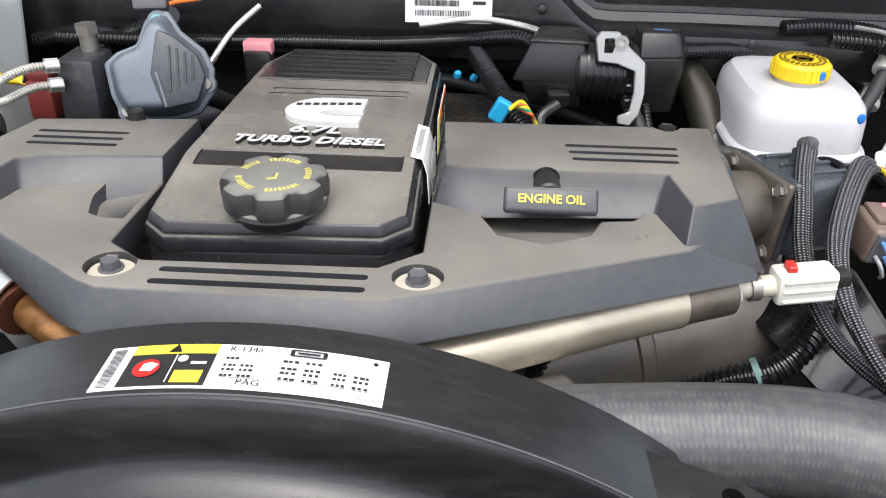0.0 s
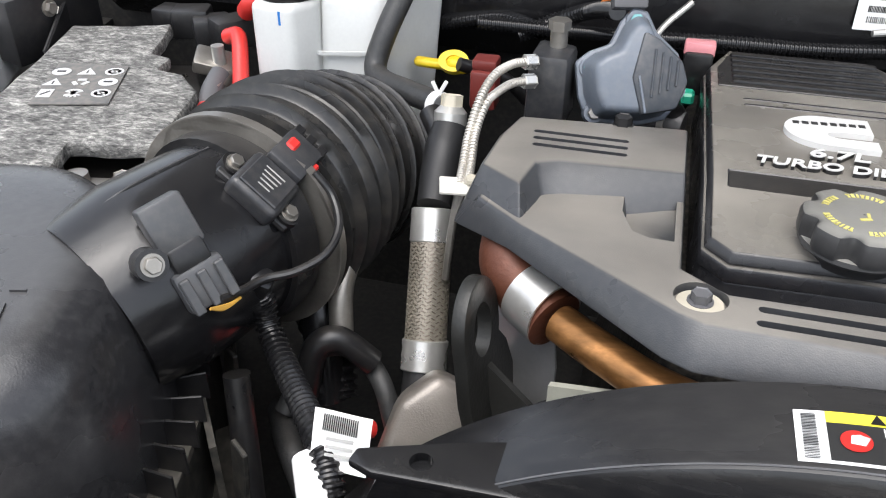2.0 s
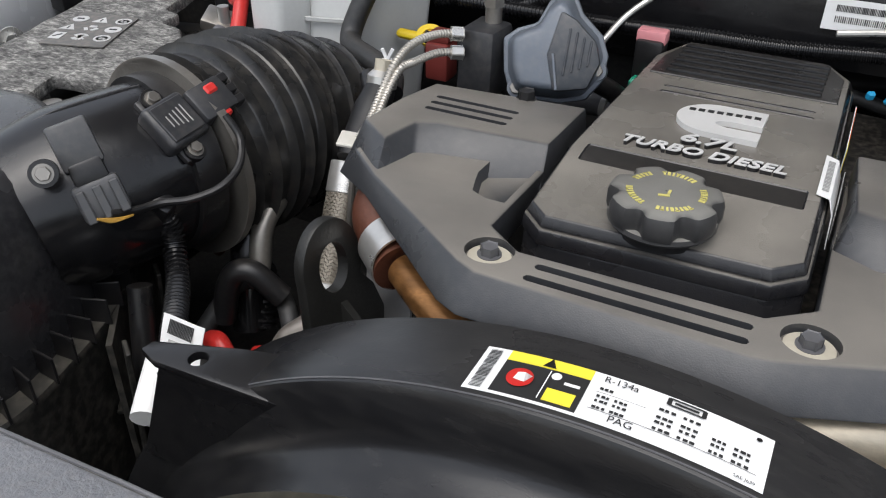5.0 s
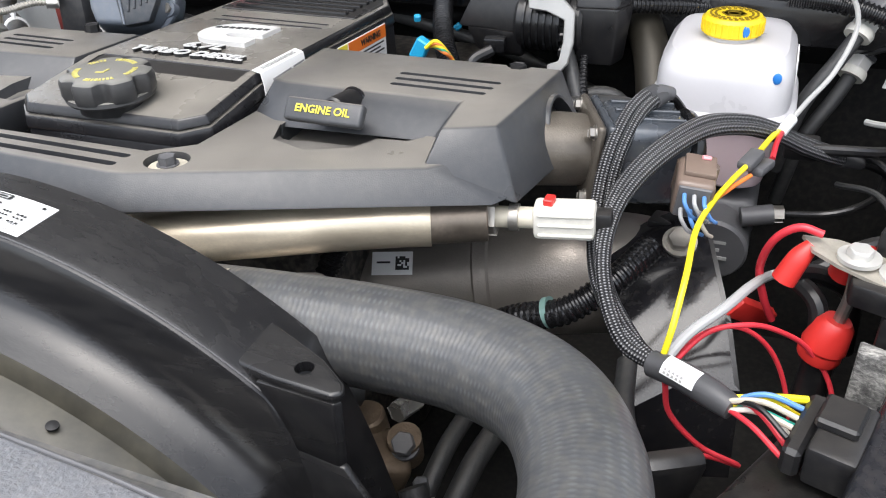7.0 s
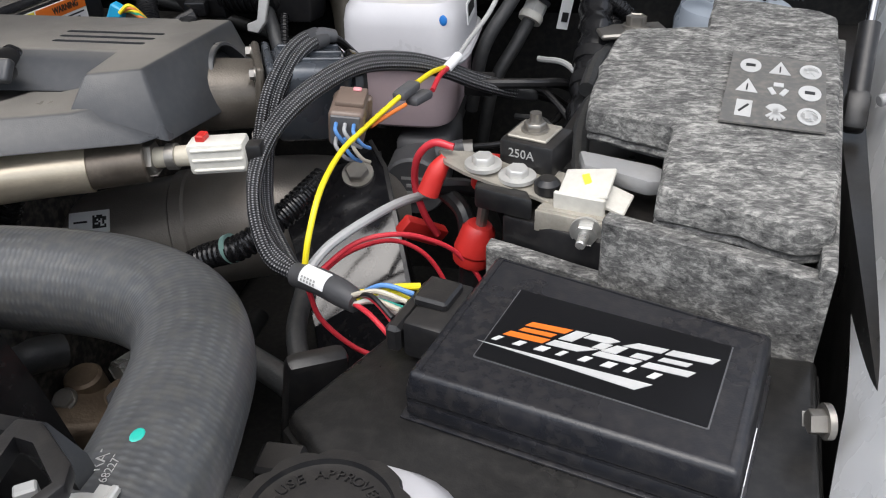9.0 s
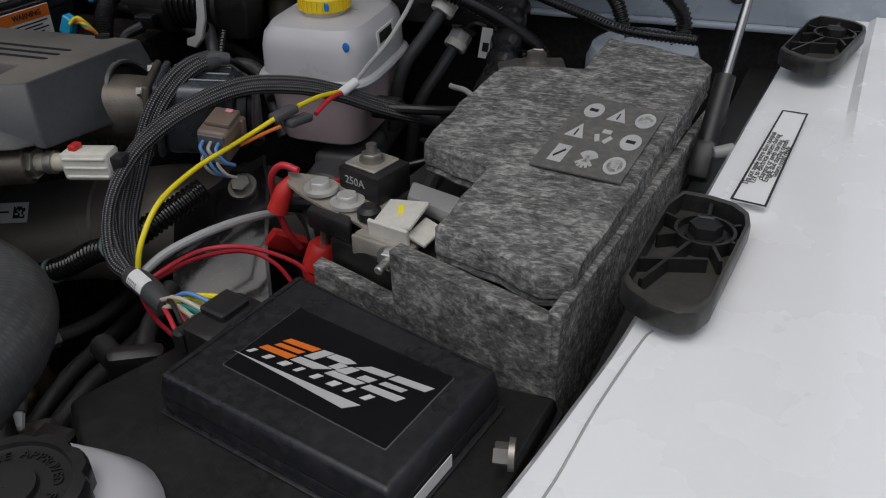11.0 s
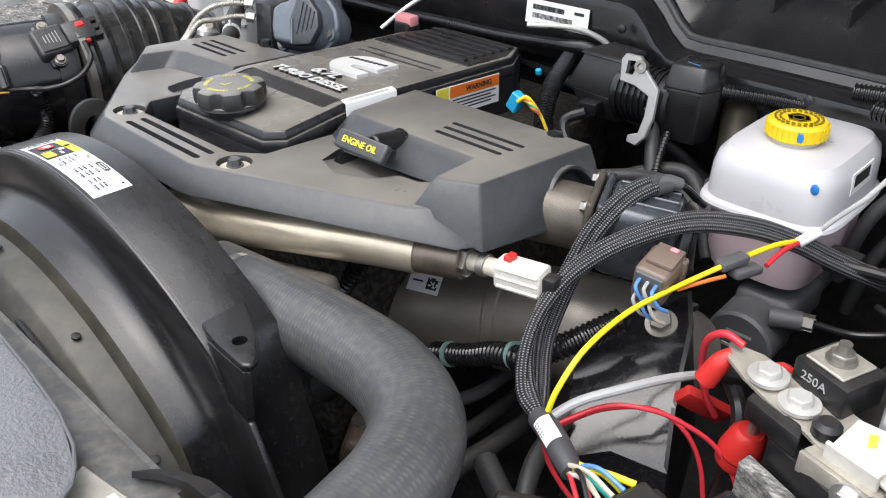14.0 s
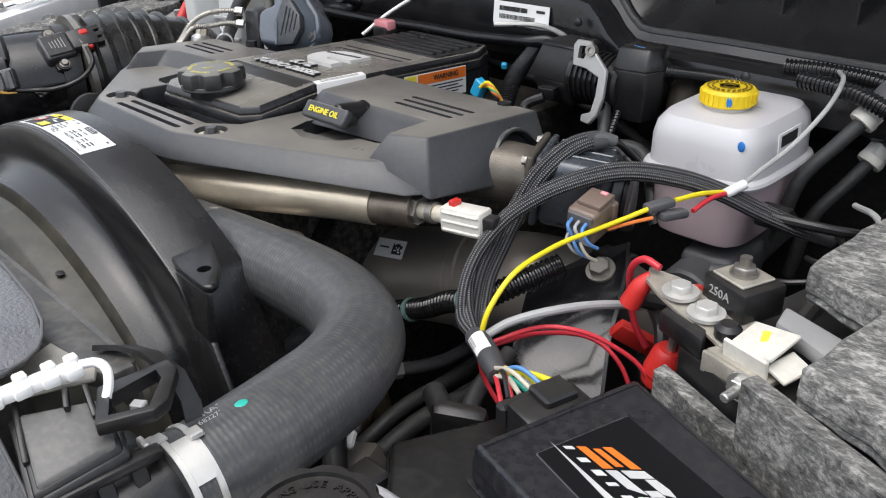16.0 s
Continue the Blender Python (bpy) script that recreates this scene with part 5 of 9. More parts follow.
    part("print", block(0.008, 0.0016, 0.012, Matrix.Translation((0.566, 1.0295, 1.200)) @ Euler((0.1, 0.15, 0.2)).to_matrix().to_4x4()), INK, w)
    part("wire", tube([(0.535, 1.04, 1.22), (0.552, 1.03, 1.23), (0.566, 1.032, 1.226)], 0.003, 8), BLACK, w)

brake_reservoir()
# ---- battery, terminals and tuner ----
BRAID = woven("braided_sleeve", (0.008, 0.008, 0.010), (0.35, 0.35, 0.36), 2 * math.pi, 1300, 5, 0.42, 0.8, 0.75, 0.1)
SLEEVE = mat("grey_heat_shrink", (0.055, 0.055, 0.058), 0.5)
LABELDARK = mat("worn_dark_label", (0.115, 0.113, 0.108), 0.7, dust=0.4, fine=200)
PRINT = mat("pale_grey_print", (0.50, 0.50, 0.49), 0.45, var=0.12, bump=0)
PLATE = mat("glossy_name_plate", (0.008, 0.008, 0.009), 0.18, var=0.1, bump=0.02)
CASE = mat("tuner_plastic", (0.012, 0.013, 0.017), 0.27, dust_sheen=0.03, dust=0.07, fine=800, bump=0.15)
LIDBLACK = mat("dusty_lid_plastic", (0.007, 0.007, 0.007), 0.33, dust_sheen=0.03, dust_sheen_color=(0.22, 0.20, 0.18), dust=0.07, fine=700, bump=0.12)


def pictograms(parent, centre, right, up, cell, tall=1.0):
    """Nine white warning pictures in rows, as plain shapes."""
    c, r, u = Vector(centre), Vector(right).normalized(), Vector(up).normalized()
    n = r.cross(u)
    u = u * tall
    frame_m = Matrix(((r.x, u.x, n.x, c.x), (r.y, u.y, n.y, c.y), (r.z, u.z, n.z, c.z), (0, 0, 0, 1)))
    kinds = ["disc", "tri", "ring", "tri", "star", "disc", "box", "fan", "ring"]
    for k, kind in enumerate(kinds):
        x, y = (k % 3 - 1) * cell, (1 - k // 3) * cell * 1.05
        m = frame_m @ Matrix.Translation((x, y, 0))
        s = cell * 0.36
        if kind in ("disc", "ring"):
            bm = lathe([(s * (0.72 if kind == "ring" else 0), 0), (s, 0), (s, 0.0006), (s * (0.72 if kind == "ring" else 0), 0.0006)] + ([(s * 0.72, 0)] if kind == "ring" else []), 24, m)
            if kind == "ring":
                bm = merged(bm, block(s * 1.4, s * 0.16, 0.0008, m @ Matrix.Rotation(-0.8, 4, "Z")), block(s * 0.7, s * 0.45, 0.0008, m))
        elif kind == "tri":
            bm = moved(prism([(-s, -s * 0.8), (s, -s * 0.8), (0, s)], 0, 0.0006), m)
        elif kind == "box":
            bm = moved(box(-s * 0.7, s * 0.7, -s, s, 0, 0.0006), m)
        elif kind == "fan":
            bm = merged(*[moved(prism([(-s * 0.12, -s), (s * 0.12, -s), (s * 0.22, s), (-s * 0.22, s)], 0, 0.0006), m @ Matrix.Rotation(0.45 * (j - 2), 4, "Z")) for j in range(5)])
        else:
            bm = merged(*[block(s * 0.9, s * 0.45, 0.0008, m @ Matrix.Rotation(2.094 * j, 4, "Z") @ Matrix.Translation((0, s * 0.62, 0.0003))) for j in range(3)])
        part("pictogram", bm, PRINT, parent)
        dark = {"disc": block(s * 0.9, s * 0.35, 0.0006, m @ Matrix.Translation((0, 0, 0.0008))), "tri": block(s * 0.14, s * 0.8, 0.0006, m @ Matrix.Translation((0, -s * 0.2, 0.0008))), "box": block(s * 1.2, s * 0.2, 0.0006, m @ Matrix.Rotation(0.9, 4, "Z") @ Matrix.Translation((0, 0, 0.0008)))}.get(kind)
        if dark:
            part("mark", dark, INK, parent)


def shag(bm, amount, scale=40):
    """Uneven felt edges."""
    for v in bm.verts:
        v.co += amount * noise.noise_vector(v.co * scale)
    return bm


def dense(bm, cuts=3):
    bmesh.ops.triangulate(bm, faces=[f for f in bm.faces if len(f.verts) > 4])
    bmesh.ops.subdivide_edges(bm, edges=[e for e in bm.edges if e.calc_length() > 0.012], cuts=cuts, use_grid_fill=True)
    return bm


def battery_right():
    t = thing("battery", (0.68, 0.7, 0.98), "black battery wrapped in grey mottled felt", "battery")
    def plan(u, v):
        return (0.53 + 0.232 * u + 0.105 * v, 0.578 - 0.098 * u + 0.47 * v)
    def poly(*uv):
        return [plan(u, v) for u, v in uv]
    part("case", prism(poly((0.03, 0.02), (0.98, 0.02), (0.98, 0.9), (0.03, 0.9)), 0.98, 1.168, 0.004), BLACK, t)
    fl = [("front_felt", poly((0.40, -0.025), (1.02, -0.025), (1.02, 0.012), (0.40, 0.012)), 1.201), ("front_flap", poly((0.0, -0.02), (0.405, -0.02), (0.405, 0.012), (0.0, 0.012)), 1.146), ("side_felt", poly((1.0, -0.02), (1.04, -0.02), (1.04, 0.98), (1.0, 0.98)), 1.212)]
    for name, o, z in fl:
        part(name, shag(dense(prism(o, 0.98, z, 0.0015, 1)), 0.0018), FELT, t, "mottled grey felt wrap")
    top = [(0.656, 0.532), (0.705, 0.515), (0.752, 0.494), (0.772, 0.499), (0.798, 0.622), (0.828, 0.77), (0.850, 0.895), (0.838, 0.915), (0.785, 0.937), (0.733, 0.956), (0.717, 0.862), (0.672, 0.855), (0.632, 0.848), (0.612, 0.76), (0.603, 0.668), (0.673, 0.634)]
    def lid(o, z0, z1):
        bm = shag(dense(prism(o, z0, z1, 0.003, 1)), 0.0024)
        for v in bm.verts:
            v.co.z += 0.055 * (v.co.y - 0.6) - 0.03 * max(0, 0.69 - v.co.x)
        return bm
    part("lid_felt", lid(top, 1.206, 1.232), FELT, t, "mottled grey felt lid")
    part("lid_felt_layer", lid([(0.725 + (x - 0.725) * 0.992, 0.72 + (y - 0.72) * 0.994) for x, y in top], 1.1985, 1.2055), FELT, t)
    part("grip", merged(prism([(0.598, 0.648), (0.66, 0.626), (0.676, 0.612), (0.672, 0.598), (0.655, 0.594), (0.632, 0.606), (0.603, 0.618)], 1.187, 1.202, 0.004, 2)), GRIPGREY, t, "grey plastic carrying grip")
    lab = part("label", moved(prism([(-0.027, 0.083), (0.051, 0.057), (0.026, -0.079), (-0.054, -0.065)], -0.0012, 0.0004), Matrix.Translation((0.762, 0.705, 1.2408)) @ Matrix.Rotation(0.055, 4, "X")), LABELDARK, t, "worn dark label with white warning pictures")
    pictograms(lab, (0.763, 0.703, 1.2411), (0.050, -0.013, 0), (0.017, 0.092, 0.0052), 0.0255, 1.7)
    # terminals
    b = thing("battery_terminal", (0.55, 0.61, 1.17), "bare metal battery terminal bar with bolts", "terminal")
    part("bar", thick(strip([[(0.478, 0.634, 1.2), (0.486, 0.616, 1.198)], [(0.505, 0.640, 1.197), (0.505, 0.606, 1.194)], [(0.535, 0.634, 1.194), (0.530, 0.597, 1.190)], [(0.575, 0.630, 1.190), (0.562, 0.588, 1.186)], [(0.60, 0.625, 1.186), (0.585, 0.58, 1.182)]]), 0.003), TERM, b, "dull tan metal bar")
    for p in ((0.519, 0.618, 1.196), (0.549, 0.609, 1.191)):
        bolt("bolt", p, (p[0], p[1] - 0.02, 2), 0.010, 0.009, b, ZINC, 0.016)
    part("knob", lathe([(0, 0), (0.011, 0), (0.011, 0.008), (0.007, 0.012), (0, 0.012)], 12, aim((0.575, 0.597, 1.186), (0.575, 0.58, 2))), BLACK, b)
    part("insulator", prism([(0.515, 0.61), (0.56, 0.592), (0.565, 0.575), (0.515, 0.592)], 1.168, 1.188, 0.003, 2), BLACK, b)
    part("clamp", merged(prism([(0.578, 0.598), (0.632, 0.582), (0.626, 0.560), (0.568, 0.576)], 1.176, 1.182, 0.002, 2), prism([(0.568, 0.576), (0.626, 0.560), (0.625, 0.556), (0.567, 0.572)], 1.162, 1.181, 0.001)), TERM, b, "dusty clamp plate")
    part("clip", merged(block(0.042, 0.036, 0.004, Matrix.Translation((0.607, 0.590, 1.198)) @ Euler((0.25, -0.2, -0.25)).to_matrix().to_4x4(), 0.001, 1), block(0.042, 0.004, 0.016, Matrix.Translation((0.602, 0.573, 1.189)) @ Euler((0.1, 0, -0.25)).to_matrix().to_4x4(), 0.001, 1), block(0.02, 0.03, 0.004, Matrix.Translation((0.632, 0.583, 1.188)) @ Euler((0.1, 0.3, -0.25)).to_matrix().to_4x4(), 0.001, 1)), IVORY, b, "folded pale metal clip")
    part("paint", block(0.006, 0.012, 0.002, Matrix.Translation((0.607, 0.593, 1.2005)) @ Euler((0.25, -0.2, 0.2)).to_matrix().to_4x4()), YINK, b)
    bolt("end_bolt", (0.609, 0.560, 1.172), (0.603, 0.50, 1.17), 0.009, 0.008, b, CHROME, 0.013)
    part("stud", rod((0.608, 0.556, 1.172), (0.605, 0.537, 1.172), 0.0045, 14, 0.004, 0.001), CHROME, b)
    f = thing("fuse_block", (0.563, 0.65, 1.19), "black plastic fuse with a stud and a tan plate", "fuse")
    m = Matrix.Translation((0.562, 0.645, 1.2)) @ Matrix.Rotation(-0.35, 4, "Z")
    part("body", block(0.05, 0.046, 0.03, m, 0.003, 2), BLACK, f)
    part("plate", block(0.036, 0.036, 0.003, m @ Matrix.Translation((-0.002, 0, 0.0165)), 0.001, 1), TERM, f, "dull pale metal plate")
    bolt("nut", tuple(m @ Vector((-0.002, 0, 0.018))), (0.56, 0.64, 3), 0.010, 0.008, f, STEEL, 0.012)
    part("stud", rod(tuple(m @ Vector((-0.002, 0, 0.018))), tuple(m @ Vector((-0.002, 0, 0.034))), 0.005, 14), STEEL, f)
    part("lettering", letters("250A", 0.011, 0.0006, m @ Matrix.Translation((-0.004, -0.0233, 0.004)) @ Matrix.Rotation(radians(90), 4, "X"), 0.0), GREYMARK, f, "faded grey lettering")
    r = thing("rear_terminal", (0.65, 0.94, 1.2), "dull metal rear battery terminal", "terminal")
    part("bar", block(0.08, 0.04, 0.006, Matrix.Translation((0.645, 0.945, 1.212)) @ Matrix.Rotation(0.3, 4, "Z"), 0.002, 1), STEEL, r)
    bolt("nut", (0.65, 0.95, 1.215), (0.65, 0.95, 2), 0.011, 0.012, r, STEEL, 0.015)


battery_right()


def fuse_box():
    f = thing("fuse_box", (0.6, 0.38, 0.95), "dusty black plastic fuse box with a flat lid", "fuse box")
    o = [(0.422, 0.362), (0.482, 0.480), (0.775, 0.470), (0.735, 0.23), (0.50, 0.285)]
    c = Vector((0.6, 0.37))
    def off(d):
        return [tuple(c + (Vector(p) - c) * (1 + d)) for p in o]
    part("lid", merged(loft(off(-0.02), off(0.0), 1.137, 1.122, 0.005, 3), loft(off(0.015), off(0.018), 1.121, 1.104, 0.002, 2)), LIDBLACK, f)
    part("body", loft(off(-0.02), off(-0.05), 1.105, 0.95, 0.004), BLACK, f)
    part("latch", merged(box(0.415, 0.445, 0.318, 0.345, 1.08, 1.13, 0.003, 1), box(0.462, 0.492, 0.295, 0.318, 1.08, 1.132, 0.003, 1)), BLACK, f)


def tuner():
    t = thing("tuner_module", (0.62, 0.4, 1.137), "black plastic tuner module with a printed lid", "module")
    o = [(0.544, 0.513), (0.733, 0.442), (0.698, 0.315), (0.504, 0.370)]
    c = Vector((0.620, 0.410))
    def off(d):
        return [tuple(c + (Vector(p) - c) * (1 + d)) for p in o]
    part("case", merged(loft(off(0.012), off(0.012), 1.152, 1.1395, 0.003, 2), loft(off(0.045), off(0.045), 1.1392, 1.1372, 0.0008), loft(off(0.0), off(0.0), 1.1535, 1.1515)), CASE, t)
    rim = cut(loft(off(-0.012), off(0.022), 1.175, 1.153, 0.004, 3), loft(off(-0.075), off(-0.075), 1.19, 1.1738))
    part("lid", rim, CASE, t)
    q = [(0.566, 0.469), (0.706, 0.425), (0.684, 0.348), (0.543, 0.392)]
    cq = sum((Vector(p) for p in q), Vector((0, 0))) / 4
    def rounded(k):
        """The plate's outline with its corners cut round."""
        out = []
        for i, p in enumerate(q):
            p, e, f = Vector(p), Vector(q[i - 1]), Vector(q[(i + 1) % 4])
            for u in (0.075, 0.03, 0.008):
                out.append(p.lerp(e, u * 0.9))
            for u in (0.008, 0.03, 0.075):
                out.append(p.lerp(f, u * 0.9))
        return [tuple(cq + (p - cq) * k) for p in out]
    part("name_plate", loft(rounded(0.988), rounded(0.988), 1.1752, 1.1725), PLATE, t, "glossy black name plate")
    part("plate_edge", cut(prism(rounded(1.0), 1.173, 1.1747), prism(rounded(0.988), 1.17, 1.19)), GREYCON, t)
    # printed marks as plain leaning bars that grow towards one end of the plate
    o3, r, u = Vector(q[3]), Vector(q[2]) - Vector(q[3]), Vector(q[0]) - Vector(q[3])
    def spot(a, b):
        x, y = (0.06 + 0.80 * a) * (1 - b) + (0.15 + 0.81 * a) * b, (0.345 + 0.125 * a) * (1 - b) + (0.60 + 0.18 * a) * b
        return tuple(o3 + r * x + u * y)
    def shape(*ab):
        return prism([spot(*p) for p in ab], 1.1752, 1.1756)
    def bar(a0, a1, b0, b1):
        return shape((a0, b0), (a1, b0), (a1, b1), (a0, b1))
    part("orange_mark", merged(bar(0.0, 0.225, 0.0, 0.27), bar(0.02, 0.205, 0.40, 0.60), bar(0.0, 0.225, 0.73, 1.0)), ORANGE, t, "orange printed mark")
    part("pale_mark", merged(shape((0.245, 0.0), (0.42, 0.0), (0.48, 0.30), (0.245, 0.30)), shape((0.245, 0.40), (0.32, 0.40), (0.32, 1.0), (0.245, 1.0)), shape((0.33, 0.72), (0.47, 0.68), (0.50, 0.90), (0.43, 1.0), (0.33, 1.0)), shape((0.44, 0.34), (0.50, 0.34), (0.50, 0.66), (0.44, 0.66))), PRINT, t, "pale grey printed mark")
    part("pale_mark", merged(shape((0.54, 0.72), (0.74, 0.74), (0.74, 1.0), (0.58, 1.0)), shape((0.50, 0.28), (0.58, 0.28), (0.58, 0.68), (0.52, 0.68)), shape((0.50, 0.0), (0.72, 0.0), (0.73, 0.24), (0.50, 0.24)), bar(0.65, 0.735, 0.30, 0.54)), PRINT, t, "pale grey printed mark")
    part("pale_mark", merged(bar(0.76, 1.0, 0.74, 1.0), bar(0.78, 0.93, 0.40, 0.58), bar(0.76, 1.0, 0.0, 0.25)), PRINT, t, "pale grey printed mark")
    part("underline", shape((-0.04, -0.60), (0.45, -0.80), (0.90, -0.98), (0.93, -0.62), (0.45, -0.62)), PRINT, t, "pale grey printed stripe")
    part("small_print", merged(*[shape((0.122 * k, -0.38), (0.122 * k + 0.03 + 0.012 * (k % 3), -0.38), (0.122 * k + 0.03 + 0.012 * (k % 3), -0.12), (0.122 * k, -0.12)) for k in range(8)]), SILVER, t)
    # side label and connector
    part("side_label", prism([(0.7040, 0.330), (0.7175, 0.378), (0.7181, 0.3778), (0.7046, 0.3298)], 1.1405, 1.1515), LABEL, t, "small white side label")
    e = (Vector((0.507, 0.367)) - Vector((0.546, 0.504))).normalized()
    ang = math.atan2(e.y, e.x)
    m = Matrix.Translation((0.512, 0.447, 1.158)) @ Matrix.Rotation(ang, 4, "Z")
    plug = part("plug", block(0.06, 0.03, 0.03, m, 0.004, 2), BLACK, t, "black multi-pin plug")
    part("plug_latch", merged(block(0.03, 0.026, 0.008, m @ Matrix.Translation((-0.006, -0.004, 0.018)), 0.002, 1), block(0.064, 0.012, 0.022, m @ Matrix.Translation((0, -0.022, -0.002)), 0.003, 1)), BLACK, plug)
    w = thing("wire_bundle", (0.44, 0.47, 1.14), "fan of coloured wires out of a grey sleeve", "wires")
    part("sleeve", tube([(0.388, 0.499, 1.150), (0.41, 0.486, 1.155), (0.432, 0.472, 1.156), (0.446, 0.464, 1.155)], [0.0100, 0.0105, 0.0105, 0.0088], 20, 6), SLEEVE, w)
    ax = (Vector((0.426, 0.476, 1.156)) - Vector((0.402, 0.4905, 1.1542))).normalized()
    d0 = Vector((-0.25, -0.5, 0.85))
    d0 = (d0 - ax * d0.dot(ax)).normalized()
    d1 = ax.cross(d0)
    def wrap(s0, s1, a0, a1, r):
        return strip([[tuple(Vector((0.402, 0.4905, 1.1542)) + ax * s + (d0 * math.cos(a) + d1 * math.sin(a)) * r) for a in np.linspace(a0, a1, 9)] for s in (s0, s1)])
    tag = part("tag", thick(wrap(-0.002, 0.026, -0.75, 0.75, 0.0112), 0.0004), LABEL, w, "white printed tag")
    part("print", merged(*[wrap(0.001 + 0.0035 * k, 0.003 + 0.0035 * k, a, a + 0.16, 0.0118) for k in range(5) for a in (0.25, 0.48)]), GREYMARK, tag)
    cols = [YWIRE, YWIRE, BWIRE, TEAL, TAN, IVORY, TAN, REDWIRE, BLACK, REDWIRE]
    for k, mm in enumerate(cols):
        f = k / (len(cols) - 1)
        end = m @ Vector((-0.024 + 0.048 * f, -0.028, 0.006 - 0.012 * (k % 2)))
        start = Vector((0.442, 0.466, 1.156)) + Vector((0.004 * math.cos(k), 0.004 * math.sin(k), 0.004 * math.sin(2 * k)))
        mid = (start + end) / 2 + Vector((0, 0, 0.004 + 0.003 * (k % 3)))
        part("wire", tube([start, mid, end], 0.0020 if k else 0.0028, 8, 6), mm, w)


fuse_box()
tuner()


def looms():
    def off(pts, dx, dy, dz):
        return [(x + dx, y + dy, z + dz) for x, y, z in pts]
    a = [(0.338, 0.745, 1.262), (0.330, 0.722, 1.263), (0.322, 0.697, 1.255), (0.316, 0.665, 1.236), (0.314, 0.640, 1.211), (0.318, 0.608, 1.184), (0.332, 0.568, 1.163), (0.362, 0.525, 1.151), (0.390, 0.497, 1.151)]
    b = [(0.535, 0.925, 1.145), (0.505, 0.895, 1.160), (0.472, 0.862, 1.182), (0.445, 0.828, 1.206), (0.415, 0.785, 1.228), (0.382, 0.727, 1.244), (0.352, 0.670, 1.238), (0.333, 0.622, 1.222), (0.330, 0.580, 1.202), (0.340, 0.545, 1.182), (0.360, 0.518, 1.162), (0.390, 0.497, 1.152)]
    for p in (a, off(a, 0.007, 0.003, -0.005), off(b, 0, 0, 0), off(b, 0.004, -0.011, -0.004)):
        q = [tuple(v) for v in p]
        q[-1] = (0.390, 0.497, 1.151)
        t = thing("wire_loom", q[0], "black braided sleeve round a wire loom", "cable", "braided looms")
        part("braid", tube(q, 0.0062, 14, 10), BRAID, t)
        part("shrink_end", tube([q[0], tuple(Vector(q[0]).lerp(Vector(q[1]), 0.7))], 0.0072, 14, 3), SLEEVE, t, "grey heat-shrunk end")
        away = Vector(q[0]) - Vector(q[1])
        part("wires", tube([q[0], tuple(Vector(q[0]) + away * 0.9 + Vector((0.0, 0.0, -0.006))), tuple(Vector(q[0]) + away * 1.9 + Vector((0.004, 0.0, -0.03)))], 0.0034, 8), BLACK, t, "taped wire tail")
    single("loom_end", tube([(0.336, 0.738, 1.262), (0.343, 0.750, 1.260), (0.351, 0.760, 1.256)], [0.0070, 0.0074, 0.0064], 16, 6), GREYCON, "grey heat-shrunk end of a loom", "sleeve")
    y = [(0.394, 0.499, 1.155), (0.398, 0.508, 1.182), (0.400, 0.540, 1.205), (0.399, 0.60, 1.208), (0.406, 0.650, 1.208), (0.418, 0.690, 1.212), (0.428, 0.712, 1.217)]
    single("yellow_wire", tube(y, 0.0025, 12, 10), YWIRE, "thick yellow wire out of the loom", "wire")
    single("orange_wire", tube([(0.408, 0.668, 1.203), (0.420, 0.690, 1.206), (0.432, 0.711, 1.208)], 0.0020, 8), OWIRE, "thin orange wire beside the yellow one", "wire")
    for k, (p, q) in enumerate((((0.424, 0.705, 1.216), (0.436, 0.745, 1.217)), ((0.432, 0.710, 1.208), (0.448, 0.762, 1.203)))):
        s = thing("spade_connector", p, "dark grey spade connector on a thin wire", "connector", "spade connectors")
        part("body", block(0.014, 0.009, 0.034, aim(tuple((Vector(p) + Vector(q)) / 2), q), 0.003, 2), GREYCON, s)
        part("tail", tube([q, tuple(Vector(q).lerp(Vector((0.452, 0.823, 1.205)), 0.5) + Vector((0, 0, 0.003))), (0.451 + 0.003 * k, 0.824, 1.205)], 0.0027, 8), (YWIRE, REDWIRE)[k], s, ("yellow wire", "red wire")[k])
    single("wire_tag", rod((0.452, 0.820, 1.204), (0.461, 0.845, 1.210), 0.0055, 14), LABEL, "white heat-shrunk wire tag", "tag")
    single("thin_cable", tube([(0.460, 0.842, 1.209), (0.472, 0.855, 1.226), (0.492, 0.875, 1.252), (0.506, 0.915, 1.285), (0.498, 0.97, 1.302), (0.475, 1.02, 1.298)], 0.0026, 8), GREYMARK, "thin grey cable over the reservoir", "cable")
    single("grey_wire", tube([(0.395, 0.500, 1.152), (0.408, 0.525, 1.163), (0.430, 0.56, 1.168), (0.446, 0.61, 1.158), (0.462, 0.665, 1.138), (0.485, 0.71, 1.12)], 0.0042, 10), GWIRE, "grey wire out of the loom", "wire")
    single("red_wire", tube([(0.398, 0.50, 1.146), (0.42, 0.545, 1.152), (0.447, 0.567, 1.151), (0.472, 0.586, 1.138), (0.50, 0.603, 1.112), (0.525, 0.60, 1.07), (0.53, 0.56, 1.0)], 0.0022, 10), REDWIRE, "thin red wire out of the loom", "wire", group="red wires")
    single("red_wire", tube([(0.398, 0.503, 1.142), (0.413, 0.555, 1.138), (0.438, 0.597, 1.126), (0.464, 0.610, 1.108), (0.484, 0.610, 1.078), (0.50, 0.60, 1.03)], 0.0022, 10), REDWIRE, "thin red wire out of the loom", "wire", group="red wires")
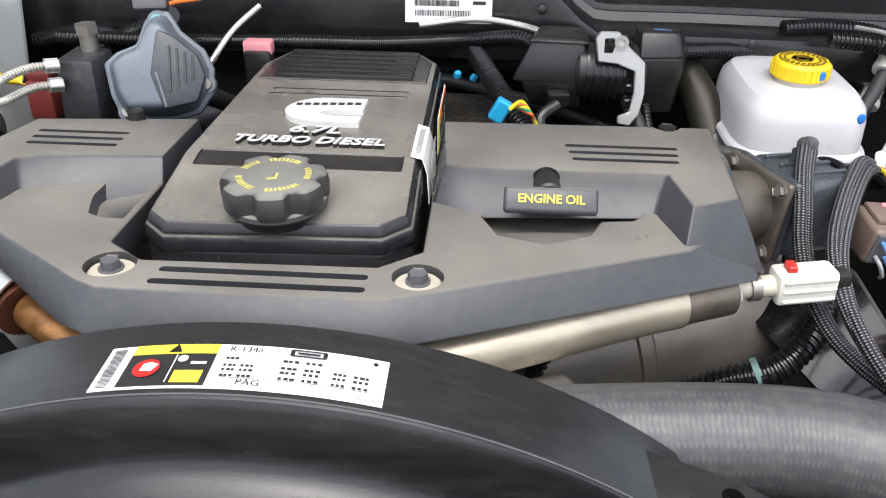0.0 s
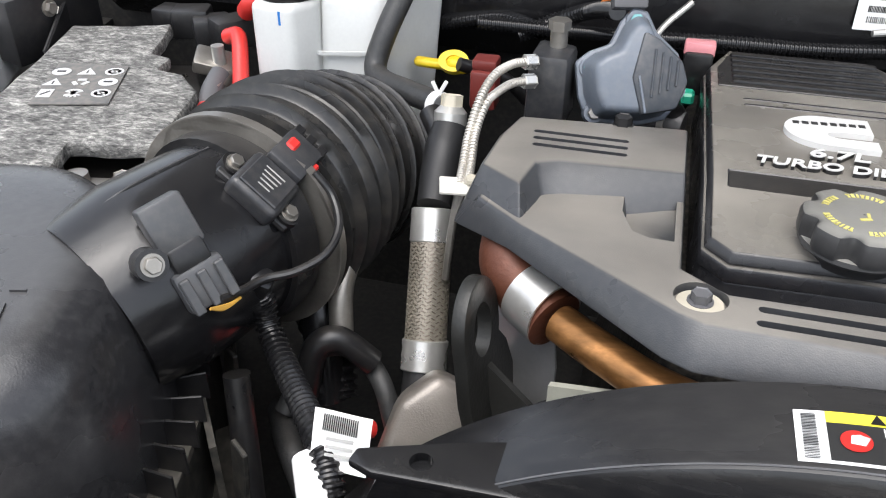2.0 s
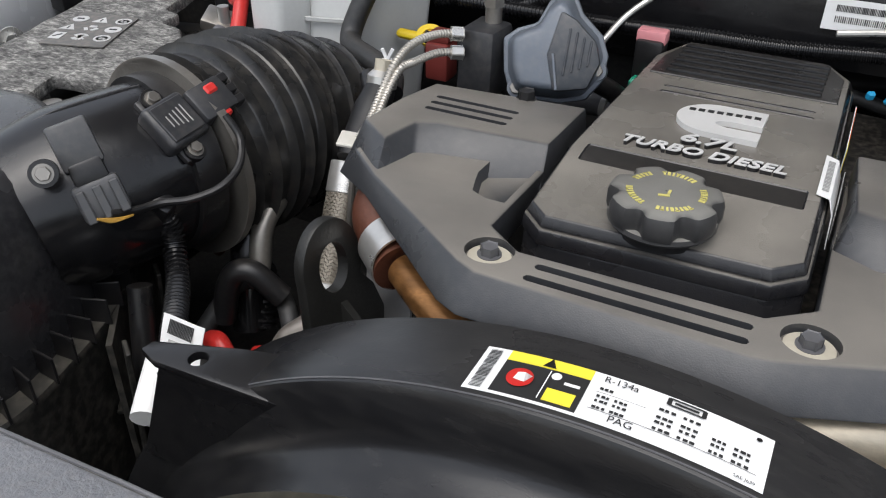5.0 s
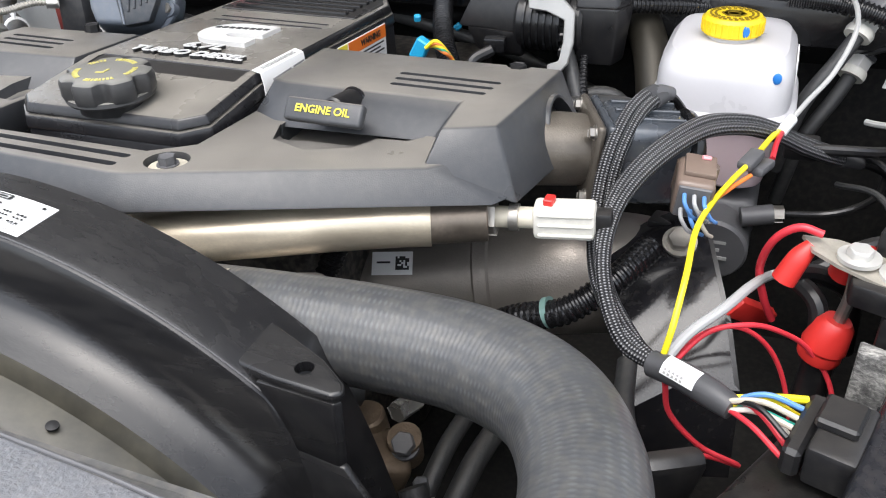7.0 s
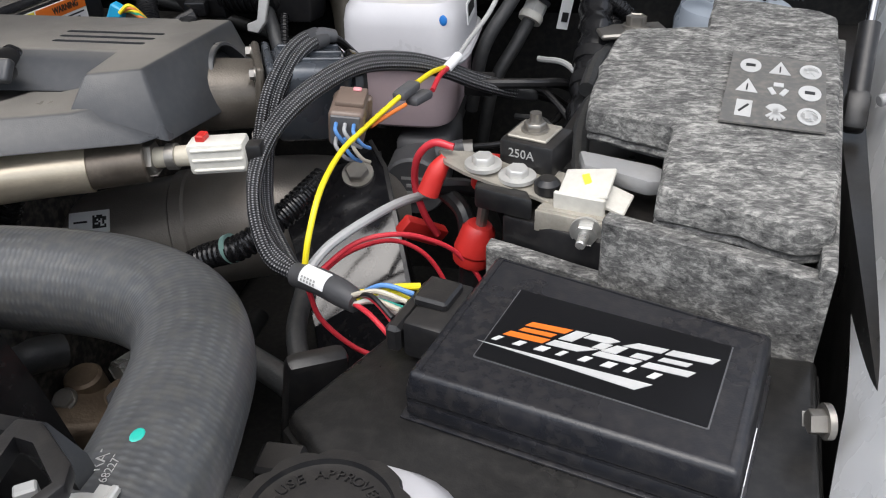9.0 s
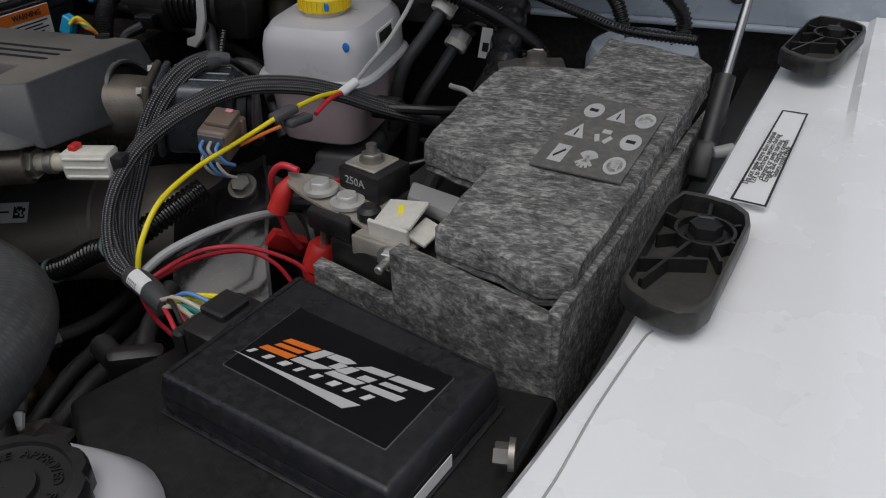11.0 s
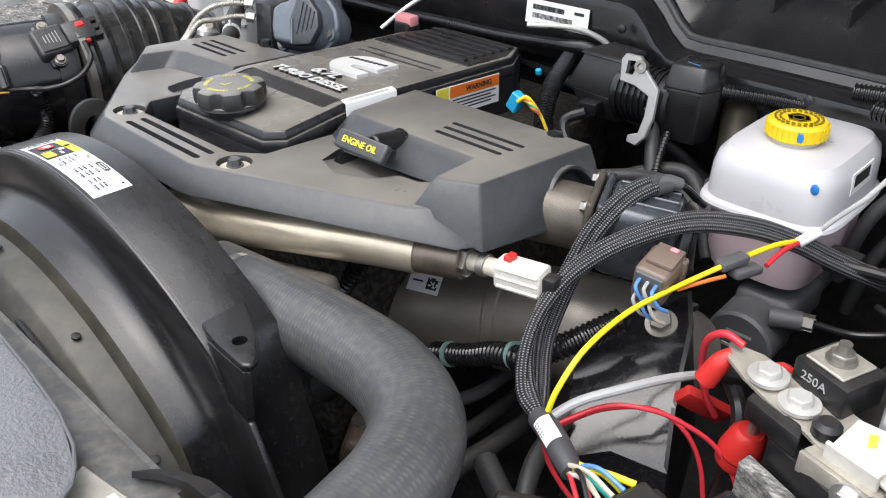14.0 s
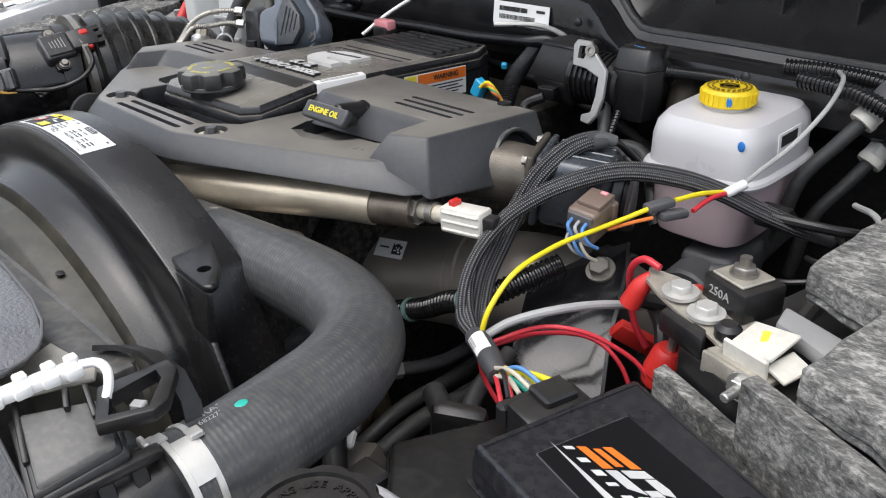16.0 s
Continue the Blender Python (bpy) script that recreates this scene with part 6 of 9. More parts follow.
    single("red_wire", tube([(0.399, 0.49, 1.142), (0.405, 0.495, 1.11), (0.43, 0.50, 1.08), (0.46, 0.51, 1.06), (0.43, 0.53, 1.04), (0.42, 0.50, 1.03)], 0.0022, 10), REDWIRE, "thin red wire out of the loom", "wire", group="red wires")
    single("red_cable", tube([(0.492, 0.628, 1.206), (0.474, 0.630, 1.208), (0.458, 0.636, 1.19), (0.452, 0.648, 1.155), (0.460, 0.648, 1.125), (0.470, 0.655, 1.10)], 0.0034, 12), REDWIRE, "red cable to the battery terminal", "cable")
    single("red_boot", tube([(0.486, 0.627, 1.196), (0.478, 0.622, 1.185), (0.470, 0.618, 1.165)], [0.006, 0.009, 0.010], 14), RED, "red rubber boot on a terminal lug", "boot")
    single("red_boot", tube([(0.53, 0.635, 1.19), (0.52, 0.645, 1.18), (0.515, 0.65, 1.16)], [0.008, 0.012, 0.012], 14), RED, "red rubber boot behind the terminal bar", "boot")
    t = thing("terminal_boot", (0.512, 0.618, 1.05), "red rubber terminal boot on a black cable", "boot")
    part("boot", lathe([(0, 0.0), (0.017, 0.0), (0.018, 0.004), (0.017, 0.010), (0.0185, 0.013), (0.015, 0.035), (0.011, 0.040), (0, 0.040)], 24, aim((0.508, 0.618, 1.098), (0.517, 0.618, 1.14))), RED, t)
    part("cable", tube([(0.51, 0.618, 1.10), (0.508, 0.615, 1.06), (0.50, 0.60, 1.0)], 0.013, 14), BLACK, t)
    part("link", tube([(0.517, 0.618, 1.136), (0.520, 0.618, 1.16), (0.520, 0.622, 1.185)], 0.005, 10), STEEL, t)
    single("fuse_holder", merged(block(0.022, 0.012, 0.055, Matrix.Translation((0.452, 0.668, 1.095)) @ Euler((0.5, -0.9, 0.2)).to_matrix().to_4x4(), 0.003, 2)), RED, "red plastic fuse holder among the wires", "fuse holder")
    for pts in (((0.47, 0.64, 1.16), (0.50, 0.66, 1.15), (0.53, 0.68, 1.12), (0.54, 0.7, 1.05)), ((0.475, 0.655, 1.15), (0.50, 0.63, 1.14), (0.505, 0.62, 1.1)), ((0.50, 0.70, 1.13), (0.54, 0.72, 1.15), (0.58, 0.76, 1.14))):
        single("black_cable", tube(pts, 0.008, 10), BLACK, "black cable beside the battery", "cable", group="battery cables")
    for pts in (((0.62, 0.88, 1.16), (0.605, 0.82, 1.17), (0.598, 0.74, 1.17), (0.60, 0.66, 1.16)), ((0.63, 0.96, 1.2), (0.61, 0.9, 1.19), (0.6, 0.84, 1.18))):
        single("black_cable", tube(pts, 0.009, 10), RUBBER, "black cable beside the battery", "cable", group="battery cables")
    t = thing("taped_bundle", (0.60, 0.9, 1.15), "black taped wire bundle between battery and reservoir", "cable")
    part("sleeve", tube([(0.60, 1.05, 1.25), (0.605, 0.95, 1.20), (0.60, 0.86, 1.15), (0.585, 0.78, 1.10)], 0.019, 16, 10, 0.0015, 0.03), GLOSS, t)
    for f in (0.25, 0.6):
        p = Vector((0.605, 0.95, 1.20)).lerp(Vector((0.60, 0.86, 1.15)), f)
        part("tape_band", rod(tuple(p), tuple(p + Vector((-0.001, -0.014, -0.008))), 0.0215, 16), BLACK, t)
    for k, pts in enumerate((((0.53, 0.93, 1.15), (0.56, 0.89, 1.15), (0.60, 0.85, 1.12)), ((0.54, 0.96, 1.17), (0.58, 0.92, 1.175), (0.62, 0.88, 1.13)), ((0.52, 0.90, 1.12), (0.56, 0.86, 1.13), (0.59, 0.80, 1.10)))):
        single("thin_wire", tube(pts, 0.0035, 8), (BLACK, GREYMARK, RUBBER)[k], "thin wire in the dark beside the reservoir", "wire", group="wires beside the reservoir")


looms()


TEALGREY = mat("grey_teal_band", (0.16, 0.27, 0.25), 0.45, var=0.2, bump=0)


def side_bracket():
    p = thing("shock_tower_bracket", (0.36, 0.66, 1.0), "glossy black steel bracket with a bolt", "bracket")
    painted = mat("gloss_black_paint", (0.010, 0.010, 0.012), 0.14, spec=0.5, var=0.3, coarse=22, rvar=0.05, dust=0.05, fine=60, bump=0.06)
    part("plate", thick(strip([[(0.298, 0.690, 1.108), (0.345, 0.745, 1.128), (0.384, 0.752, 1.150)], [(0.318, 0.655, 1.098), (0.365, 0.700, 1.130), (0.408, 0.715, 1.140)], [(0.352, 0.595, 1.082), (0.392, 0.640, 1.100), (0.438, 0.642, 1.098)], [(0.372, 0.560, 1.05), (0.405, 0.590, 1.06), (0.455, 0.610, 1.05)], [(0.378, 0.55, 0.96), (0.41, 0.58, 0.96), (0.46, 0.605, 0.95)]]), 0.004), painted, p)
    part("flank", thick(strip([[(0.384, 0.752, 1.150), (0.408, 0.715, 1.140), (0.438, 0.642, 1.098), (0.455, 0.610, 1.05)], [(0.40, 0.76, 1.0), (0.43, 0.72, 1.0), (0.455, 0.65, 1.0), (0.46, 0.62, 0.96)]]), 0.004), BLACK, p)
    bolt("bolt", (0.381, 0.703, 1.134), (0.39, 0.58, 1.35), 0.012, 0.010, p, STEEL, 0.016)
    part("tab", prism([(0.345, 0.735), (0.385, 0.735), (0.392, 0.76), (0.35, 0.76)], 1.126, 1.134, 0.002), BLACK, p)
    h = thing("coolant_hose", (0.28, 0.59, 1.08), "ribbed black hose with a teal tape band", "hose")
    part("hose", tube([(0.17, 0.60, 1.045), (0.22, 0.597, 1.07), (0.26, 0.594, 1.095), (0.30, 0.592, 1.112), (0.335, 0.615, 1.135), (0.36, 0.66, 1.15)], 0.012, 16, 8, 0.0008, 0.006), GLOSS, h)
    for a, c in (((0.284, 0.593, 1.1055), (0.289, 0.593, 1.108)), ((0.190, 0.599, 1.054), (0.195, 0.599, 1.0565))):
        part("band", rod(a, c, 0.0142, 20), TEALGREY, h, "grey teal band")
    q = thing("throttle_plug", (0.386, 0.66, 1.19), "brown plastic plug with blue wires", "plug")
    m = Matrix.Translation((0.388, 0.668, 1.210)) @ Euler((0.12, 0.1, 0.12)).to_matrix().to_4x4()
    part("body", merged(block(0.032, 0.044, 0.036, m, 0.005, 3), block(0.026, 0.03, 0.005, m @ Matrix.Translation((0.002, 0.004, 0.020)), 0.0015, 2), block(0.036, 0.010, 0.030, m @ Matrix.Translation((0.001, 0.017, 0)), 0.002, 1)), BROWN, q)
    part("lock", block(0.008, 0.005, 0.003, m @ Matrix.Translation((0.006, 0.013, 0.0235)), 0.001, 1), PINK, q, "pink lock tab")
    part("face", block(0.027, 0.004, 0.030, m @ Matrix.Translation((0, -0.0215, 0)), 0.001, 1), GREYCON, q)
    for k in range(6):
        x, z = -0.008 + 0.008 * (k % 3), 0.008 - 0.015 * (k // 3)
        st = m @ Vector((x, -0.0235, z))
        part("wire", tube([st, st + Vector((0.002, -0.009, -0.004)), st + Vector((0.008, -0.006, -0.016)), st + Vector((0.012, 0.004, -0.024))], 0.0018, 8), (BWIRE, GWIRE, BWIRE, GWIRE, BWIRE, TAN)[k], q)


side_bracket()


TRAY = mat("dusty_bracket_plastic", (0.016, 0.016, 0.016), 0.40, dust=0.12, dust_sheen=0.22, coarse=26, dust_sheen_color=(0.20, 0.185, 0.15))


def fender_right_things():
    def tray(m):
        t = thing("hood_stop_bracket", tuple(m.translation), "black ribbed plastic bracket bolted to the fender", "bracket", "fender brackets")
        corners = [(-0.050, -0.083), (-0.044, -0.094), (-0.028, -0.107), (-0.012, -0.112), (0.0, -0.108), (0.008, -0.094), (0.013, -0.070), (0.031, 0.013), (0.030, 0.030), (0.020, 0.043), (0.002, 0.050), (-0.019, 0.053), (-0.030, 0.030)]
        c = Vector((-0.010, -0.03))
        inner = [tuple(c + (Vector(p) - c) * 0.90) for p in corners]
        part("tray", moved(cut(prism(corners, -0.010, 0.008, 0.003, 2), prism(inner, -0.006, 0.03)), m), TRAY, t)
        part("hub", moved(lathe([(0.0, -0.0062), (0.022, -0.0062), (0.022, 0.005), (0.0195, 0.005), (0.0195, -0.001), (0, -0.001)], 28), m), BLACK, t)
        for a, reach in ((0.5, 0.028), (1.5, 0.042), (2.6, 0.036), (3.6, 0.036), (4.25, 0.085), (5.0, 0.042), (5.7, 0.025)):
            part("rib", moved(box(0.021, reach, -0.0013, 0.0013, -0.0062, 0.005), m @ Matrix.Rotation(a, 4, "Z")), BLACK, t)
        part("cross_rib", moved(block(0.048, 0.0026, 0.011, Matrix.Translation((-0.020, -0.045, -0.0006)) @ Matrix.Rotation(0.25, 4, "Z")), m), BLACK, t)
        c = m @ Vector((0, 0, -0.001))
        bolt("bolt", tuple(c), tuple(c + Vector((0, 0, 1))), 0.0115, 0.010, t, DARK, 0.014)
    tray(Matrix.Translation((0.857, 0.549, 1.2435)))
    tray(Matrix.Translation((0.972, 0.985, 1.262)) @ Matrix.Rotation(-0.12, 4, "Z"))
    l = thing("caution_label", (0.9, 0.7, 1.24), "white caution label with black border and print on the fender", "label")
    q = [Vector((0.874, 0.619, 1.2325)), Vector((0.901, 0.613, 1.2325)), Vector((0.940, 0.800, 1.2375)), Vector((0.917, 0.803, 1.2375))]
    def sheet(s0, s1, t0, t1, lift):
        def at(s, u):
            return q[0].lerp(q[1], s).lerp(q[3].lerp(q[2], s), u) + Vector((0, 0, lift))
        return strip([[at(s0, t0), at(s0, t1)], [at(s1, t0), at(s1, t1)]])
    part("sheet", thick(sheet(0, 1, 0, 1, 0.006), 0.0006), LABEL, l)
    for e in ((0.0, 0.07, 0, 1), (0.93, 1, 0, 1), (0.07, 0.93, 0, 0.012), (0.07, 0.93, 0.988, 1)):
        part("border", sheet(*e, 0.0066), INK, l)
    along, mid = (q[3] - q[0]).normalized(), (q[0] + q[1] + q[2] + q[3]) / 4
    turn = Matrix.Translation(mid + Vector((0, 0, 0.0068)) - along * 0.012) @ Matrix.Rotation(math.atan2(along.y, along.x), 4, "Z") @ Matrix.Rotation(-math.atan2(along.z, along.xy.length), 4, "Y")
    lines = ("Do not apply more than nominal", "12V to electrical system during", "charging or jump starting.", "Engine and starting system", "failure could result.")
    part("lettering", merged(*[letters(w, 0.0068, 0.0002, turn @ Matrix.Translation((0, 0.0085 - 0.0044 * k, 0)), 0.0, 1.18) for k, w in enumerate(lines)]), INK, l, "small black printed lettering")
    s = thing("hood_strut", (0.855, 0.79, 1.19), "black gas strut with a polished rod", "strut")
    a, b, c = Vector((0.852, 0.775, 1.195)), Vector((0.862, 0.83, 1.262)), Vector((0.905, 1.02, 1.53))
    part("joint", block(0.022, 0.022, 0.04, aim(tuple(a), tuple(b)), 0.006, 2), BLACK, s)
    part("body", rod(tuple(a), tuple(b), 0.010, 18), BLACK, s)
    part("rod", rod(tuple(b), tuple(c), 0.0048, 16), mat("polished_dark_rod", (0.30, 0.30, 0.31), 0.12, metal=1.0, bump=0), s)
    k = thing("fender_stud", (0.866, 0.72, 1.22), "pale grey plastic stud on the fender", "stud")
    part("stud", rod((0.860, 0.746, 1.218), (0.878, 0.752, 1.221), 0.0055, 16, 0.0065, 0.001), GRIPGREY, k)
    k = thing("fender_bolt", (0.758, 0.383, 1.158), "zinc bolt on the inner side of the fender", "bolt", "fender bolts")
    bolt("head", (0.758, 0.383, 1.158), (0.6, 0.36, 1.158), 0.008, 0.012, k, STEEL, 0.011)


fender_right_things()
# ---- radiator and its cover ----
def front_end():
    SMOKE = mat("smoky_grey_plastic", (0.075, 0.075, 0.074), 0.40, var=0.2, coarse=30, dust=0.2)
    SHIELD = mat("pebbled_grey_plastic", (0.150, 0.155, 0.166), 0.36, var=0.14, fine=430, coarse=22, bump=0.9, dust=0.12, rvar=0.14)
    t = thing("radiator_shield", (0.0, 0.05, 1.25), "grey pebbled plastic shield over the radiator", "shield")
    rows = []
    for x, z, y0 in ((-0.70, 1.255, 0.19), (-0.45, 1.262, 0.205), (-0.15, 1.268, 0.208), (0.10, 1.268, 0.200), (0.24, 1.267, 0.192), (0.290, 1.264, 0.178), (0.307, 1.262, 0.160), (0.316, 1.258, 0.126), (0.334, 1.236, 0.126), (0.360, 1.208, 0.126), (0.387, 1.184, 0.125), (0.414, 1.155, 0.123), (0.45, 1.10, 0.118)):
        rows.append([(x + 0.25 * (y0 - y) * (x > 0.2), y, z - (0.004 if y > y0 - 0.002 else 0) + 0.004 * math.sin(5 * x + 9 * y)) for y in np.linspace(y0, -0.14, 14)])
    part("shield", thick(strip(rows), 0.005), SHIELD, t)
    part("lip", tube([(rows[k][0][0], rows[k][0][1], rows[k][0][2] + 0.001) for k in range(len(rows))], 0.0013, 8, 2), GREYCON, t, "worn edge")
    b = thing("radiator_crossbar", (0.0, 0.22, 1.2), "dusty dark grey bar on top of the radiator", "bar")
    PALE = mat("dusty_grey_metal", (0.075, 0.075, 0.073), 0.45, var=0.3, dust=0.3)
    part("bar", prism([(-0.62, 0.195), (0.30, 0.185), (0.335, 0.20), (0.335, 0.218), (-0.2, 0.219), (-0.62, 0.21)], 1.225, 1.240, 0.003, 2), PALE, b)
    part("lip", prism([(-0.6, 0.2145), (-0.2, 0.2222), (0.33, 0.2205), (0.33, 0.2165), (-0.2, 0.2182), (-0.6, 0.2095)], 1.19, 1.2395), PALE, b)
    part("end_plate", prism([(0.27, 0.188), (0.325, 0.196), (0.336, 0.19), (0.312, 0.130), (0.296, 0.128)], 1.2405, 1.2435, 0.001, 1), TERM, b, "pale beige end plate")
    fr = thing("shroud_grille", (-0.2, 0.235, 1.19), "black plastic edge frame with openings behind the crossbar", "frame")
    for o, z in ((0.226, 1.200), (0.250, 1.186)):
        part("rail", tube([(x, o - 0.25 * (x + 0.12) ** 2, z) for x in np.linspace(-0.5, 0.24, 16)], 0.0034, 8), BLACK, fr)
    for x in np.linspace(-0.46, 0.2, 9):
        y = 0.25 * (x + 0.12) ** 2
        part("strut", rod((x, 0.226 - y, 1.199), (x + 0.004, 0.250 - y, 1.185), 0.0032, 8), BLACK, fr)
    k = thing("radiator_tank", (0.36, 0.16, 1.1), "black plastic radiator end tank with a hose neck", "radiator tank")
    def slab(k, top, low):
        """The tank's sloping upper face, drawn in by k round its middle."""
        q = [Vector(p) for p in ((0.330, 0.139, 1.238), (0.381, 0.126, 1.214), (0.387, 0.179, 1.221), (0.356, 0.186, 1.239))]
        c = sum(q, Vector()) / 4
        q = [c + (p - c) * k for p in q]
        return loft([(p.x, p.y) for p in q], [(p.x, p.y) for p in q], [p.z + top for p in q], [p.z + low for p in q], 0.003, 2)
    part("tank", merged(slab(1.16, -0.002, -0.05), slab(1.03, 0.001, -0.01)), BLACK, k)
    part("panel", slab(0.93, 0.0035, -0.004), SMOKE, k, "smoky grey translucent panel")
    for p, q in (((0.320, 0.144, 1.243), (0.362, 0.131, 1.224)), ((0.338, 0.170, 1.247), (0.352, 0.164, 1.241)), ((0.344, 0.180, 1.247), (0.366, 0.175, 1.236))):
        part("rib", block(0.004, 0.007, (Vector(q) - Vector(p)).length, aim(tuple((Vector(p) + Vector(q)) / 2), q), 0.0015, 2), BLACK, k)
    part("edge_rail", block(0.010, 0.008, 0.082, aim((0.386, 0.160, 1.207), (0.391, 0.198, 1.210)), 0.002, 2), BLACK, k)
    for f in (0.15, 0.5, 0.8):
        p = Vector((0.385, 0.128, 1.201)).lerp(Vector((0.391, 0.198, 1.204)), f)
        part("tab", block(0.006, 0.010, 0.022, Matrix.Translation(p + Vector((0.003, 0, -0.008))) @ Matrix.Rotation(-0.3, 4, "Y"), 0.001, 1), BLACK, k)
    fork = cut(prism([(0.346, 0.186), (0.362, 0.178), (0.383, 0.168), (0.396, 0.200), (0.392, 0.212), (0.364, 0.234), (0.350, 0.234)], 1.234, 1.244, 0.002, 2), prism([(0.361, 0.188), (0.380, 0.178), (0.390, 0.200), (0.368, 0.220), (0.357, 0.222)], 1.20, 1.26))
    part("clip", fork, BLACK, k)
    part("latch", block(0.010, 0.007, 0.012, Matrix.Translation((0.376, 0.199, 1.234)) @ Matrix.Rotation(0.6, 4, "Z"), 0.001, 1), GREYMARK, k, "pale grey latch")
    part("bracket_arm", thick(strip([[(x, y, z), (x + 0.004, y + 0.012, z - 0.004)] for x, y, z in ((0.300, 0.205, 1.246), (0.318, 0.214, 1.250), (0.336, 0.222, 1.249), (0.356, 0.228, 1.240), (0.372, 0.228, 1.222), (0.378, 0.226, 1.205))]), 0.004), BLACK, k)
    elbow = tube([(0.378, 0.212, 1.165), (0.379, 0.175, 1.160), (0.388, 0.140, 1.148), (0.392, 0.112, 1.125)], [0.036, 0.038, 0.040, 0.042], 32, 8)
    part("hose_neck", elbow, BLACK, k)
    part("lower_tank", box(0.29, 0.345, 0.06, 0.22, 0.75, 1.166, 0.01), BLACK, k)
    w = thing("white_crimp_strip", (0.32, 0.16, 1.24), "white crimped plastic strip along the radiator edge", "strip")
    line = [(0.322, 0.122, 1.250), (0.324, 0.138, 1.252), (0.327, 0.155, 1.253), (0.330, 0.172, 1.254), (0.333, 0.182, 1.254)]
    part("strip", merged(*[block(0.013, 0.008, (Vector(q) - Vector(p)).length + 0.002, aim(tuple((Vector(p) + Vector(q)) / 2), q), 0.002, 2) for p, q in zip(line, line[1:])]), LABEL, w)
    for i in range(4):
        p = Vector(line[i]).lerp(Vector(line[i + 1]), 0.5)
        part("tooth", merged(block(0.012, 0.011, 0.008, Matrix.Translation(p + Vector((0.004, 0.001, 0.001))) @ Matrix.Rotation(0.12 * (i % 2) - 0.1, 4, "Z"), 0.002, 2), block(0.007, 0.008, 0.006, Matrix.Translation(p + Vector((-0.004, 0.004, 0.005))), 0.001, 1)), LABEL, w)
    part("loop", tube([(0.333, 0.184, 1.256), (0.340, 0.192, 1.257), (0.349, 0.194, 1.255), (0.356, 0.191, 1.249), (0.360, 0.186, 1.242)], 0.0032, 10, 6), LABEL, w)
    r = thing("power_steering_reservoir", (0.497, 0.245, 1.0), "white fluid bottle with a black screw cap", "reservoir")
    X, Y = 0.490, 0.243
    part("bottle", closed([squircle(X, Y, a, a * 1.1, z, 0.7, 36) for a, z in ((0.07, 0.98), (0.075, 1.1), (0.07, 1.145), (0.055, 1.165), (0.04, 1.17), (0.001, 1.17))]), MILKY, r)
    rings = []
    for s, z in ((0.94, 1.165), (1.0, 1.169), (1.0, 1.184), (0.96, 1.189), (0.8, 1.190), (0.78, 1.187), (0.4, 1.187), (0.38, 1.191), (0.01, 1.191)):
        rings.append([(X + s * (0.047 - 0.003 * max(0, math.cos(10 * 2 * math.pi * i / 80)) ** 2 * (s > 0.9)) * math.cos(2 * math.pi * i / 80), Y + s * (0.047 - 0.003 * max(0, math.cos(10 * 2 * math.pi * i / 80)) ** 2 * (s > 0.9)) * math.sin(2 * math.pi * i / 80), z) for i in range(80)])
    cap = part("cap", closed(rings), BLACK, r, "black screw cap with raised lettering")
    word = "USE APPROVED FLUID POWER STEERING "
    for i, ch in enumerate(word):
        if ch == " ":
            continue
        a = 2.6 - 2 * math.pi * i / len(word)
        part("letter", letters(ch, 0.0085, 0.0012, Matrix.Translation((X + 0.0285 * math.cos(a), Y + 0.0285 * math.sin(a), 1.1878)) @ Matrix.Rotation(a - math.pi / 2, 4, "Z")), BLACK, cap)
    g = thing("spring_clamp", (0.378, 0.225, 1.12), "bright steel spring clamp on the radiator hose", "clamp")
    def arc_band(a0, a1, y0, y1, r, lift=0.0012):
        rows = [[(0.3878 + r * math.sin(a), y, 1.1692 + r * math.cos(a)) for y in (y0, y1)] for a in np.linspace(a0, a1, max(4, int((a1 - a0) * 8)))]
        return thick(strip(rows), lift)
    for y in (0.2025, 0.2195):
        part("band", arc_band(-0.5, 5.6, y, y + 0.0045, 0.0405), ZINC, g)
    part("tongue", cut(arc_band(0.1, 0.95, 0.2065, 0.2205, 0.0418), arc_band(0.3, 0.75, 0.2105, 0.2155, 0.0400, 0.006)), ZINC, g)
    part("ear", merged(arc_band(-0.35, -0.05, 0.194, 0.2085, 0.0420), block(0.012, 0.004, 0.006, Matrix.Translation((0.380, 0.1945, 1.2115)), 0.001, 1)), ZINC, g)
    part("ear", merged(arc_band(0.0, 0.25, 0.2180, 0.2280, 0.0424), block(0.004, 0.010, 0.005, Matrix.Translation((0.397, 0.2225, 1.2115)), 0.001, 1)), ZINC, g)


front_end()


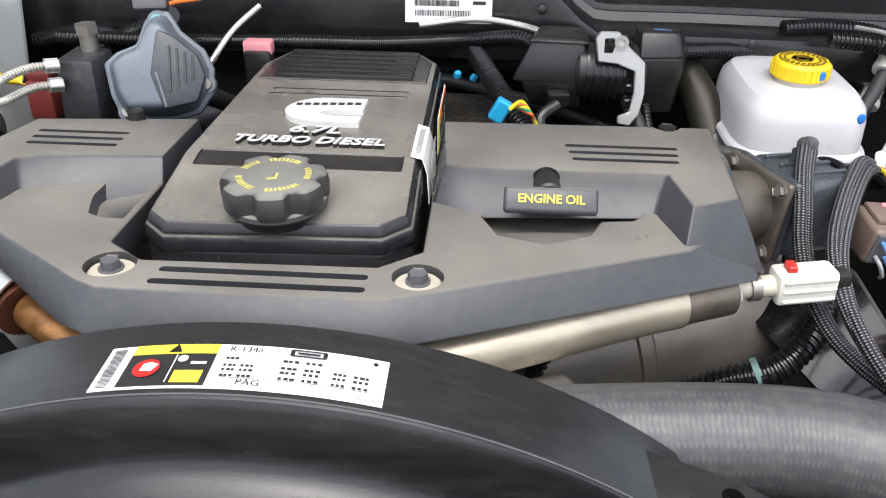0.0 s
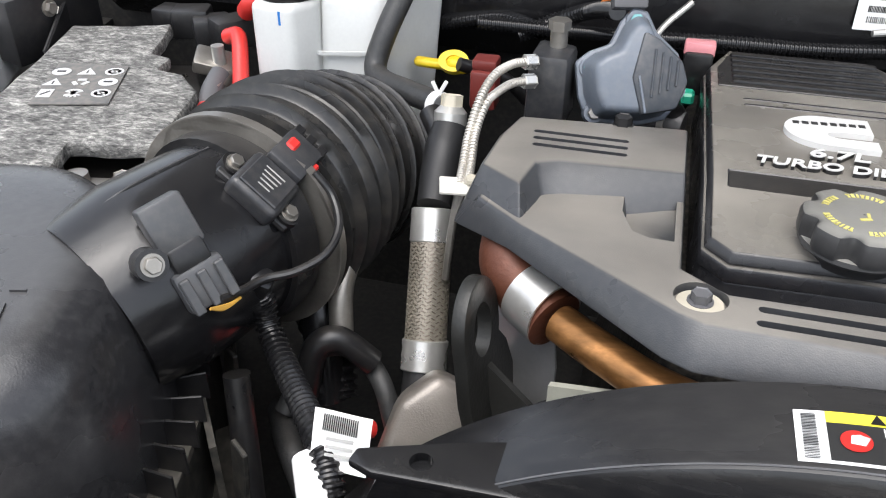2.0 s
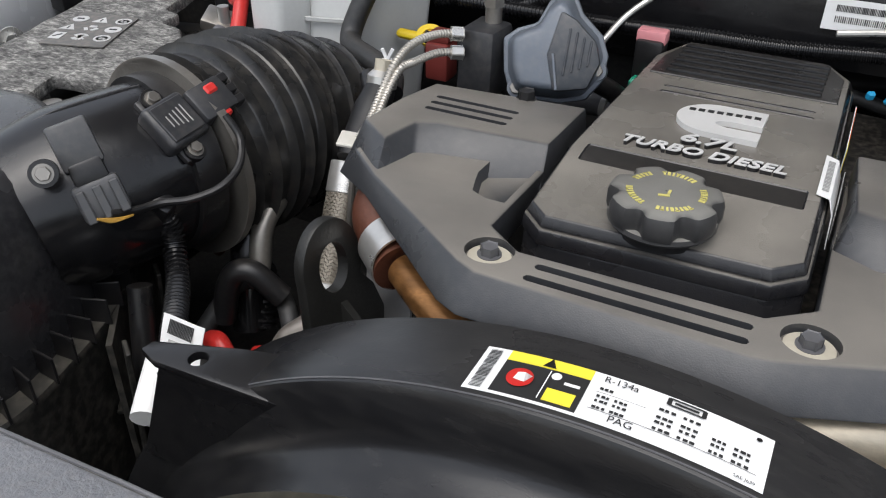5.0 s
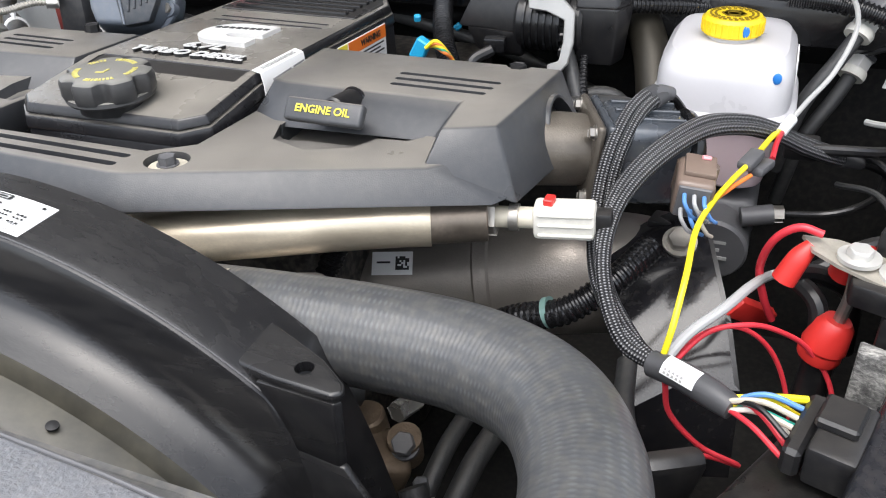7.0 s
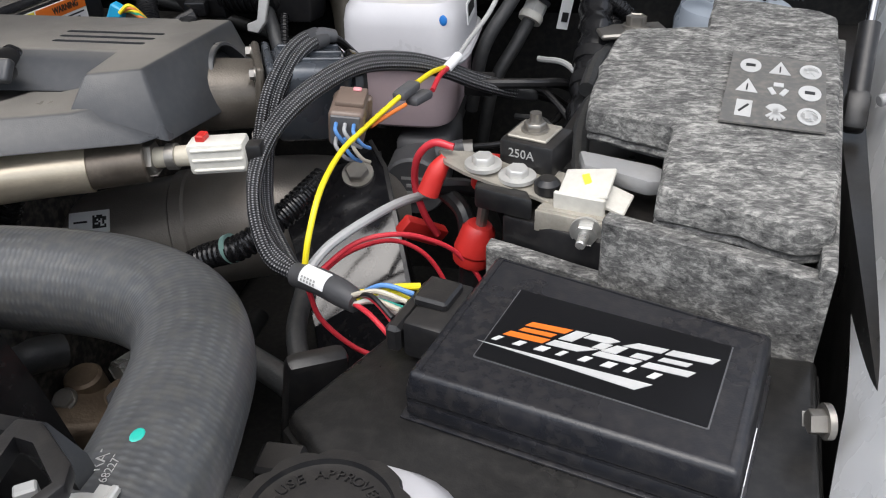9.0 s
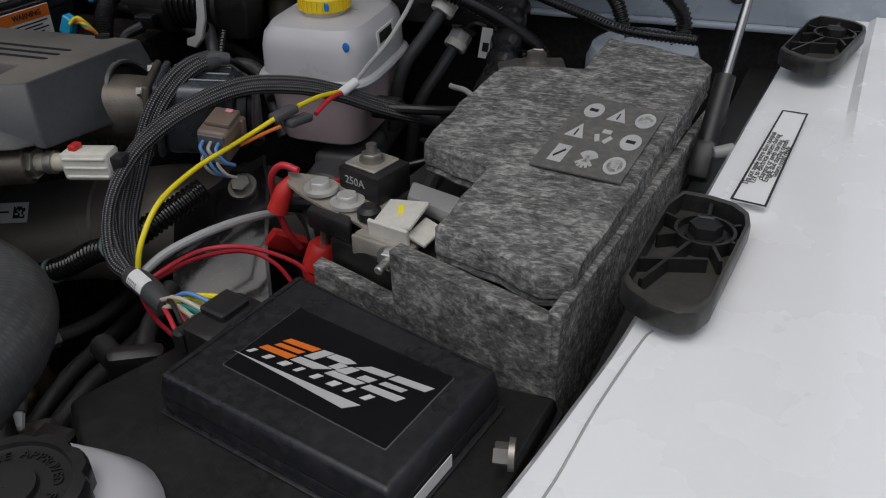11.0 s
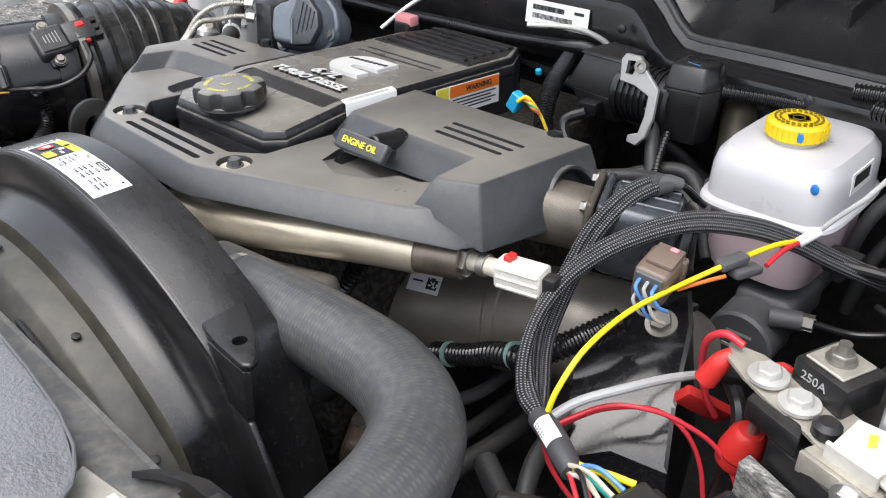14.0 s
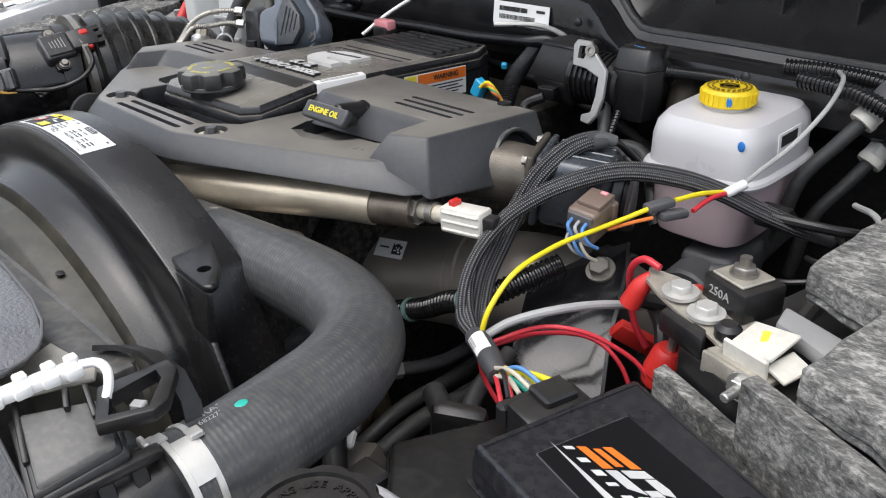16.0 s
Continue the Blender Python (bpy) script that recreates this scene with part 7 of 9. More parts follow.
def under_hose():
    """Brackets, lines and fittings seen in the gap under the radiator hose."""
    p = thing("pump_bracket", (0.12, 0.54, 0.86), "brown cast bracket with bolts under the hose", "bracket")
    RUSTY = mat("brownish_casting", (0.17, 0.125, 0.085), 0.5, metal=0.4, var=0.4, bump=0.5, coarse=40)
    body = merged(block(0.075, 0.060, 0.05, Matrix.Translation((0.115, 0.548, 0.905)) @ Euler((0.2, 0.3, 0.6)).to_matrix().to_4x4(), 0.010, 3), rod((0.10, 0.58, 0.90), (0.10, 0.575, 0.945), 0.024, 20, 0.02, 0.003), rod((0.145, 0.575, 0.90), (0.148, 0.565, 0.935), 0.018, 18))
    part("casting", body, RUSTY, p)
    bolt("bolt", (0.098, 0.543, 0.938), (0.10, 0.45, 1.1), 0.011, 0.006, p, STEEL, 0.013)
    bolt("bolt", (0.150, 0.562, 0.925), (0.16, 0.46, 1.1), 0.013, 0.016, p, GREYCON, 0.015)
    u = thing("union", (0.13, 0.62, 0.9), "bright steel union on a black line", "fitting")
    part("nut", bevelled(lathe([(0, 0), (0.012, 0), (0.012, 0.030), (0, 0.030)], 6, aim((0.123, 0.600, 0.930), (0.138, 0.645, 0.925))), 0.001, 1), CHROME, u)
    part("line", tube([(0.128, 0.625, 0.926), (0.142, 0.66, 0.92), (0.155, 0.70, 0.92), (0.165, 0.75, 0.93)], 0.009, 12), GREYCON, u)
    for pts, r in ((((0.185, 0.51, 0.90), (0.188, 0.58, 0.92), (0.195, 0.65, 0.925), (0.20, 0.72, 0.93)), 0.010), (((0.215, 0.50, 0.90), (0.222, 0.57, 0.92), (0.232, 0.64, 0.925), (0.24, 0.72, 0.93)), 0.012), (((0.20, 0.47, 0.98), (0.22, 0.45, 0.95), (0.26, 0.42, 0.90)), 0.014), (((0.27, 0.45, 0.92), (0.32, 0.42, 0.97), (0.37, 0.40, 0.98), (0.43, 0.36, 0.95)), 0.02), (((0.33, 0.50, 1.06), (0.38, 0.47, 1.06), (0.42, 0.44, 1.05)), 0.012), (((0.36, 0.58, 1.08), (0.37, 0.52, 1.07), (0.40, 0.46, 1.05)), 0.009), (((0.06, 0.52, 0.98), (0.08, 0.53, 1.0), (0.10, 0.56, 0.99)), 0.018)):
        single("rubber_hose", tube(pts, r, 12), RUBBER, "black rubber hose under the radiator hose", "hose", group="lower hoses")
    for q, mm in (((0.195, 0.50, 0.945), GREYCON), ((0.215, 0.475, 0.95), LABEL)):
        single("wiring_clip", block(0.014, 0.022, 0.012, Matrix.Translation(q) @ Euler((0.4, 0.3, 0.7)).to_matrix().to_4x4(), 0.003, 1), mm, "small plastic clip among the lower hoses", "clip", group="lower clips")
    single("plastic_cover", block(0.05, 0.02, 0.11, Matrix.Translation((0.405, 0.455, 1.06)) @ Euler((0.2, 0.1, 0.6)).to_matrix().to_4x4(), 0.008, 2), BLACK, "black plastic cover beside the fuse box", "cover")
    g = thing("thermostat_housing", (0.07, 0.46, 1.12), "cast aluminium housing behind the shroud", "housing")
    part("body", block(0.10, 0.07, 0.05, Matrix.Translation((0.075, 0.475, 1.135)) @ Matrix.Rotation(0.35, 4, "Z"), 0.012, 3), ALU, g)
    part("ring", lathe([(0.036, -0.004), (0.042, -0.004), (0.042, 0.004), (0.036, 0.004), (0.036, -0.004)], 32, aim((0.075, 0.42, 1.167), (0.2, 0.43, 1.17))), CHROME, g)
    single("wire_conduit", tube([(0.03, 0.56, 1.06), (0.065, 0.55, 1.10), (0.09, 0.56, 1.14), (0.10, 0.575, 1.18), (0.10, 0.59, 1.21)], 0.010, 12, 8, 0.001, 0.006), GLOSS, "black corrugated conduit below the pipe", "conduit")
    ca = thing("casting", (0.2, 0.48, 0.86), "pale cast bracket in the dark under the hose", "casting")
    part("body", block(0.06, 0.05, 0.06, Matrix.Translation((0.215, 0.485, 0.895)) @ Euler((0.1, -0.3, 0.3)).to_matrix().to_4x4(), 0.01, 2), ALU, ca)

    fl = thing("intake_flange", (0.04, 0.64, 0.98), "cast aluminium flange with dark bolts beside the intake elbow", "flange")
    part("plate", prism([(-0.05, 0.615), (0.075, 0.615), (0.13, 0.685), (0.03, 0.73), (-0.06, 0.70)], 0.995, 1.02, 0.008, 3), ALU, fl)
    for q in ((-0.036, 0.630, 1.02), (0.064, 0.632, 1.02), (0.115, 0.682, 1.02)):
        bolt("bolt", q, (q[0], q[1] - 0.1, 2), 0.009, 0.010, fl, DARK, 0.013)
    hs = thing("filter_housing", (-0.12, 0.62, 0.98), "dull cast housing below the crossover pipe", "housing")
    part("body", merged(block(0.12, 0.09, 0.10, Matrix.Translation((-0.12, 0.615, 1.01)) @ Matrix.Rotation(0.3, 4, "Z"), 0.014, 3), rod((-0.06, 0.58, 0.98), (-0.06, 0.575, 1.06), 0.030, 24, 0.028, 0.004)), ALU, hs)
    part("pipe", tube([(-0.06, 0.575, 1.05), (-0.02, 0.55, 1.08), (0.03, 0.53, 1.085)], 0.018, 16), GREYCON, hs)
    lu = thing("pump_lug", (0.05, 0.45, 0.9), "grey cast lug with drilled holes in the dark bay", "casting")
    lug = cut(prism([(-0.03, -0.04), (0.035, -0.04), (0.035, 0.03), (0.0, 0.045), (-0.03, 0.02)], -0.014, 0.014, 0.008, 2), *[lathe([(0, -0.05), (0.006, -0.05), (0.006, 0.05), (0, 0.05)], 14, Matrix.Translation((0.012, -0.018 + 0.03 * k, 0))) for k in range(2)])
    part("body", moved(lug, Matrix.Translation((0.055, 0.455, 0.915)) @ Euler((0.5, 0.3, 0.4)).to_matrix().to_4x4()), ALU, lu)
    part("hub", rod((0.03, 0.44, 0.90), (0.02, 0.40, 0.93), 0.026, 24, 0.022, 0.004), DARK, lu)


under_hose()
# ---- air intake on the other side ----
# The lid's pale crown is sky reflection put into its colour.
LID = mat("satin_black_lid", (0.024, 0.024, 0.026), 0.27, dust_sheen=0.22, dust_sheen_color=(0.20, 0.198, 0.192), var=0.25, fine=900, bump=0.12, dust=0.09)
BELLOWS = mat("dusty_ribbed_rubber", (0.017, 0.017, 0.017), 0.30, dust=0.10, fine=500, coarse=10)


DUSTY = mat("dusty_black_plastic", (0.018, 0.018, 0.017), 0.5, dust=0.4, dust_sheen_color=(0.20, 0.18, 0.15), coarse=12, dust_sheen=0.2)


def airbox():
    t = thing("air_filter_box", (-0.73, 0.3, 1.0), "large smooth black plastic air filter box", "air box")
    ctrl = [(-0.842, 0.282), (-0.888, 0.372), (-0.914, 0.462), (-0.905, 0.522), (-0.865, 0.562), (-0.79, 0.580), (-0.725, 0.560), (-0.672, 0.52), (-0.635, 0.46), (-0.612, 0.39), (-0.602, 0.32), (-0.632, 0.262), (-0.70, 0.238), (-0.785, 0.245)]
    loop = smooth_path([(x, y, 0) for x, y in ctrl + ctrl[:1]], 6)[:-1]
    c = Vector((-0.765, 0.42, 0))
    reach = sorted((math.atan2(p.y - c.y, p.x - c.x), (p - c).length) for p in loop)

    def crown(q):
        """Height of the domed lid over a point of the plan."""
        a, r = math.atan2(q.y - c.y, q.x - c.x), math.hypot(q.x - c.x, q.y - c.y)
        k = min(reach, key=lambda e: abs(e[0] - a))[1]
        f = r / k
        return 1.2575 - 0.006 * f ** 2 - 0.010 * f ** 5 - 0.072 * f ** 13 + 0.010 * (q.y - c.y)
    rings = [[tuple(c + (p - c) * f + Vector((0, 0, z))) for p in loop] for f, z in ((1.0, 1.0), (1.015, 1.11), (1.01, 1.145))]
    for f in (1.0, 0.985, 0.96, 0.93, 0.89, 0.84, 0.77, 0.68, 0.56, 0.42, 0.25, 0.01):
        rings.append([tuple(q + Vector((0, 0, 1.2575 - 0.006 * f ** 2 - 0.010 * f ** 5 - 0.072 * f ** 13 + 0.010 * (q.y - c.y)))) for q in (c + (p - c) * f for p in loop)])
    part("lid", closed(rings), LID, t)
    part("base", closed([[tuple(c + (p - c) * f + Vector((0, 0, z))) for p in loop] for f, z in ((1.14, 0.9), (1.15, 1.075), (1.16, 1.082), (1.15, 1.086), (1.01, 1.086))]), DUSTY, t)
    for k in range(0, len(loop), 2):
        p = loop[k]
        d = (p - c).normalized()
        part("tooth", block(0.034, 0.0025, 0.030, Matrix.Translation(c + (p - c) * 1.075 + Vector((0, 0, 1.098))) @ Matrix.Rotation(math.atan2(d.y, d.x) + 0.25, 4, "Z"), 0.0008, 1), BLACK, t)
    # raised badge of plain shapes: u runs along its lines, v up the lid
    def spot(u, v):
        return Vector((-0.757 + 0.0755 * u - 0.0360 * v, 0.266 + 0.0275 * u + 0.0770 * v, 0))
    def relief(pts, h=0.0018):
        bm = prism([tuple(spot(u, v).xy) for u, v in pts], -0.004, h)
        bmesh.ops.subdivide_edges(bm, edges=[e for e in bm.edges if e.calc_length() > 0.02], cuts=3, use_grid_fill=True)
        for v in bm.verts:
            v.co.z += crown(v.co)
        return bm
    def bar(u0, u1, v0, v1, k=0.16):
        return relief([(u0 + k * v0, v0), (u1 + k * v0, v0), (u1 + k * v1, v1), (u0 + k * v1, v1)])
    part("badge_outline", merged(bar(-0.02, 0.98, 0.965, 0.985, 0), bar(-0.02, 0.98, -0.01, 0.012, 0), bar(0.962, 0.985, 0.0, 0.99, 0), bar(1.03, 1.055, -0.01, 1.0, 0), bar(1.03, 1.40, -0.02, 0.003, 0), bar(1.38, 1.405, -0.02, 0.70, 0.04), bar(1.42, 1.56, 0.86, 0.88, 0)), LID, t)
    for u0, u1 in ((0.0, 0.24), (0.30, 0.55), (0.60, 0.92)):
        part("badge_mark", merged(bar(u0, u0 + 0.07, 0.79, 0.94, 0.1), bar(u1 - 0.08, u1 - 0.01, 0.79, 0.94, 0.1), bar(u0 + 0.05, u1 - 0.05, 0.89, 0.94, 0.1), bar(u0 + 0.05, u1 - 0.05, 0.83, 0.86, 0.1)), LID, t)
    for k in range(6):
        u0 = -0.03 + 0.153 * k
        part("badge_mark", merged(bar(u0, u0 + 0.035, 0.48, 0.68), bar(u0 + 0.09, u0 + 0.125, 0.48, 0.68), bar(u0 + 0.03, u0 + 0.10, 0.63, 0.68), bar(u0 + 0.03, u0 + 0.10, 0.48 + 0.07 * (k % 2), 0.53 + 0.07 * (k % 2))), LID, t)
    part("badge_mark", merged(*[bar(0.0 - 0.012 * k, 0.26 - 0.03 * k, 0.38 - 0.055 * k, 0.405 - 0.055 * k) for k in range(5)]), LID, t)
    for u0 in (0.33, 0.53, 0.75):
        part("badge_mark", merged(bar(u0, u0 + 0.06, 0.13, 0.42, 0.3), bar(u0 + 0.08, u0 + 0.15, 0.32, 0.42, 0.3)), LID, t)
    tube_path = [(-0.684, 0.448, 1.180), (-0.662, 0.492, 1.188), (-0.644, 0.540, 1.191), (-0.630, 0.585, 1.19)]
    part("outlet", tube(tube_path, [0.080, 0.087, 0.086, 0.086], 48, 8), GLOSS, t)
    part("collar", lathe([(0.084, -0.015), (0.092, -0.015), (0.094, 0), (0.092, 0.015), (0.084, 0.015), (0.084, -0.015)], 48, aim((-0.632, 0.578, 1.19), (-0.615, 0.64, 1.186))), BLACK, t)
    part("seam", tube([(-0.676, 0.462, 1.2665), (-0.662, 0.492, 1.275), (-0.644, 0.54, 1.2775), (-0.631, 0.58, 1.276)], 0.0015, 6), LID, t)
    b = thing("intake_bellows", (-0.58, 0.68, 1.08), "black ribbed rubber intake bellows", "hose")
    axis = smooth_path([(-0.629, 0.592, 1.188), (-0.622, 0.645, 1.187), (-0.616, 0.70, 1.181), (-0.608, 0.755, 1.168), (-0.596, 0.81, 1.148)], 30)
    prof = []
    n = len(axis)
    for i in range(n):
        f = i / (n - 1)
        base = 0.092 + 0.012 * math.sin(math.pi * min(1, f * 1.3))
        ridge = max(0.0, math.cos(2 * math.pi * f * 10)) ** 12
        prof.append(base + (0.010 * ridge if f < 0.56 else 0.007 * math.sin(math.pi * (f - 0.56) / 0.44)))
    part("bellows", tube(axis, prof, 48, 1), BELLOWS, b)
    for f in (0.62, 0.78, 0.94):
        i = int(f * (n - 1))
        part("ridge", lathe([(prof[i] + 0.001, -0.003), (prof[i] + 0.006, -0.001), (prof[i] + 0.006, 0.001), (prof[i] + 0.001, 0.003), (prof[i] + 0.001, -0.003)], 48, aim(tuple(axis[i]), tuple(axis[i + 2]))), BELLOWS, b)
    part("clamp", lathe([(0.107, -0.005), (0.1085, -0.005), (0.1085, 0.005), (0.107, 0.005), (0.107, -0.005)], 48, aim(tuple(axis[1]), tuple(axis[3]))), STEEL, b, "steel worm clamp")
    part("clamp_screw", block(0.02, 0.012, 0.012, Matrix.Translation((-0.57, 0.638, 1.108)) @ Euler((0.4, 0.2, 0.6)).to_matrix().to_4x4(), 0.003, 1), CHROME, b, "bright clamp screw")


airbox()


OCHRE = mat("ochre_wire", (0.48, 0.27, 0.05), 0.4, bump=0)
SENSORMID = mat("mid_grey_sensor_plastic", (0.060, 0.062, 0.066), 0.42, dust=0.1)
SENSORGREY = mat("dark_grey_sensor_plastic", (0.028, 0.029, 0.032), 0.38, dust=0.10, fine=800)


def sensors():
    t = thing("air_mass_sensor", (-0.565, 0.53, 1.25), "black square air sensor with two bolts", "sensor")
    n = Vector((0.66, -0.12, 0.74)).normalized()
    xa = Vector((0.033, 0.0, -0.050)).normalized()
    xa = (xa - n * xa.dot(n)).normalized()
    ya = n.cross(xa)
    c = Vector((-0.578, 0.549, 1.256))
    m = Matrix(((xa.x, ya.x, n.x, c.x), (xa.y, ya.y, n.y, c.y), (xa.z, ya.z, n.z, c.z), (0, 0, 0, 1))) @ Matrix.Rotation(radians(2), 4, "Z")
    part("body", merged(block(0.048, 0.048, 0.022, m @ Matrix.Translation((0, 0, 0.001)), 0.006, 3), block(0.038, 0.038, 0.003, m @ Matrix.Translation((0, 0, 0.0128)), 0.001, 1)), SENSORGREY, t)
    part("flange", merged(block(0.030, 0.075, 0.008, m @ Matrix.Rotation(math.pi / 2, 4, "Z") @ Matrix.Translation((0, 0, -0.006)), 0.004, 2)), BLACK, t)
    for k in (-1, 1):
        p = c + xa * 0.030 * k - n * 0.002
        part("ear", rod(tuple(p - n * 0.02), tuple(p + n * 0.003), 0.011, 18), BLACK, t)
        bolt("bolt", tuple(p + n * 0.003), tuple(p + n), 0.0062, 0.006, t, STEEL, 0.008)
    part("plug", block(0.036, 0.044, 0.022, Matrix.Translation(c + ya * 0.042 + n * 0.008) @ m.to_3x3().to_4x4(), 0.004, 2), SENSORGREY, t, "black plug")
    part("plug_latch", merged(*[block(0.009, 0.012, 0.020, Matrix.Translation(c + ya * 0.066 + n * 0.008 + xa * (0.013 * k - 0.013)) @ m.to_3x3().to_4x4(), 0.001, 1) for k in range(3)]), BLACK, t)
    part("red_lock", merged(block(0.010, 0.014, 0.006, Matrix.Translation(c + ya * 0.046 + n * 0.018 - xa * 0.008) @ m.to_3x3().to_4x4(), 0.002, 1), block(0.010, 0.012, 0.010, Matrix.Translation(c + ya * 0.046 + n * 0.012 + xa * 0.017) @ m.to_3x3().to_4x4(), 0.002, 1)), RED, t, "red plug locks")
    part("print", merged(*[block(0.02 - 0.002 * k, 0.0012, 0.0004, m @ Matrix.Translation((0, 0.010 - 0.005 * k, 0.0146))) for k in range(5)]), GREYMARK, t)
    s = thing("temperature_sensor", (-0.59, 0.44, 1.24), "grey plastic sensor with a plug and one bolt", "sensor")
    n2 = Vector((0.5, -0.5, 0.7)).normalized()
    ax = Vector((0.023, -0.004, -0.046)).normalized()
    yb = n2.cross(ax).normalized()
    n2 = ax.cross(yb)
    def at(k, o=0.0, h=0.0):
        p = Vector((-0.615, 0.466, 1.268)) + ax * k + yb * o + n2 * h
        return Matrix(((yb.x, n2.x, ax.x, p.x), (yb.y, n2.y, ax.y, p.y), (yb.z, n2.z, ax.z, p.z), (0, 0, 0, 1)))
    part("body", block(0.036, 0.020, 0.042, at(0.004), 0.003, 2), SENSORMID, s)
    part("neck", block(0.030, 0.022, 0.022, at(0.030), 0.003, 2), BLACK, s)
    part("plug", block(0.042, 0.026, 0.034, at(0.055), 0.004, 2), SENSORMID, s, "grey plug")
    part("plug_ribs", merged(*[block(0.008, 0.006, 0.030, at(0.058, o, 0.014), 0.001, 1) for o in (-0.015, 0, 0.015)]), SENSORMID, s)
    p = Vector((-0.598, 0.418, 1.262))
    part("ear", rod(tuple(p - n2 * 0.02), tuple(p), 0.012, 16), BLACK, s)
    bolt("bolt", tuple(p), tuple(p + n2), 0.0066, 0.006, s, STEEL, 0.0085)
    h = thing("sensor_harness", (-0.56, 0.5, 1.1), "taped black sensor harness with a corrugated sleeve", "harness")
    part("sensor_wire", tube([(-0.546, 0.585, 1.258), (-0.53, 0.583, 1.238), (-0.517, 0.562, 1.222), (-0.518, 0.535, 1.212), (-0.535, 0.512, 1.206), (-0.557, 0.497, 1.204), (-0.566, 0.474, 1.206), (-0.572, 0.452, 1.212)], 0.0038, 10), BLACK, h)
    part("yellow_wires", merged(*[tube([(-0.570, 0.436, 1.216), (-0.566, 0.448 + 0.003 * k, 1.208), (-0.563, 0.468, 1.205)], 0.0012, 6) for k in range(3)]), OCHRE, h, "ochre wires")
    part("knot", merged(block(0.026, 0.022, 0.03, Matrix.Translation((-0.572, 0.508, 1.19)) @ Euler((0.4, 0.5, 0.3)).to_matrix().to_4x4(), 0.006, 2)), BLACK, h)
    part("conduit", tube([(-0.572, 0.508, 1.19), (-0.572, 0.515, 1.165), (-0.565, 0.508, 1.142), (-0.545, 0.487, 1.13), (-0.515, 0.452, 1.13), (-0.485, 0.415, 1.135), (-0.462, 0.385, 1.128), (-0.45, 0.36, 1.10)], 0.0105, 14, 10, 0.0012, 0.006), GLOSS, h)
    part("white_wrap", tube([(-0.482, 0.395, 1.125), (-0.468, 0.37, 1.12), (-0.455, 0.345, 1.112)], 0.0125, 14), LABEL, h, "white wrapped tag")
    l = thing("paper_tag", (-0.46, 0.4, 1.15), "white paper tag with a barcode on the harness", "tag")
    tm = Matrix.Translation((-0.455, 0.395, 1.150)) @ Euler((radians(58), radians(4), radians(6))).to_matrix().to_4x4()
    rows = [[tm @ Vector((x, y, 0.004 * math.sin(60 * x) + 0.003 * math.sin(70 * y))) for y in np.linspace(-0.022, 0.022, 7)] for x in np.linspace(-0.022, 0.022, 9)]
    part("sheet", thick(strip(rows), 0.0006), LABEL, l)
    part("bars", merged(*[block(0.0009, 0.012, 0.0006, tm @ Matrix.Translation((-0.014 + 0.0016 * k, 0.013, 0.004 * math.sin(60 * (-0.014 + 0.0016 * k)) + 0.0034))) for k in range(17)]), INK, l)
    part("print", merged(*[block(0.02, 0.0022, 0.0006, tm @ Matrix.Translation((0.0, 0.002 - 0.006 * k, 0.0032 - 0.0008 * k))) for k in range(3)]), GREYMARK, l)


sensors()


# ---- pipes between the bellows and the engine ----
def mesh_band(p, q, r, rows=16, cols=22):
    """A woven band of small links round a straight pipe."""
    d = Vector(q) - Vector(p)
    m = aim(p, q)
    bms = []
    for i in range(rows):
        for j in range(cols):
            a = 2 * math.pi * (j + 0.5 * (i % 2)) / cols
            bms.append(block(r * 0.24, 0.0016, d.length / rows * 0.72, m @ Matrix.Translation((0, 0, d.length * (i + 0.5) / rows)) @ Matrix.Rotation(a, 4, "Z") @ Matrix.Translation((0, r, 0)) @ Matrix.Rotation(0.5 * (1 if j % 2 else -1), 4, "Y")))
    return merged(*bms)


BRAIDSTEEL = mat("brownish_steel_braid", (0.30, 0.27, 0.22), 0.45, metal=0.5, var=0.3)
STEELBRAID = mat("ribbed_steel_line", (0.55, 0.52, 0.47), 0.42, metal=0.7, fine=300, var=0.2)


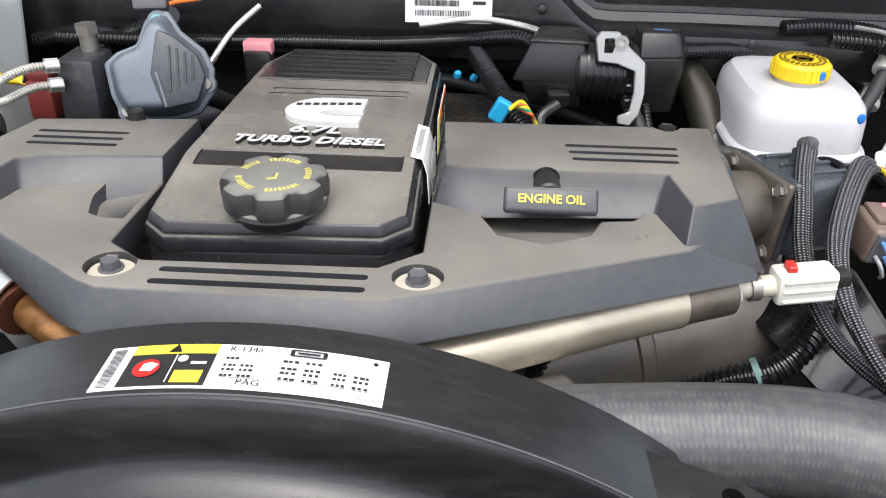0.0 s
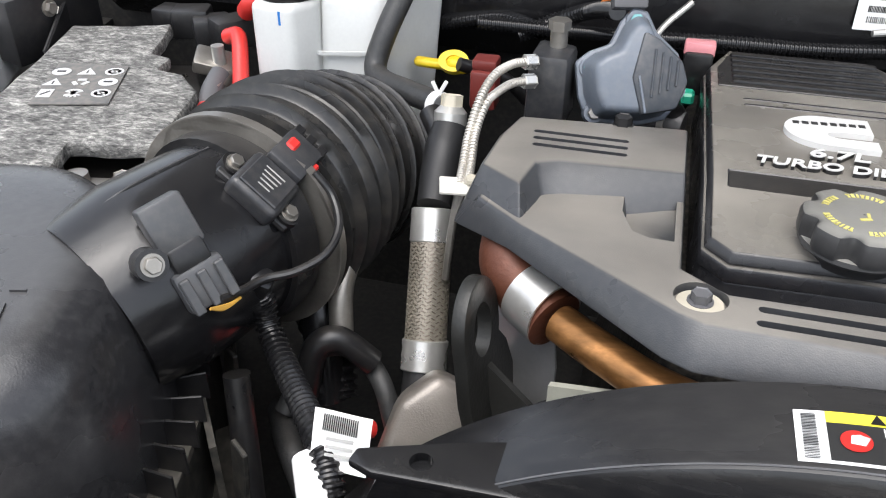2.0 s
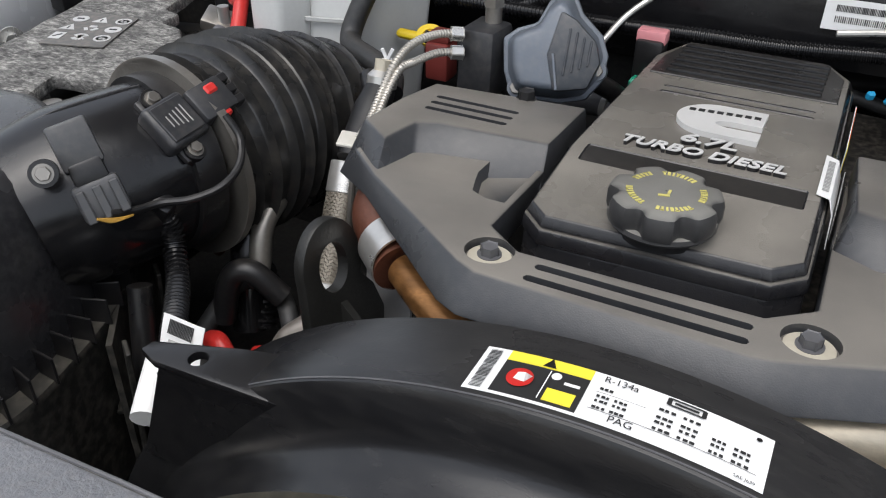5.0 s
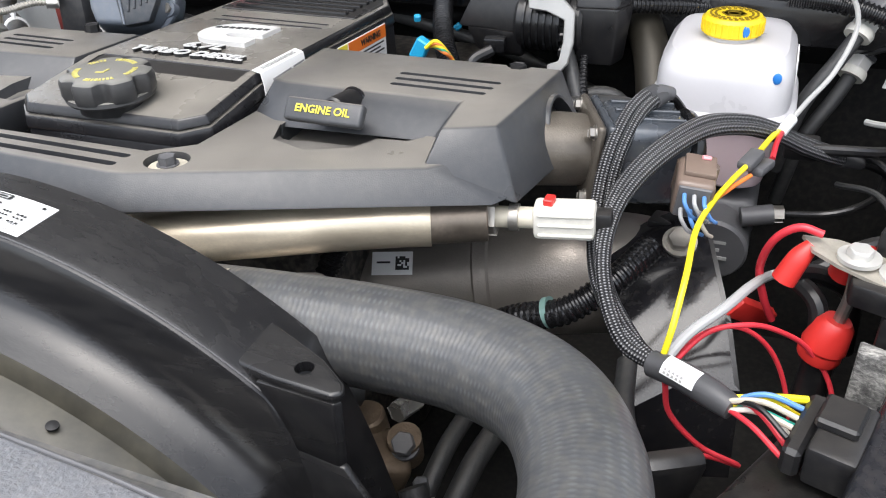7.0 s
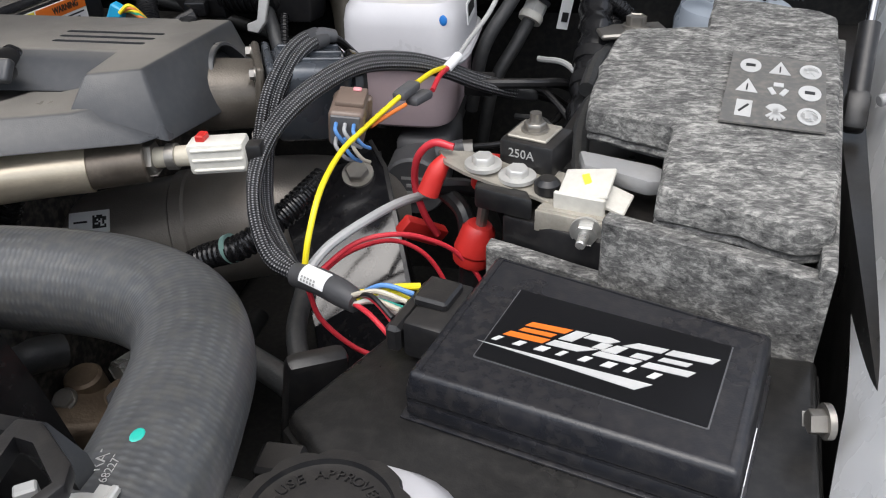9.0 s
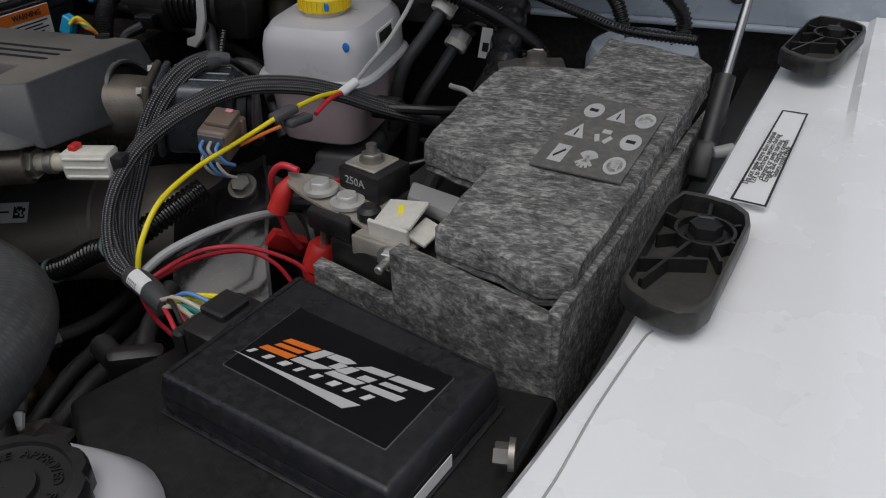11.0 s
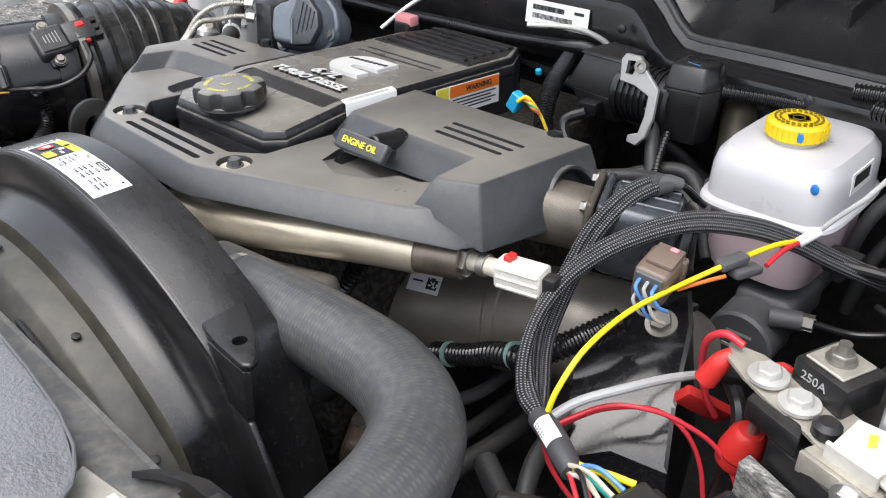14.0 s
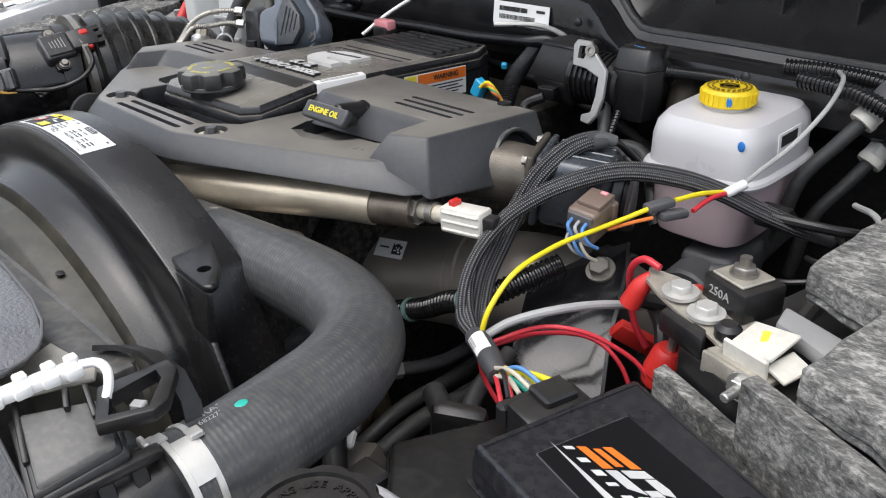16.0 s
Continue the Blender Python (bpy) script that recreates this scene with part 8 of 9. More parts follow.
def left_pipes():
    f = thing("flexible_pipe", (-0.452, 0.59, 1.05), "braided steel flexible pipe with bright collars", "pipe")
    a, b = Vector((-0.465, 0.672, 1.182)), Vector((-0.451, 0.588, 1.058))
    def at(k):
        return tuple(a.lerp(b, k))
    part("core", rod(at(0.1), at(0.9), 0.0185, 28), BURNT, f)
    part("braid", mesh_band(at(0.19), at(0.83), 0.0195, 30, 26), BRAIDSTEEL, f, "woven brownish steel braid")
    part("collar", rod(at(-0.02), at(0.2), 0.0215, 28, None, 0.001), CHROME, f)
    part("collar", rod(at(0.82), at(1.02), 0.0225, 28, None, 0.001), CHROME, f)
    part("lower_pipe", tube([at(1.0), (-0.448, 0.56, 1.02), (-0.44, 0.53, 0.97)], 0.019, 20), DARK, f)
    u = thing("coolant_tee", (-0.468, 0.72, 1.2), "grey cast coolant tee with a bright plug", "fitting")
    part("body", tube([(-0.466, 0.676, 1.187), (-0.468, 0.70, 1.205), (-0.469, 0.725, 1.225), (-0.469, 0.745, 1.242)], [0.0165, 0.0185, 0.0195, 0.016], 24, 6), DARK, u)
    part("plug", lathe([(0, 0), (0.0165, 0), (0.0165, 0.012), (0.011, 0.018), (0, 0.018)], 24, aim((-0.469, 0.745, 1.242), (-0.469, 0.76, 1.29))), CHROME, u)
    bolt("bolt", (-0.469, 0.751, 1.259), (-0.469, 0.77, 1.32), 0.0105, 0.010, u, TAN)
    part("branch", rod((-0.472, 0.735, 1.225), (-0.495, 0.765, 1.243), 0.012, 18), BLACK, u)
    h = thing("heater_hose", (-0.56, 0.88, 1.24), "grey-black rubber hose with a white spring clamp", "hose")
    part("hose", tube([(-0.565, 0.975, 1.36), (-0.575, 0.935, 1.315), (-0.589, 0.907, 1.275), (-0.598, 0.888, 1.238), (-0.583, 0.868, 1.228), (-0.54, 0.838, 1.230), (-0.492, 0.803, 1.232), (-0.475, 0.775, 1.222)], 0.0135, 22, 8), RUBBER, h)
    part("clamp", lathe([(0.0178, -0.006), (0.0195, -0.006), (0.0195, 0.006), (0.0178, 0.006), (0.0178, -0.006)], 24, aim((-0.498, 0.808, 1.232), (-0.54, 0.838, 1.230)) @ Matrix.Diagonal((0.78, 0.78, 1, 1))), LABEL, h, "white clamp")
    part("clamp_ears", merged(block(0.006, 0.004, 0.03, Matrix.Translation((-0.494, 0.806, 1.252)) @ Matrix.Scale(0.7, 4) @ Euler((0, 0.5, 0)).to_matrix().to_4x4(), 0.001, 1), block(0.006, 0.004, 0.026, Matrix.Translation((-0.502, 0.810, 1.250)) @ Matrix.Scale(0.7, 4) @ Euler((0, -0.4, 0.3)).to_matrix().to_4x4(), 0.001, 1)), LABEL, h)
    for k, o in enumerate((0.0, 1.0)):
        z = 1.297 - 0.02 * o
        s = thing("braided_line", (-0.44, 0.66, 1.2), "ribbed bright steel line beside the engine cover", "pipe", "ribbed steel lines")
        part("line", tube([(-0.401, 0.782, z + 0.004), (-0.413, 0.765, z + 0.006), (-0.424, 0.738, z + 0.004), (-0.431 + 0.005 * o, 0.712, 1.288 - 0.006 * o), (-0.436 + 0.006 * o, 0.690, 1.262), (-0.434 + 0.007 * o, 0.662, 1.243), (-0.431 + 0.007 * o, 0.637, 1.236)], 0.0039, 14, 10, 0.0005, 0.0034), STEELBRAID, s)
        part("nut", bevelled(lathe([(0, 0), (0.0068, 0), (0.0068, 0.012), (0, 0.012)], 6, aim((-0.403, 0.780, z + 0.004), (-0.38, 0.80, z))), 0.001, 1), CHROME, s)
        part("tail", tube([(-0.431 + 0.007 * o, 0.639, 1.237), (-0.435, 0.632, 1.20), (-0.44, 0.625, 1.14)], 0.0035, 10), STEEL, s)
    c = thing("line_bracket", (-0.44, 0.66, 1.19), "small pale metal bracket with a bolt", "bracket")
    part("plate", block(0.04, 0.022, 0.004, Matrix.Translation((-0.428, 0.634, 1.236)) @ Euler((0.2, 0.1, 0.3)).to_matrix().to_4x4(), 0.001, 1), IVORY, c)
    bolt("bolt", (-0.42, 0.638, 1.239), (-0.42, 0.63, 1.4), 0.006, 0.006, c, TAN)
    d = thing("transmission_dipstick", (-0.525, 0.88, 1.2), "yellow loop handle of a dipstick", "dipstick")
    part("loop", merged(lathe([(0.008, -0.005), (0.016, -0.005), (0.016, 0.005), (0.008, 0.005), (0.008, -0.005)], 24, aim((-0.52, 0.955, 1.225), (-0.52, 0.85, 1.33)) @ Matrix.Diagonal((1.2, 0.9, 1, 1))), block(0.05, 0.014, 0.012, Matrix.Translation((-0.548, 0.962, 1.218)) @ Euler((0.2, 0.1, 0.15)).to_matrix().to_4x4(), 0.006, 3), block(0.03, 0.02, 0.02, Matrix.Translation((-0.515, 0.955, 1.222)), 0.008, 3)), YELLOW, d)
    part("tube", tube([(-0.50, 0.90, 1.245), (-0.45, 0.93, 1.22), (-0.4, 0.97, 1.15)], 0.008, 12), BLACK, d)
    g = thing("glow_plug_relay", (-0.465, 0.88, 1.2), "dark red plastic plug with a cap", "plug")
    part("body", block(0.03, 0.03, 0.045, Matrix.Translation((-0.462, 0.872, 1.232)), 0.004, 2), MAROON, g)
    part("cap", block(0.028, 0.026, 0.012, Matrix.Translation((-0.462, 0.875, 1.26)), 0.003, 2), MAROON, g, "dark red cap")
    for pts in (((-0.45, 1.0, 1.25), (-0.40, 1.02, 1.27), (-0.36, 1.0, 1.29), (-0.33, 0.94, 1.31)), ((-0.56, 1.05, 1.24), (-0.48, 1.05, 1.255), (-0.42, 1.02, 1.25))):
        single("wire_conduit", tube(pts, 0.0095, 12, 8, 0.0009, 0.005), GLOSS, "black corrugated conduit behind the engine", "conduit")
    single("orange_wire", tube([(-0.36, 1.0, 1.29), (-0.34, 0.97, 1.315), (-0.30, 0.96, 1.325)], 0.0028, 8), OWIRE, "orange wire by the actuator", "wire")
    # lifting eye, heat shield, brackets
    e = thing("lifting_eye", (-0.37, 0.51, 1.1), "thick dark steel lifting eye", "lifting eye")
    EYE = mat("dark_forged_steel", (0.03, 0.03, 0.028), 0.45, metal=0.4, var=0.3, bump=0.3)
    out = [(0.036 * math.cos(x), 0.045 * math.sin(x)) for x in np.linspace(-0.5, math.pi + 0.1, 22)] + [(-0.04, -0.05), (-0.034, -0.11), (0.03, -0.12), (0.06, -0.09), (0.045, -0.04)]
    eye = cut(prism(out, -0.006, 0.006, 0.002, 2), lathe([(0, -0.02), (0.0175, -0.02), (0.0175, 0.02), (0, 0.02)], 28, Matrix.Diagonal((1, 1.35, 1, 1))))
    part("plate", moved(eye, Matrix.Translation((-0.383, 0.508, 1.183)) @ Matrix.Rotation(radians(82), 4, "Z") @ Matrix.Rotation(radians(82), 4, "X")), EYE, e)
    part("foot", thick(strip([[(-0.375, 0.515, 1.15), (-0.355, 0.50, 1.06)], [(-0.33, 0.505, 1.115), (-0.32, 0.49, 1.04)], [(-0.28, 0.50, 1.09), (-0.28, 0.48, 1.02)]]), 0.008), EYE, e)
    s = thing("heat_shield", (-0.36, 0.56, 1.1), "bent bare aluminium heat shield", "heat shield")
    part("sheet", thick(strip([[(-0.395, 0.60, 1.20), (-0.392, 0.585, 1.14), (-0.39, 0.57, 1.06)], [(-0.365, 0.575, 1.195), (-0.36, 0.565, 1.14), (-0.36, 0.55, 1.06)], [(-0.325, 0.545, 1.17), (-0.32, 0.54, 1.13), (-0.32, 0.53, 1.07)]]), 0.002), mat("bare_sheet_aluminium", (0.55, 0.55, 0.56), 0.35, metal=0.8), s)
    k = thing("alternator_bracket", (-0.43, 0.53, 1.0), "cast aluminium bracket with drilled holes", "bracket")
    br = cut(prism([(-0.045, -0.05), (0.04, -0.06), (0.05, 0.0), (0.03, 0.04), (0.0, 0.05), (-0.03, 0.02)], -0.02, 0.02, 0.010, 3), *[lathe([(0, -0.05), (0.005, -0.05), (0.005, 0.05), (0, 0.05)], 12, Matrix.Translation((0.02 + 0.012 * i, -0.015 + 0.02 * i, 0))) for i in range(2)])
    part("casting", moved(br, Matrix.Translation((-0.425, 0.515, 1.06)) @ Euler((radians(60), radians(10), radians(15))).to_matrix().to_4x4()), ALU, k)
    part("lug", rod((-0.405, 0.50, 1.06), (-0.405, 0.53, 1.02), 0.016, 20), ALU, k)
    q = thing("timing_cover", (-0.26, 0.49, 1.0), "grey-green painted front cover of the engine", "cover")
    part("panel", thick(strip([[(-0.32, 0.50, 1.15), (-0.32, 0.49, 1.0)], [(-0.26, 0.488, 1.165), (-0.26, 0.478, 1.0)], [(-0.15, 0.47, 1.17), (-0.15, 0.46, 1.0)], [(-0.02, 0.475, 1.15), (-0.02, 0.465, 1.0)]]), 0.006), mat("grey_green_paint", (0.32, 0.32, 0.27), 0.5, var=0.15), q)
    l = part("label", block(0.03, 0.014, 0.001, Matrix.Translation((-0.265, 0.482, 1.15)) @ Euler((radians(82), 0, radians(-10))).to_matrix().to_4x4()), LABEL, q, "white label")
    part("square", block(0.010, 0.010, 0.001, Matrix.Translation((-0.272, 0.4825, 1.15)) @ Euler((radians(82), 0, radians(-10))).to_matrix().to_4x4() @ Matrix.Translation((0, 0, 0.0006))), INK, l)
    part("pulley_guard", lathe([(0, 0), (0.05, 0), (0.055, 0.006), (0.055, 0.03), (0, 0.03)], 36, aim((-0.30, 0.50, 1.08), (-0.28, 0.40, 1.10))), DARK, q)
    z = thing("starter_cable", (-0.56, 0.6, 0.95), "black cables with red sleeves in the dark of the bay", "cable")
    for pts, mm, r in ((((-0.50, 0.58, 1.06), (-0.53, 0.57, 1.09), (-0.55, 0.56, 1.08), (-0.56, 0.55, 1.03)), BLACK, 0.013), (((-0.53, 0.50, 1.05), (-0.51, 0.49, 1.06), (-0.49, 0.48, 1.045)), RED, 0.010), (((-0.57, 0.62, 1.1), (-0.56, 0.60, 1.06), (-0.55, 0.58, 1.0)), GLOSS, 0.02), (((-0.54, 0.64, 1.14), (-0.54, 0.61, 1.12), (-0.535, 0.59, 1.08)), STEEL, 0.012), (((-0.58, 0.47, 1.12), (-0.57, 0.45, 1.06), (-0.56, 0.43, 1.0)), BLACK, 0.012)):
        part("cable", tube(pts, r, 12), mm, z)
    for p in ((-0.676, 0.704, 1.012), (-0.666, 0.668, 1.014)):
        bolt("terminal_nut", p, (p[0], p[1] - 0.1, p[2] + 0.3), 0.008, 0.012, z, RUST)

    w = thing("air_duct", (-0.63, 0.5, 0.9), "dusty black plastic duct with upright ribs beside the air box", "duct")
    part("panel", thick(strip([[(-0.690, 0.60, 1.10), (-0.680, 0.585, 0.88)], [(-0.645, 0.50, 1.09), (-0.635, 0.49, 0.88)], [(-0.585, 0.42, 1.08), (-0.575, 0.41, 0.88)]]), 0.006), DUSTY, w)
    for k in range(6):
        f = k / 5
        p = Vector((-0.685, 0.595, 1.0)).lerp(Vector((-0.578, 0.415, 1.0)), f)
        part("rib", block(0.005, 0.022, 0.20, Matrix.Translation(p + Vector((0.012, 0.006, -0.01))) @ Euler((0.08, 0.05, 0.95)).to_matrix().to_4x4(), 0.001, 1), DUSTY, w)
    part("shelf", block(0.09, 0.035, 0.006, Matrix.Translation((-0.605, 0.465, 1.0)) @ Euler((0.3, 0.2, -1.0)).to_matrix().to_4x4(), 0.001, 1), DUSTY, w)
    single("wire_conduit", tube([(-0.625, 0.70, 1.06), (-0.611, 0.678, 1.05), (-0.582, 0.634, 1.045), (-0.552, 0.612, 1.04), (-0.540, 0.585, 1.0)], 0.017, 16, 8, 0.002, 0.010), GLOSS, "taped black conduit in the dark of the bay", "conduit")
    single("rubber_hose", tube([(-0.575, 0.53, 1.02), (-0.562, 0.558, 1.05), (-0.556, 0.58, 1.06), (-0.538, 0.594, 1.06), (-0.512, 0.592, 1.05), (-0.487, 0.571, 1.04), (-0.468, 0.55, 1.0)], 0.010, 14), RUBBER, "black rubber hose looped below the bellows", "hose")
    single("rubber_hose", tube([(-0.60, 0.57, 0.98), (-0.583, 0.541, 1.0), (-0.565, 0.514, 1.005), (-0.545, 0.49, 1.0), (-0.52, 0.47, 0.96)], 0.014, 14), RUBBER, "black rubber hose beside the tagged harness", "hose")
    for p, q in (((-0.53, 0.56, 0.99), (-0.50, 0.54, 0.985)), ((-0.512, 0.545, 1.0), (-0.495, 0.56, 0.99))):
        single("red_sleeve", rod(p, q, 0.008, 12, 0.009, 0.001), RED, "red cable sleeve in the dark of the bay", "sleeve", group="red sleeves")


left_pipes()


COVERBLUE = mat("dark_blue_grey_plastic", (0.040, 0.046, 0.055), 0.40, dust=0.15)
TEALBOLT = mat("teal_painted_bolt", (0.16, 0.36, 0.37), 0.4)


def actuator():
    t = thing("turbo_actuator", (-0.30, 0.83, 1.2), "blue-grey cast turbo actuator with a dark ribbed cover", "actuator")
    lay = Matrix.Translation((-0.342, 0.806, 1.292)) @ Matrix.Rotation(radians(14), 4, "Z") @ Matrix.Rotation(radians(66), 4, "X")
    rim = [(-0.014, 0.006), (0.0, 0.017), (0.020, 0.024), (0.030, 0.046), (0.042, 0.060), (0.056, 0.056), (0.066, 0.036), (0.088, 0.016), (0.096, -0.004), (0.093, -0.030), (0.078, -0.050), (0.052, -0.056), (0.0, -0.054), (-0.010, -0.028)]
    c = Vector((0.042, -0.008))
    def inner(k):
        return [tuple(c + (Vector(p) - c) * k) for p in rim]
    part("flange", moved(prism(rim, -0.016, -0.004, 0.003, 2), lay), GREY, t)
    part("body", moved(merged(loft(inner(0.72), inner(0.93), 0.030, -0.005, 0.006, 3), loft(inner(0.90), inner(0.80), -0.015, -0.06, 0.008, 2)), lay), GREY, t)
    cover = [(0.046, 0.034), (0.062, 0.026), (0.084, 0.006), (0.090, -0.014), (0.080, -0.040), (0.046, -0.046), (0.036, -0.010)]
    part("dark_cover", moved(prism(cover, 0.018, 0.033, 0.004, 2), lay), COVERBLUE, t, "dark blue-grey cover with raised ribs")
    for k in range(4):
        part("cover_rib", moved(block(0.0022, 0.046 - 0.007 * k, 0.003, Matrix.Translation((0.056 + 0.0075 * k, -0.006, 0.0335)) @ Matrix.Rotation(-0.06, 4, "Z"), 0.0006, 1), lay), COVERBLUE, t)
    part("cover_rib", moved(block(0.0025, 0.036, 0.003, Matrix.Translation((0.046, -0.026, 0.0335)) @ Matrix.Rotation(0.2, 4, "Z"), 0.0006, 1), lay), GREY, t, "pale worn rib")
    for k, (x, y) in enumerate(((0.0, 0.0), (0.044, 0.046), (0.086, -0.020), (0.006, -0.044))):
        part("boss", moved(lathe([(0, -0.012), (0.011, -0.012), (0.010, 0.0), (0, 0.0)], 18, Matrix.Translation((x, y, 0))), lay), GREY, t)
        bolt("bolt", tuple(lay @ Vector((x, y, 0.0))), tuple(lay @ Vector((x, y, 1))), 0.0068, 0.0055, t, TEALBOLT if k < 2 else STEEL)
    part("top_socket", moved(block(0.034, 0.020, 0.022, Matrix.Translation((0.038, 0.068, -0.010)), 0.003, 2), lay), GREYCON, t, "grey wiring socket")
    part("connector_block", loft([(-0.402, 0.795), (-0.362, 0.795), (-0.358, 0.84), (-0.40, 0.85)], [(-0.404, 0.79), (-0.362, 0.79), (-0.358, 0.845), (-0.402, 0.85)], 1.303, 1.228, 0.006, 2), SENSORGREY, t)
    for p in ((-0.372, 0.812, 1.262), (-0.378, 0.830, 1.300)):
        part("fitting", merged(rod(p, (p[0], p[1], p[2] + 0.022), 0.009, 18), rod((p[0], p[1], p[2] + 0.020), (p[0], p[1], p[2] + 0.030), 0.0115, 6)), STEEL, t)
    single("actuator_cable", tube([(-0.30, 0.86, 1.25), (-0.27, 0.88, 1.235), (-0.25, 0.91, 1.21), (-0.26, 0.94, 1.19)], 0.011, 14), BLACK, "black cable out of the actuator", "cable")
    c = thing("coolant_fittings", (-0.24, 0.93, 1.18), "dull pipe fittings behind the engine cover", "fitting")
    part("pipe", tube([(-0.33, 0.93, 1.18), (-0.28, 0.91, 1.20), (-0.24, 0.90, 1.20)], 0.016, 16), GREYCON, c)
    part("band", rod((-0.265, 0.905, 1.201), (-0.258, 0.903, 1.201), 0.0185, 20), CHROME, c)
    part("teal_clip", block(0.014, 0.02, 0.014, Matrix.Translation((-0.24, 0.925, 1.225)), 0.003, 1), GREEN, c)


actuator()


# ---- battery and bottle on the far side ----
def battery_left():
    t = thing("battery", (-0.88, 0.72, 1.0), "black battery under a grey mottled felt lid", "battery")
    part("case", prism([(-0.92, 0.54), (-0.745, 0.60), (-0.78, 0.80), (-0.87, 0.94), (-1.02, 0.90)], 0.98, 1.19, 0.004), BLACK, t)
    o = [(-0.925, 0.520), (-0.86, 0.53), (-0.795, 0.545), (-0.818, 0.614), (-0.775, 0.622), (-0.735, 0.63), (-0.748, 0.70), (-0.762, 0.765), (-0.80, 0.80), (-0.84, 0.81), (-0.845, 0.848), (-0.875, 0.855), (-0.905, 0.955), (-0.97, 0.935), (-1.03, 0.915), (-0.985, 0.77), (-0.955, 0.65)]
    part("lid_felt", shag(dense(prism(o, 1.219, 1.236, 0.004, 2)), 0.0022), FELT, t, "mottled grey felt lid")
    part("lower_felt", shag(dense(prism([(-0.922, 0.516), (-0.86, 0.522), (-0.806, 0.545), (-0.826, 0.612), (-0.955, 0.65)], 1.202, 1.2185, 0.003, 1)), 0.002), FELT, t, "lower layer of mottled felt")
    lab = part("label", prism([(-0.955, 0.79), (-0.87, 0.80), (-0.83, 0.70), (-0.91, 0.675)], 1.2375, 1.239), LABELDARK, t, "worn dark label with white warning pictures")
    pictograms(lab, (-0.893, 0.742, 1.2392), (0.075, 0.022, 0), (-0.04, 0.105, 0), 0.030)
    b = thing("battery_terminal", (-0.77, 0.58, 1.19), "dull metal battery terminal in the felt's cut-out", "terminal")
    part("clamp", merged(block(0.07, 0.03, 0.012, Matrix.Translation((-0.765, 0.585, 1.207)) @ Matrix.Rotation(0.2, 4, "Z"), 0.004, 2)), STEEL, b)
    part("post", lathe([(0, 0), (0.012, 0), (0.011, 0.012), (0, 0.013)], 20, Matrix.Translation((-0.79, 0.583, 1.21))), STEEL, b)
    bolt("bolt", (-0.745, 0.59, 1.212), (-0.745, 0.59, 2), 0.008, 0.012, b, STEEL, 0.010)
    c = thing("rear_terminal", (-0.80, 0.88, 1.19), "silver terminal clamp with red cables", "terminal")
    part("clamp", merged(block(0.05, 0.04, 0.018, Matrix.Translation((-0.815, 0.895, 1.215)) @ Euler((0.3, 0.3, 0.4)).to_matrix().to_4x4(), 0.004, 2), block(0.02, 0.05, 0.014, Matrix.Translation((-0.79, 0.86, 1.205)), 0.004, 2)), STEEL, c)
    part("post", rod((-0.805, 0.89, 1.21), (-0.805, 0.89, 1.24), 0.008, 14), CHROME, c)
    part("red_cable", tube([(-0.80, 0.91, 1.245), (-0.78, 0.90, 1.25), (-0.765, 0.87, 1.225), (-0.755, 0.845, 1.205)], 0.010, 14), RED, c, "red sleeved cable")
    part("red_boot", tube([(-0.80, 0.965, 1.26), (-0.785, 0.955, 1.275), (-0.77, 0.96, 1.285)], 0.013, 14), RED, c)
    part("black_cable", tube([(-0.795, 0.87, 1.21), (-0.79, 0.835, 1.20), (-0.78, 0.80, 1.18)], 0.013, 14), GREYCON, c)
    single("red_sleeve", rod((-0.785, 0.815, 1.19), (-0.78, 0.80, 1.182), 0.0145, 16), RED, "red cable sleeve beside the battery", "sleeve")
    k = thing("relay_block", (-0.9, 1.0, 1.2), "black relay block behind the battery", "relay")
    for i in range(4):
        part("relay", block(0.05, 0.04, 0.04, Matrix.Translation((-0.93 + 0.035 * i, 1.0 - 0.012 * i, 1.225 + 0.006 * (i % 2))) @ Matrix.Rotation(0.3 * i, 4, "Z"), 0.005, 2), BLACK, k)


battery_left()


CLOUDY = mat("cloudy_plastic", (0.55, 0.56, 0.55), 0.35, var=0.10, coarse=12, bump=0.05)


def washer_bottle():
    t = thing("washer_bottle", (-0.65, 0.95, 1.05), "translucent white plastic reservoir with a black cap", "reservoir")
    part("neck_tank", prism([(-0.748, 0.875), (-0.69, 0.862), (-0.672, 0.90), (-0.68, 0.95), (-0.735, 0.96)], 1.08, 1.305, 0.010, 3), CLOUDY, t)
    part("main_tank", loft([(-0.672, 0.905), (-0.60, 0.93), (-0.55, 1.04), (-0.69, 1.06)], [(-0.68, 0.89), (-0.615, 0.885), (-0.56, 1.0), (-0.69, 1.06)], 1.31, 1.08, 0.014, 3), CLOUDY, t)
    for k in range(4):
        part("rib", prism([(-0.676 + 0.002 * k, 0.893), (-0.61, 0.898 + 0.004 * k), (-0.61, 0.902 + 0.004 * k), (-0.676, 0.897)], 1.12 + 0.04 * k, 1.124 + 0.04 * k), CLOUDY, t)
    part("cap", lathe([(0, 0), (0.036, 0), (0.037, 0.004), (0.034, 0.02), (0, 0.02)], 28, Matrix.Translation((-0.712, 0.91, 1.305))), BLACK, t, "black cap")
    part("mark", block(0.003, 0.001, 0.016, Matrix.Translation((-0.705, 0.8655, 1.290))), BLUEMARK, t, "blue level mark")


washer_bottle()


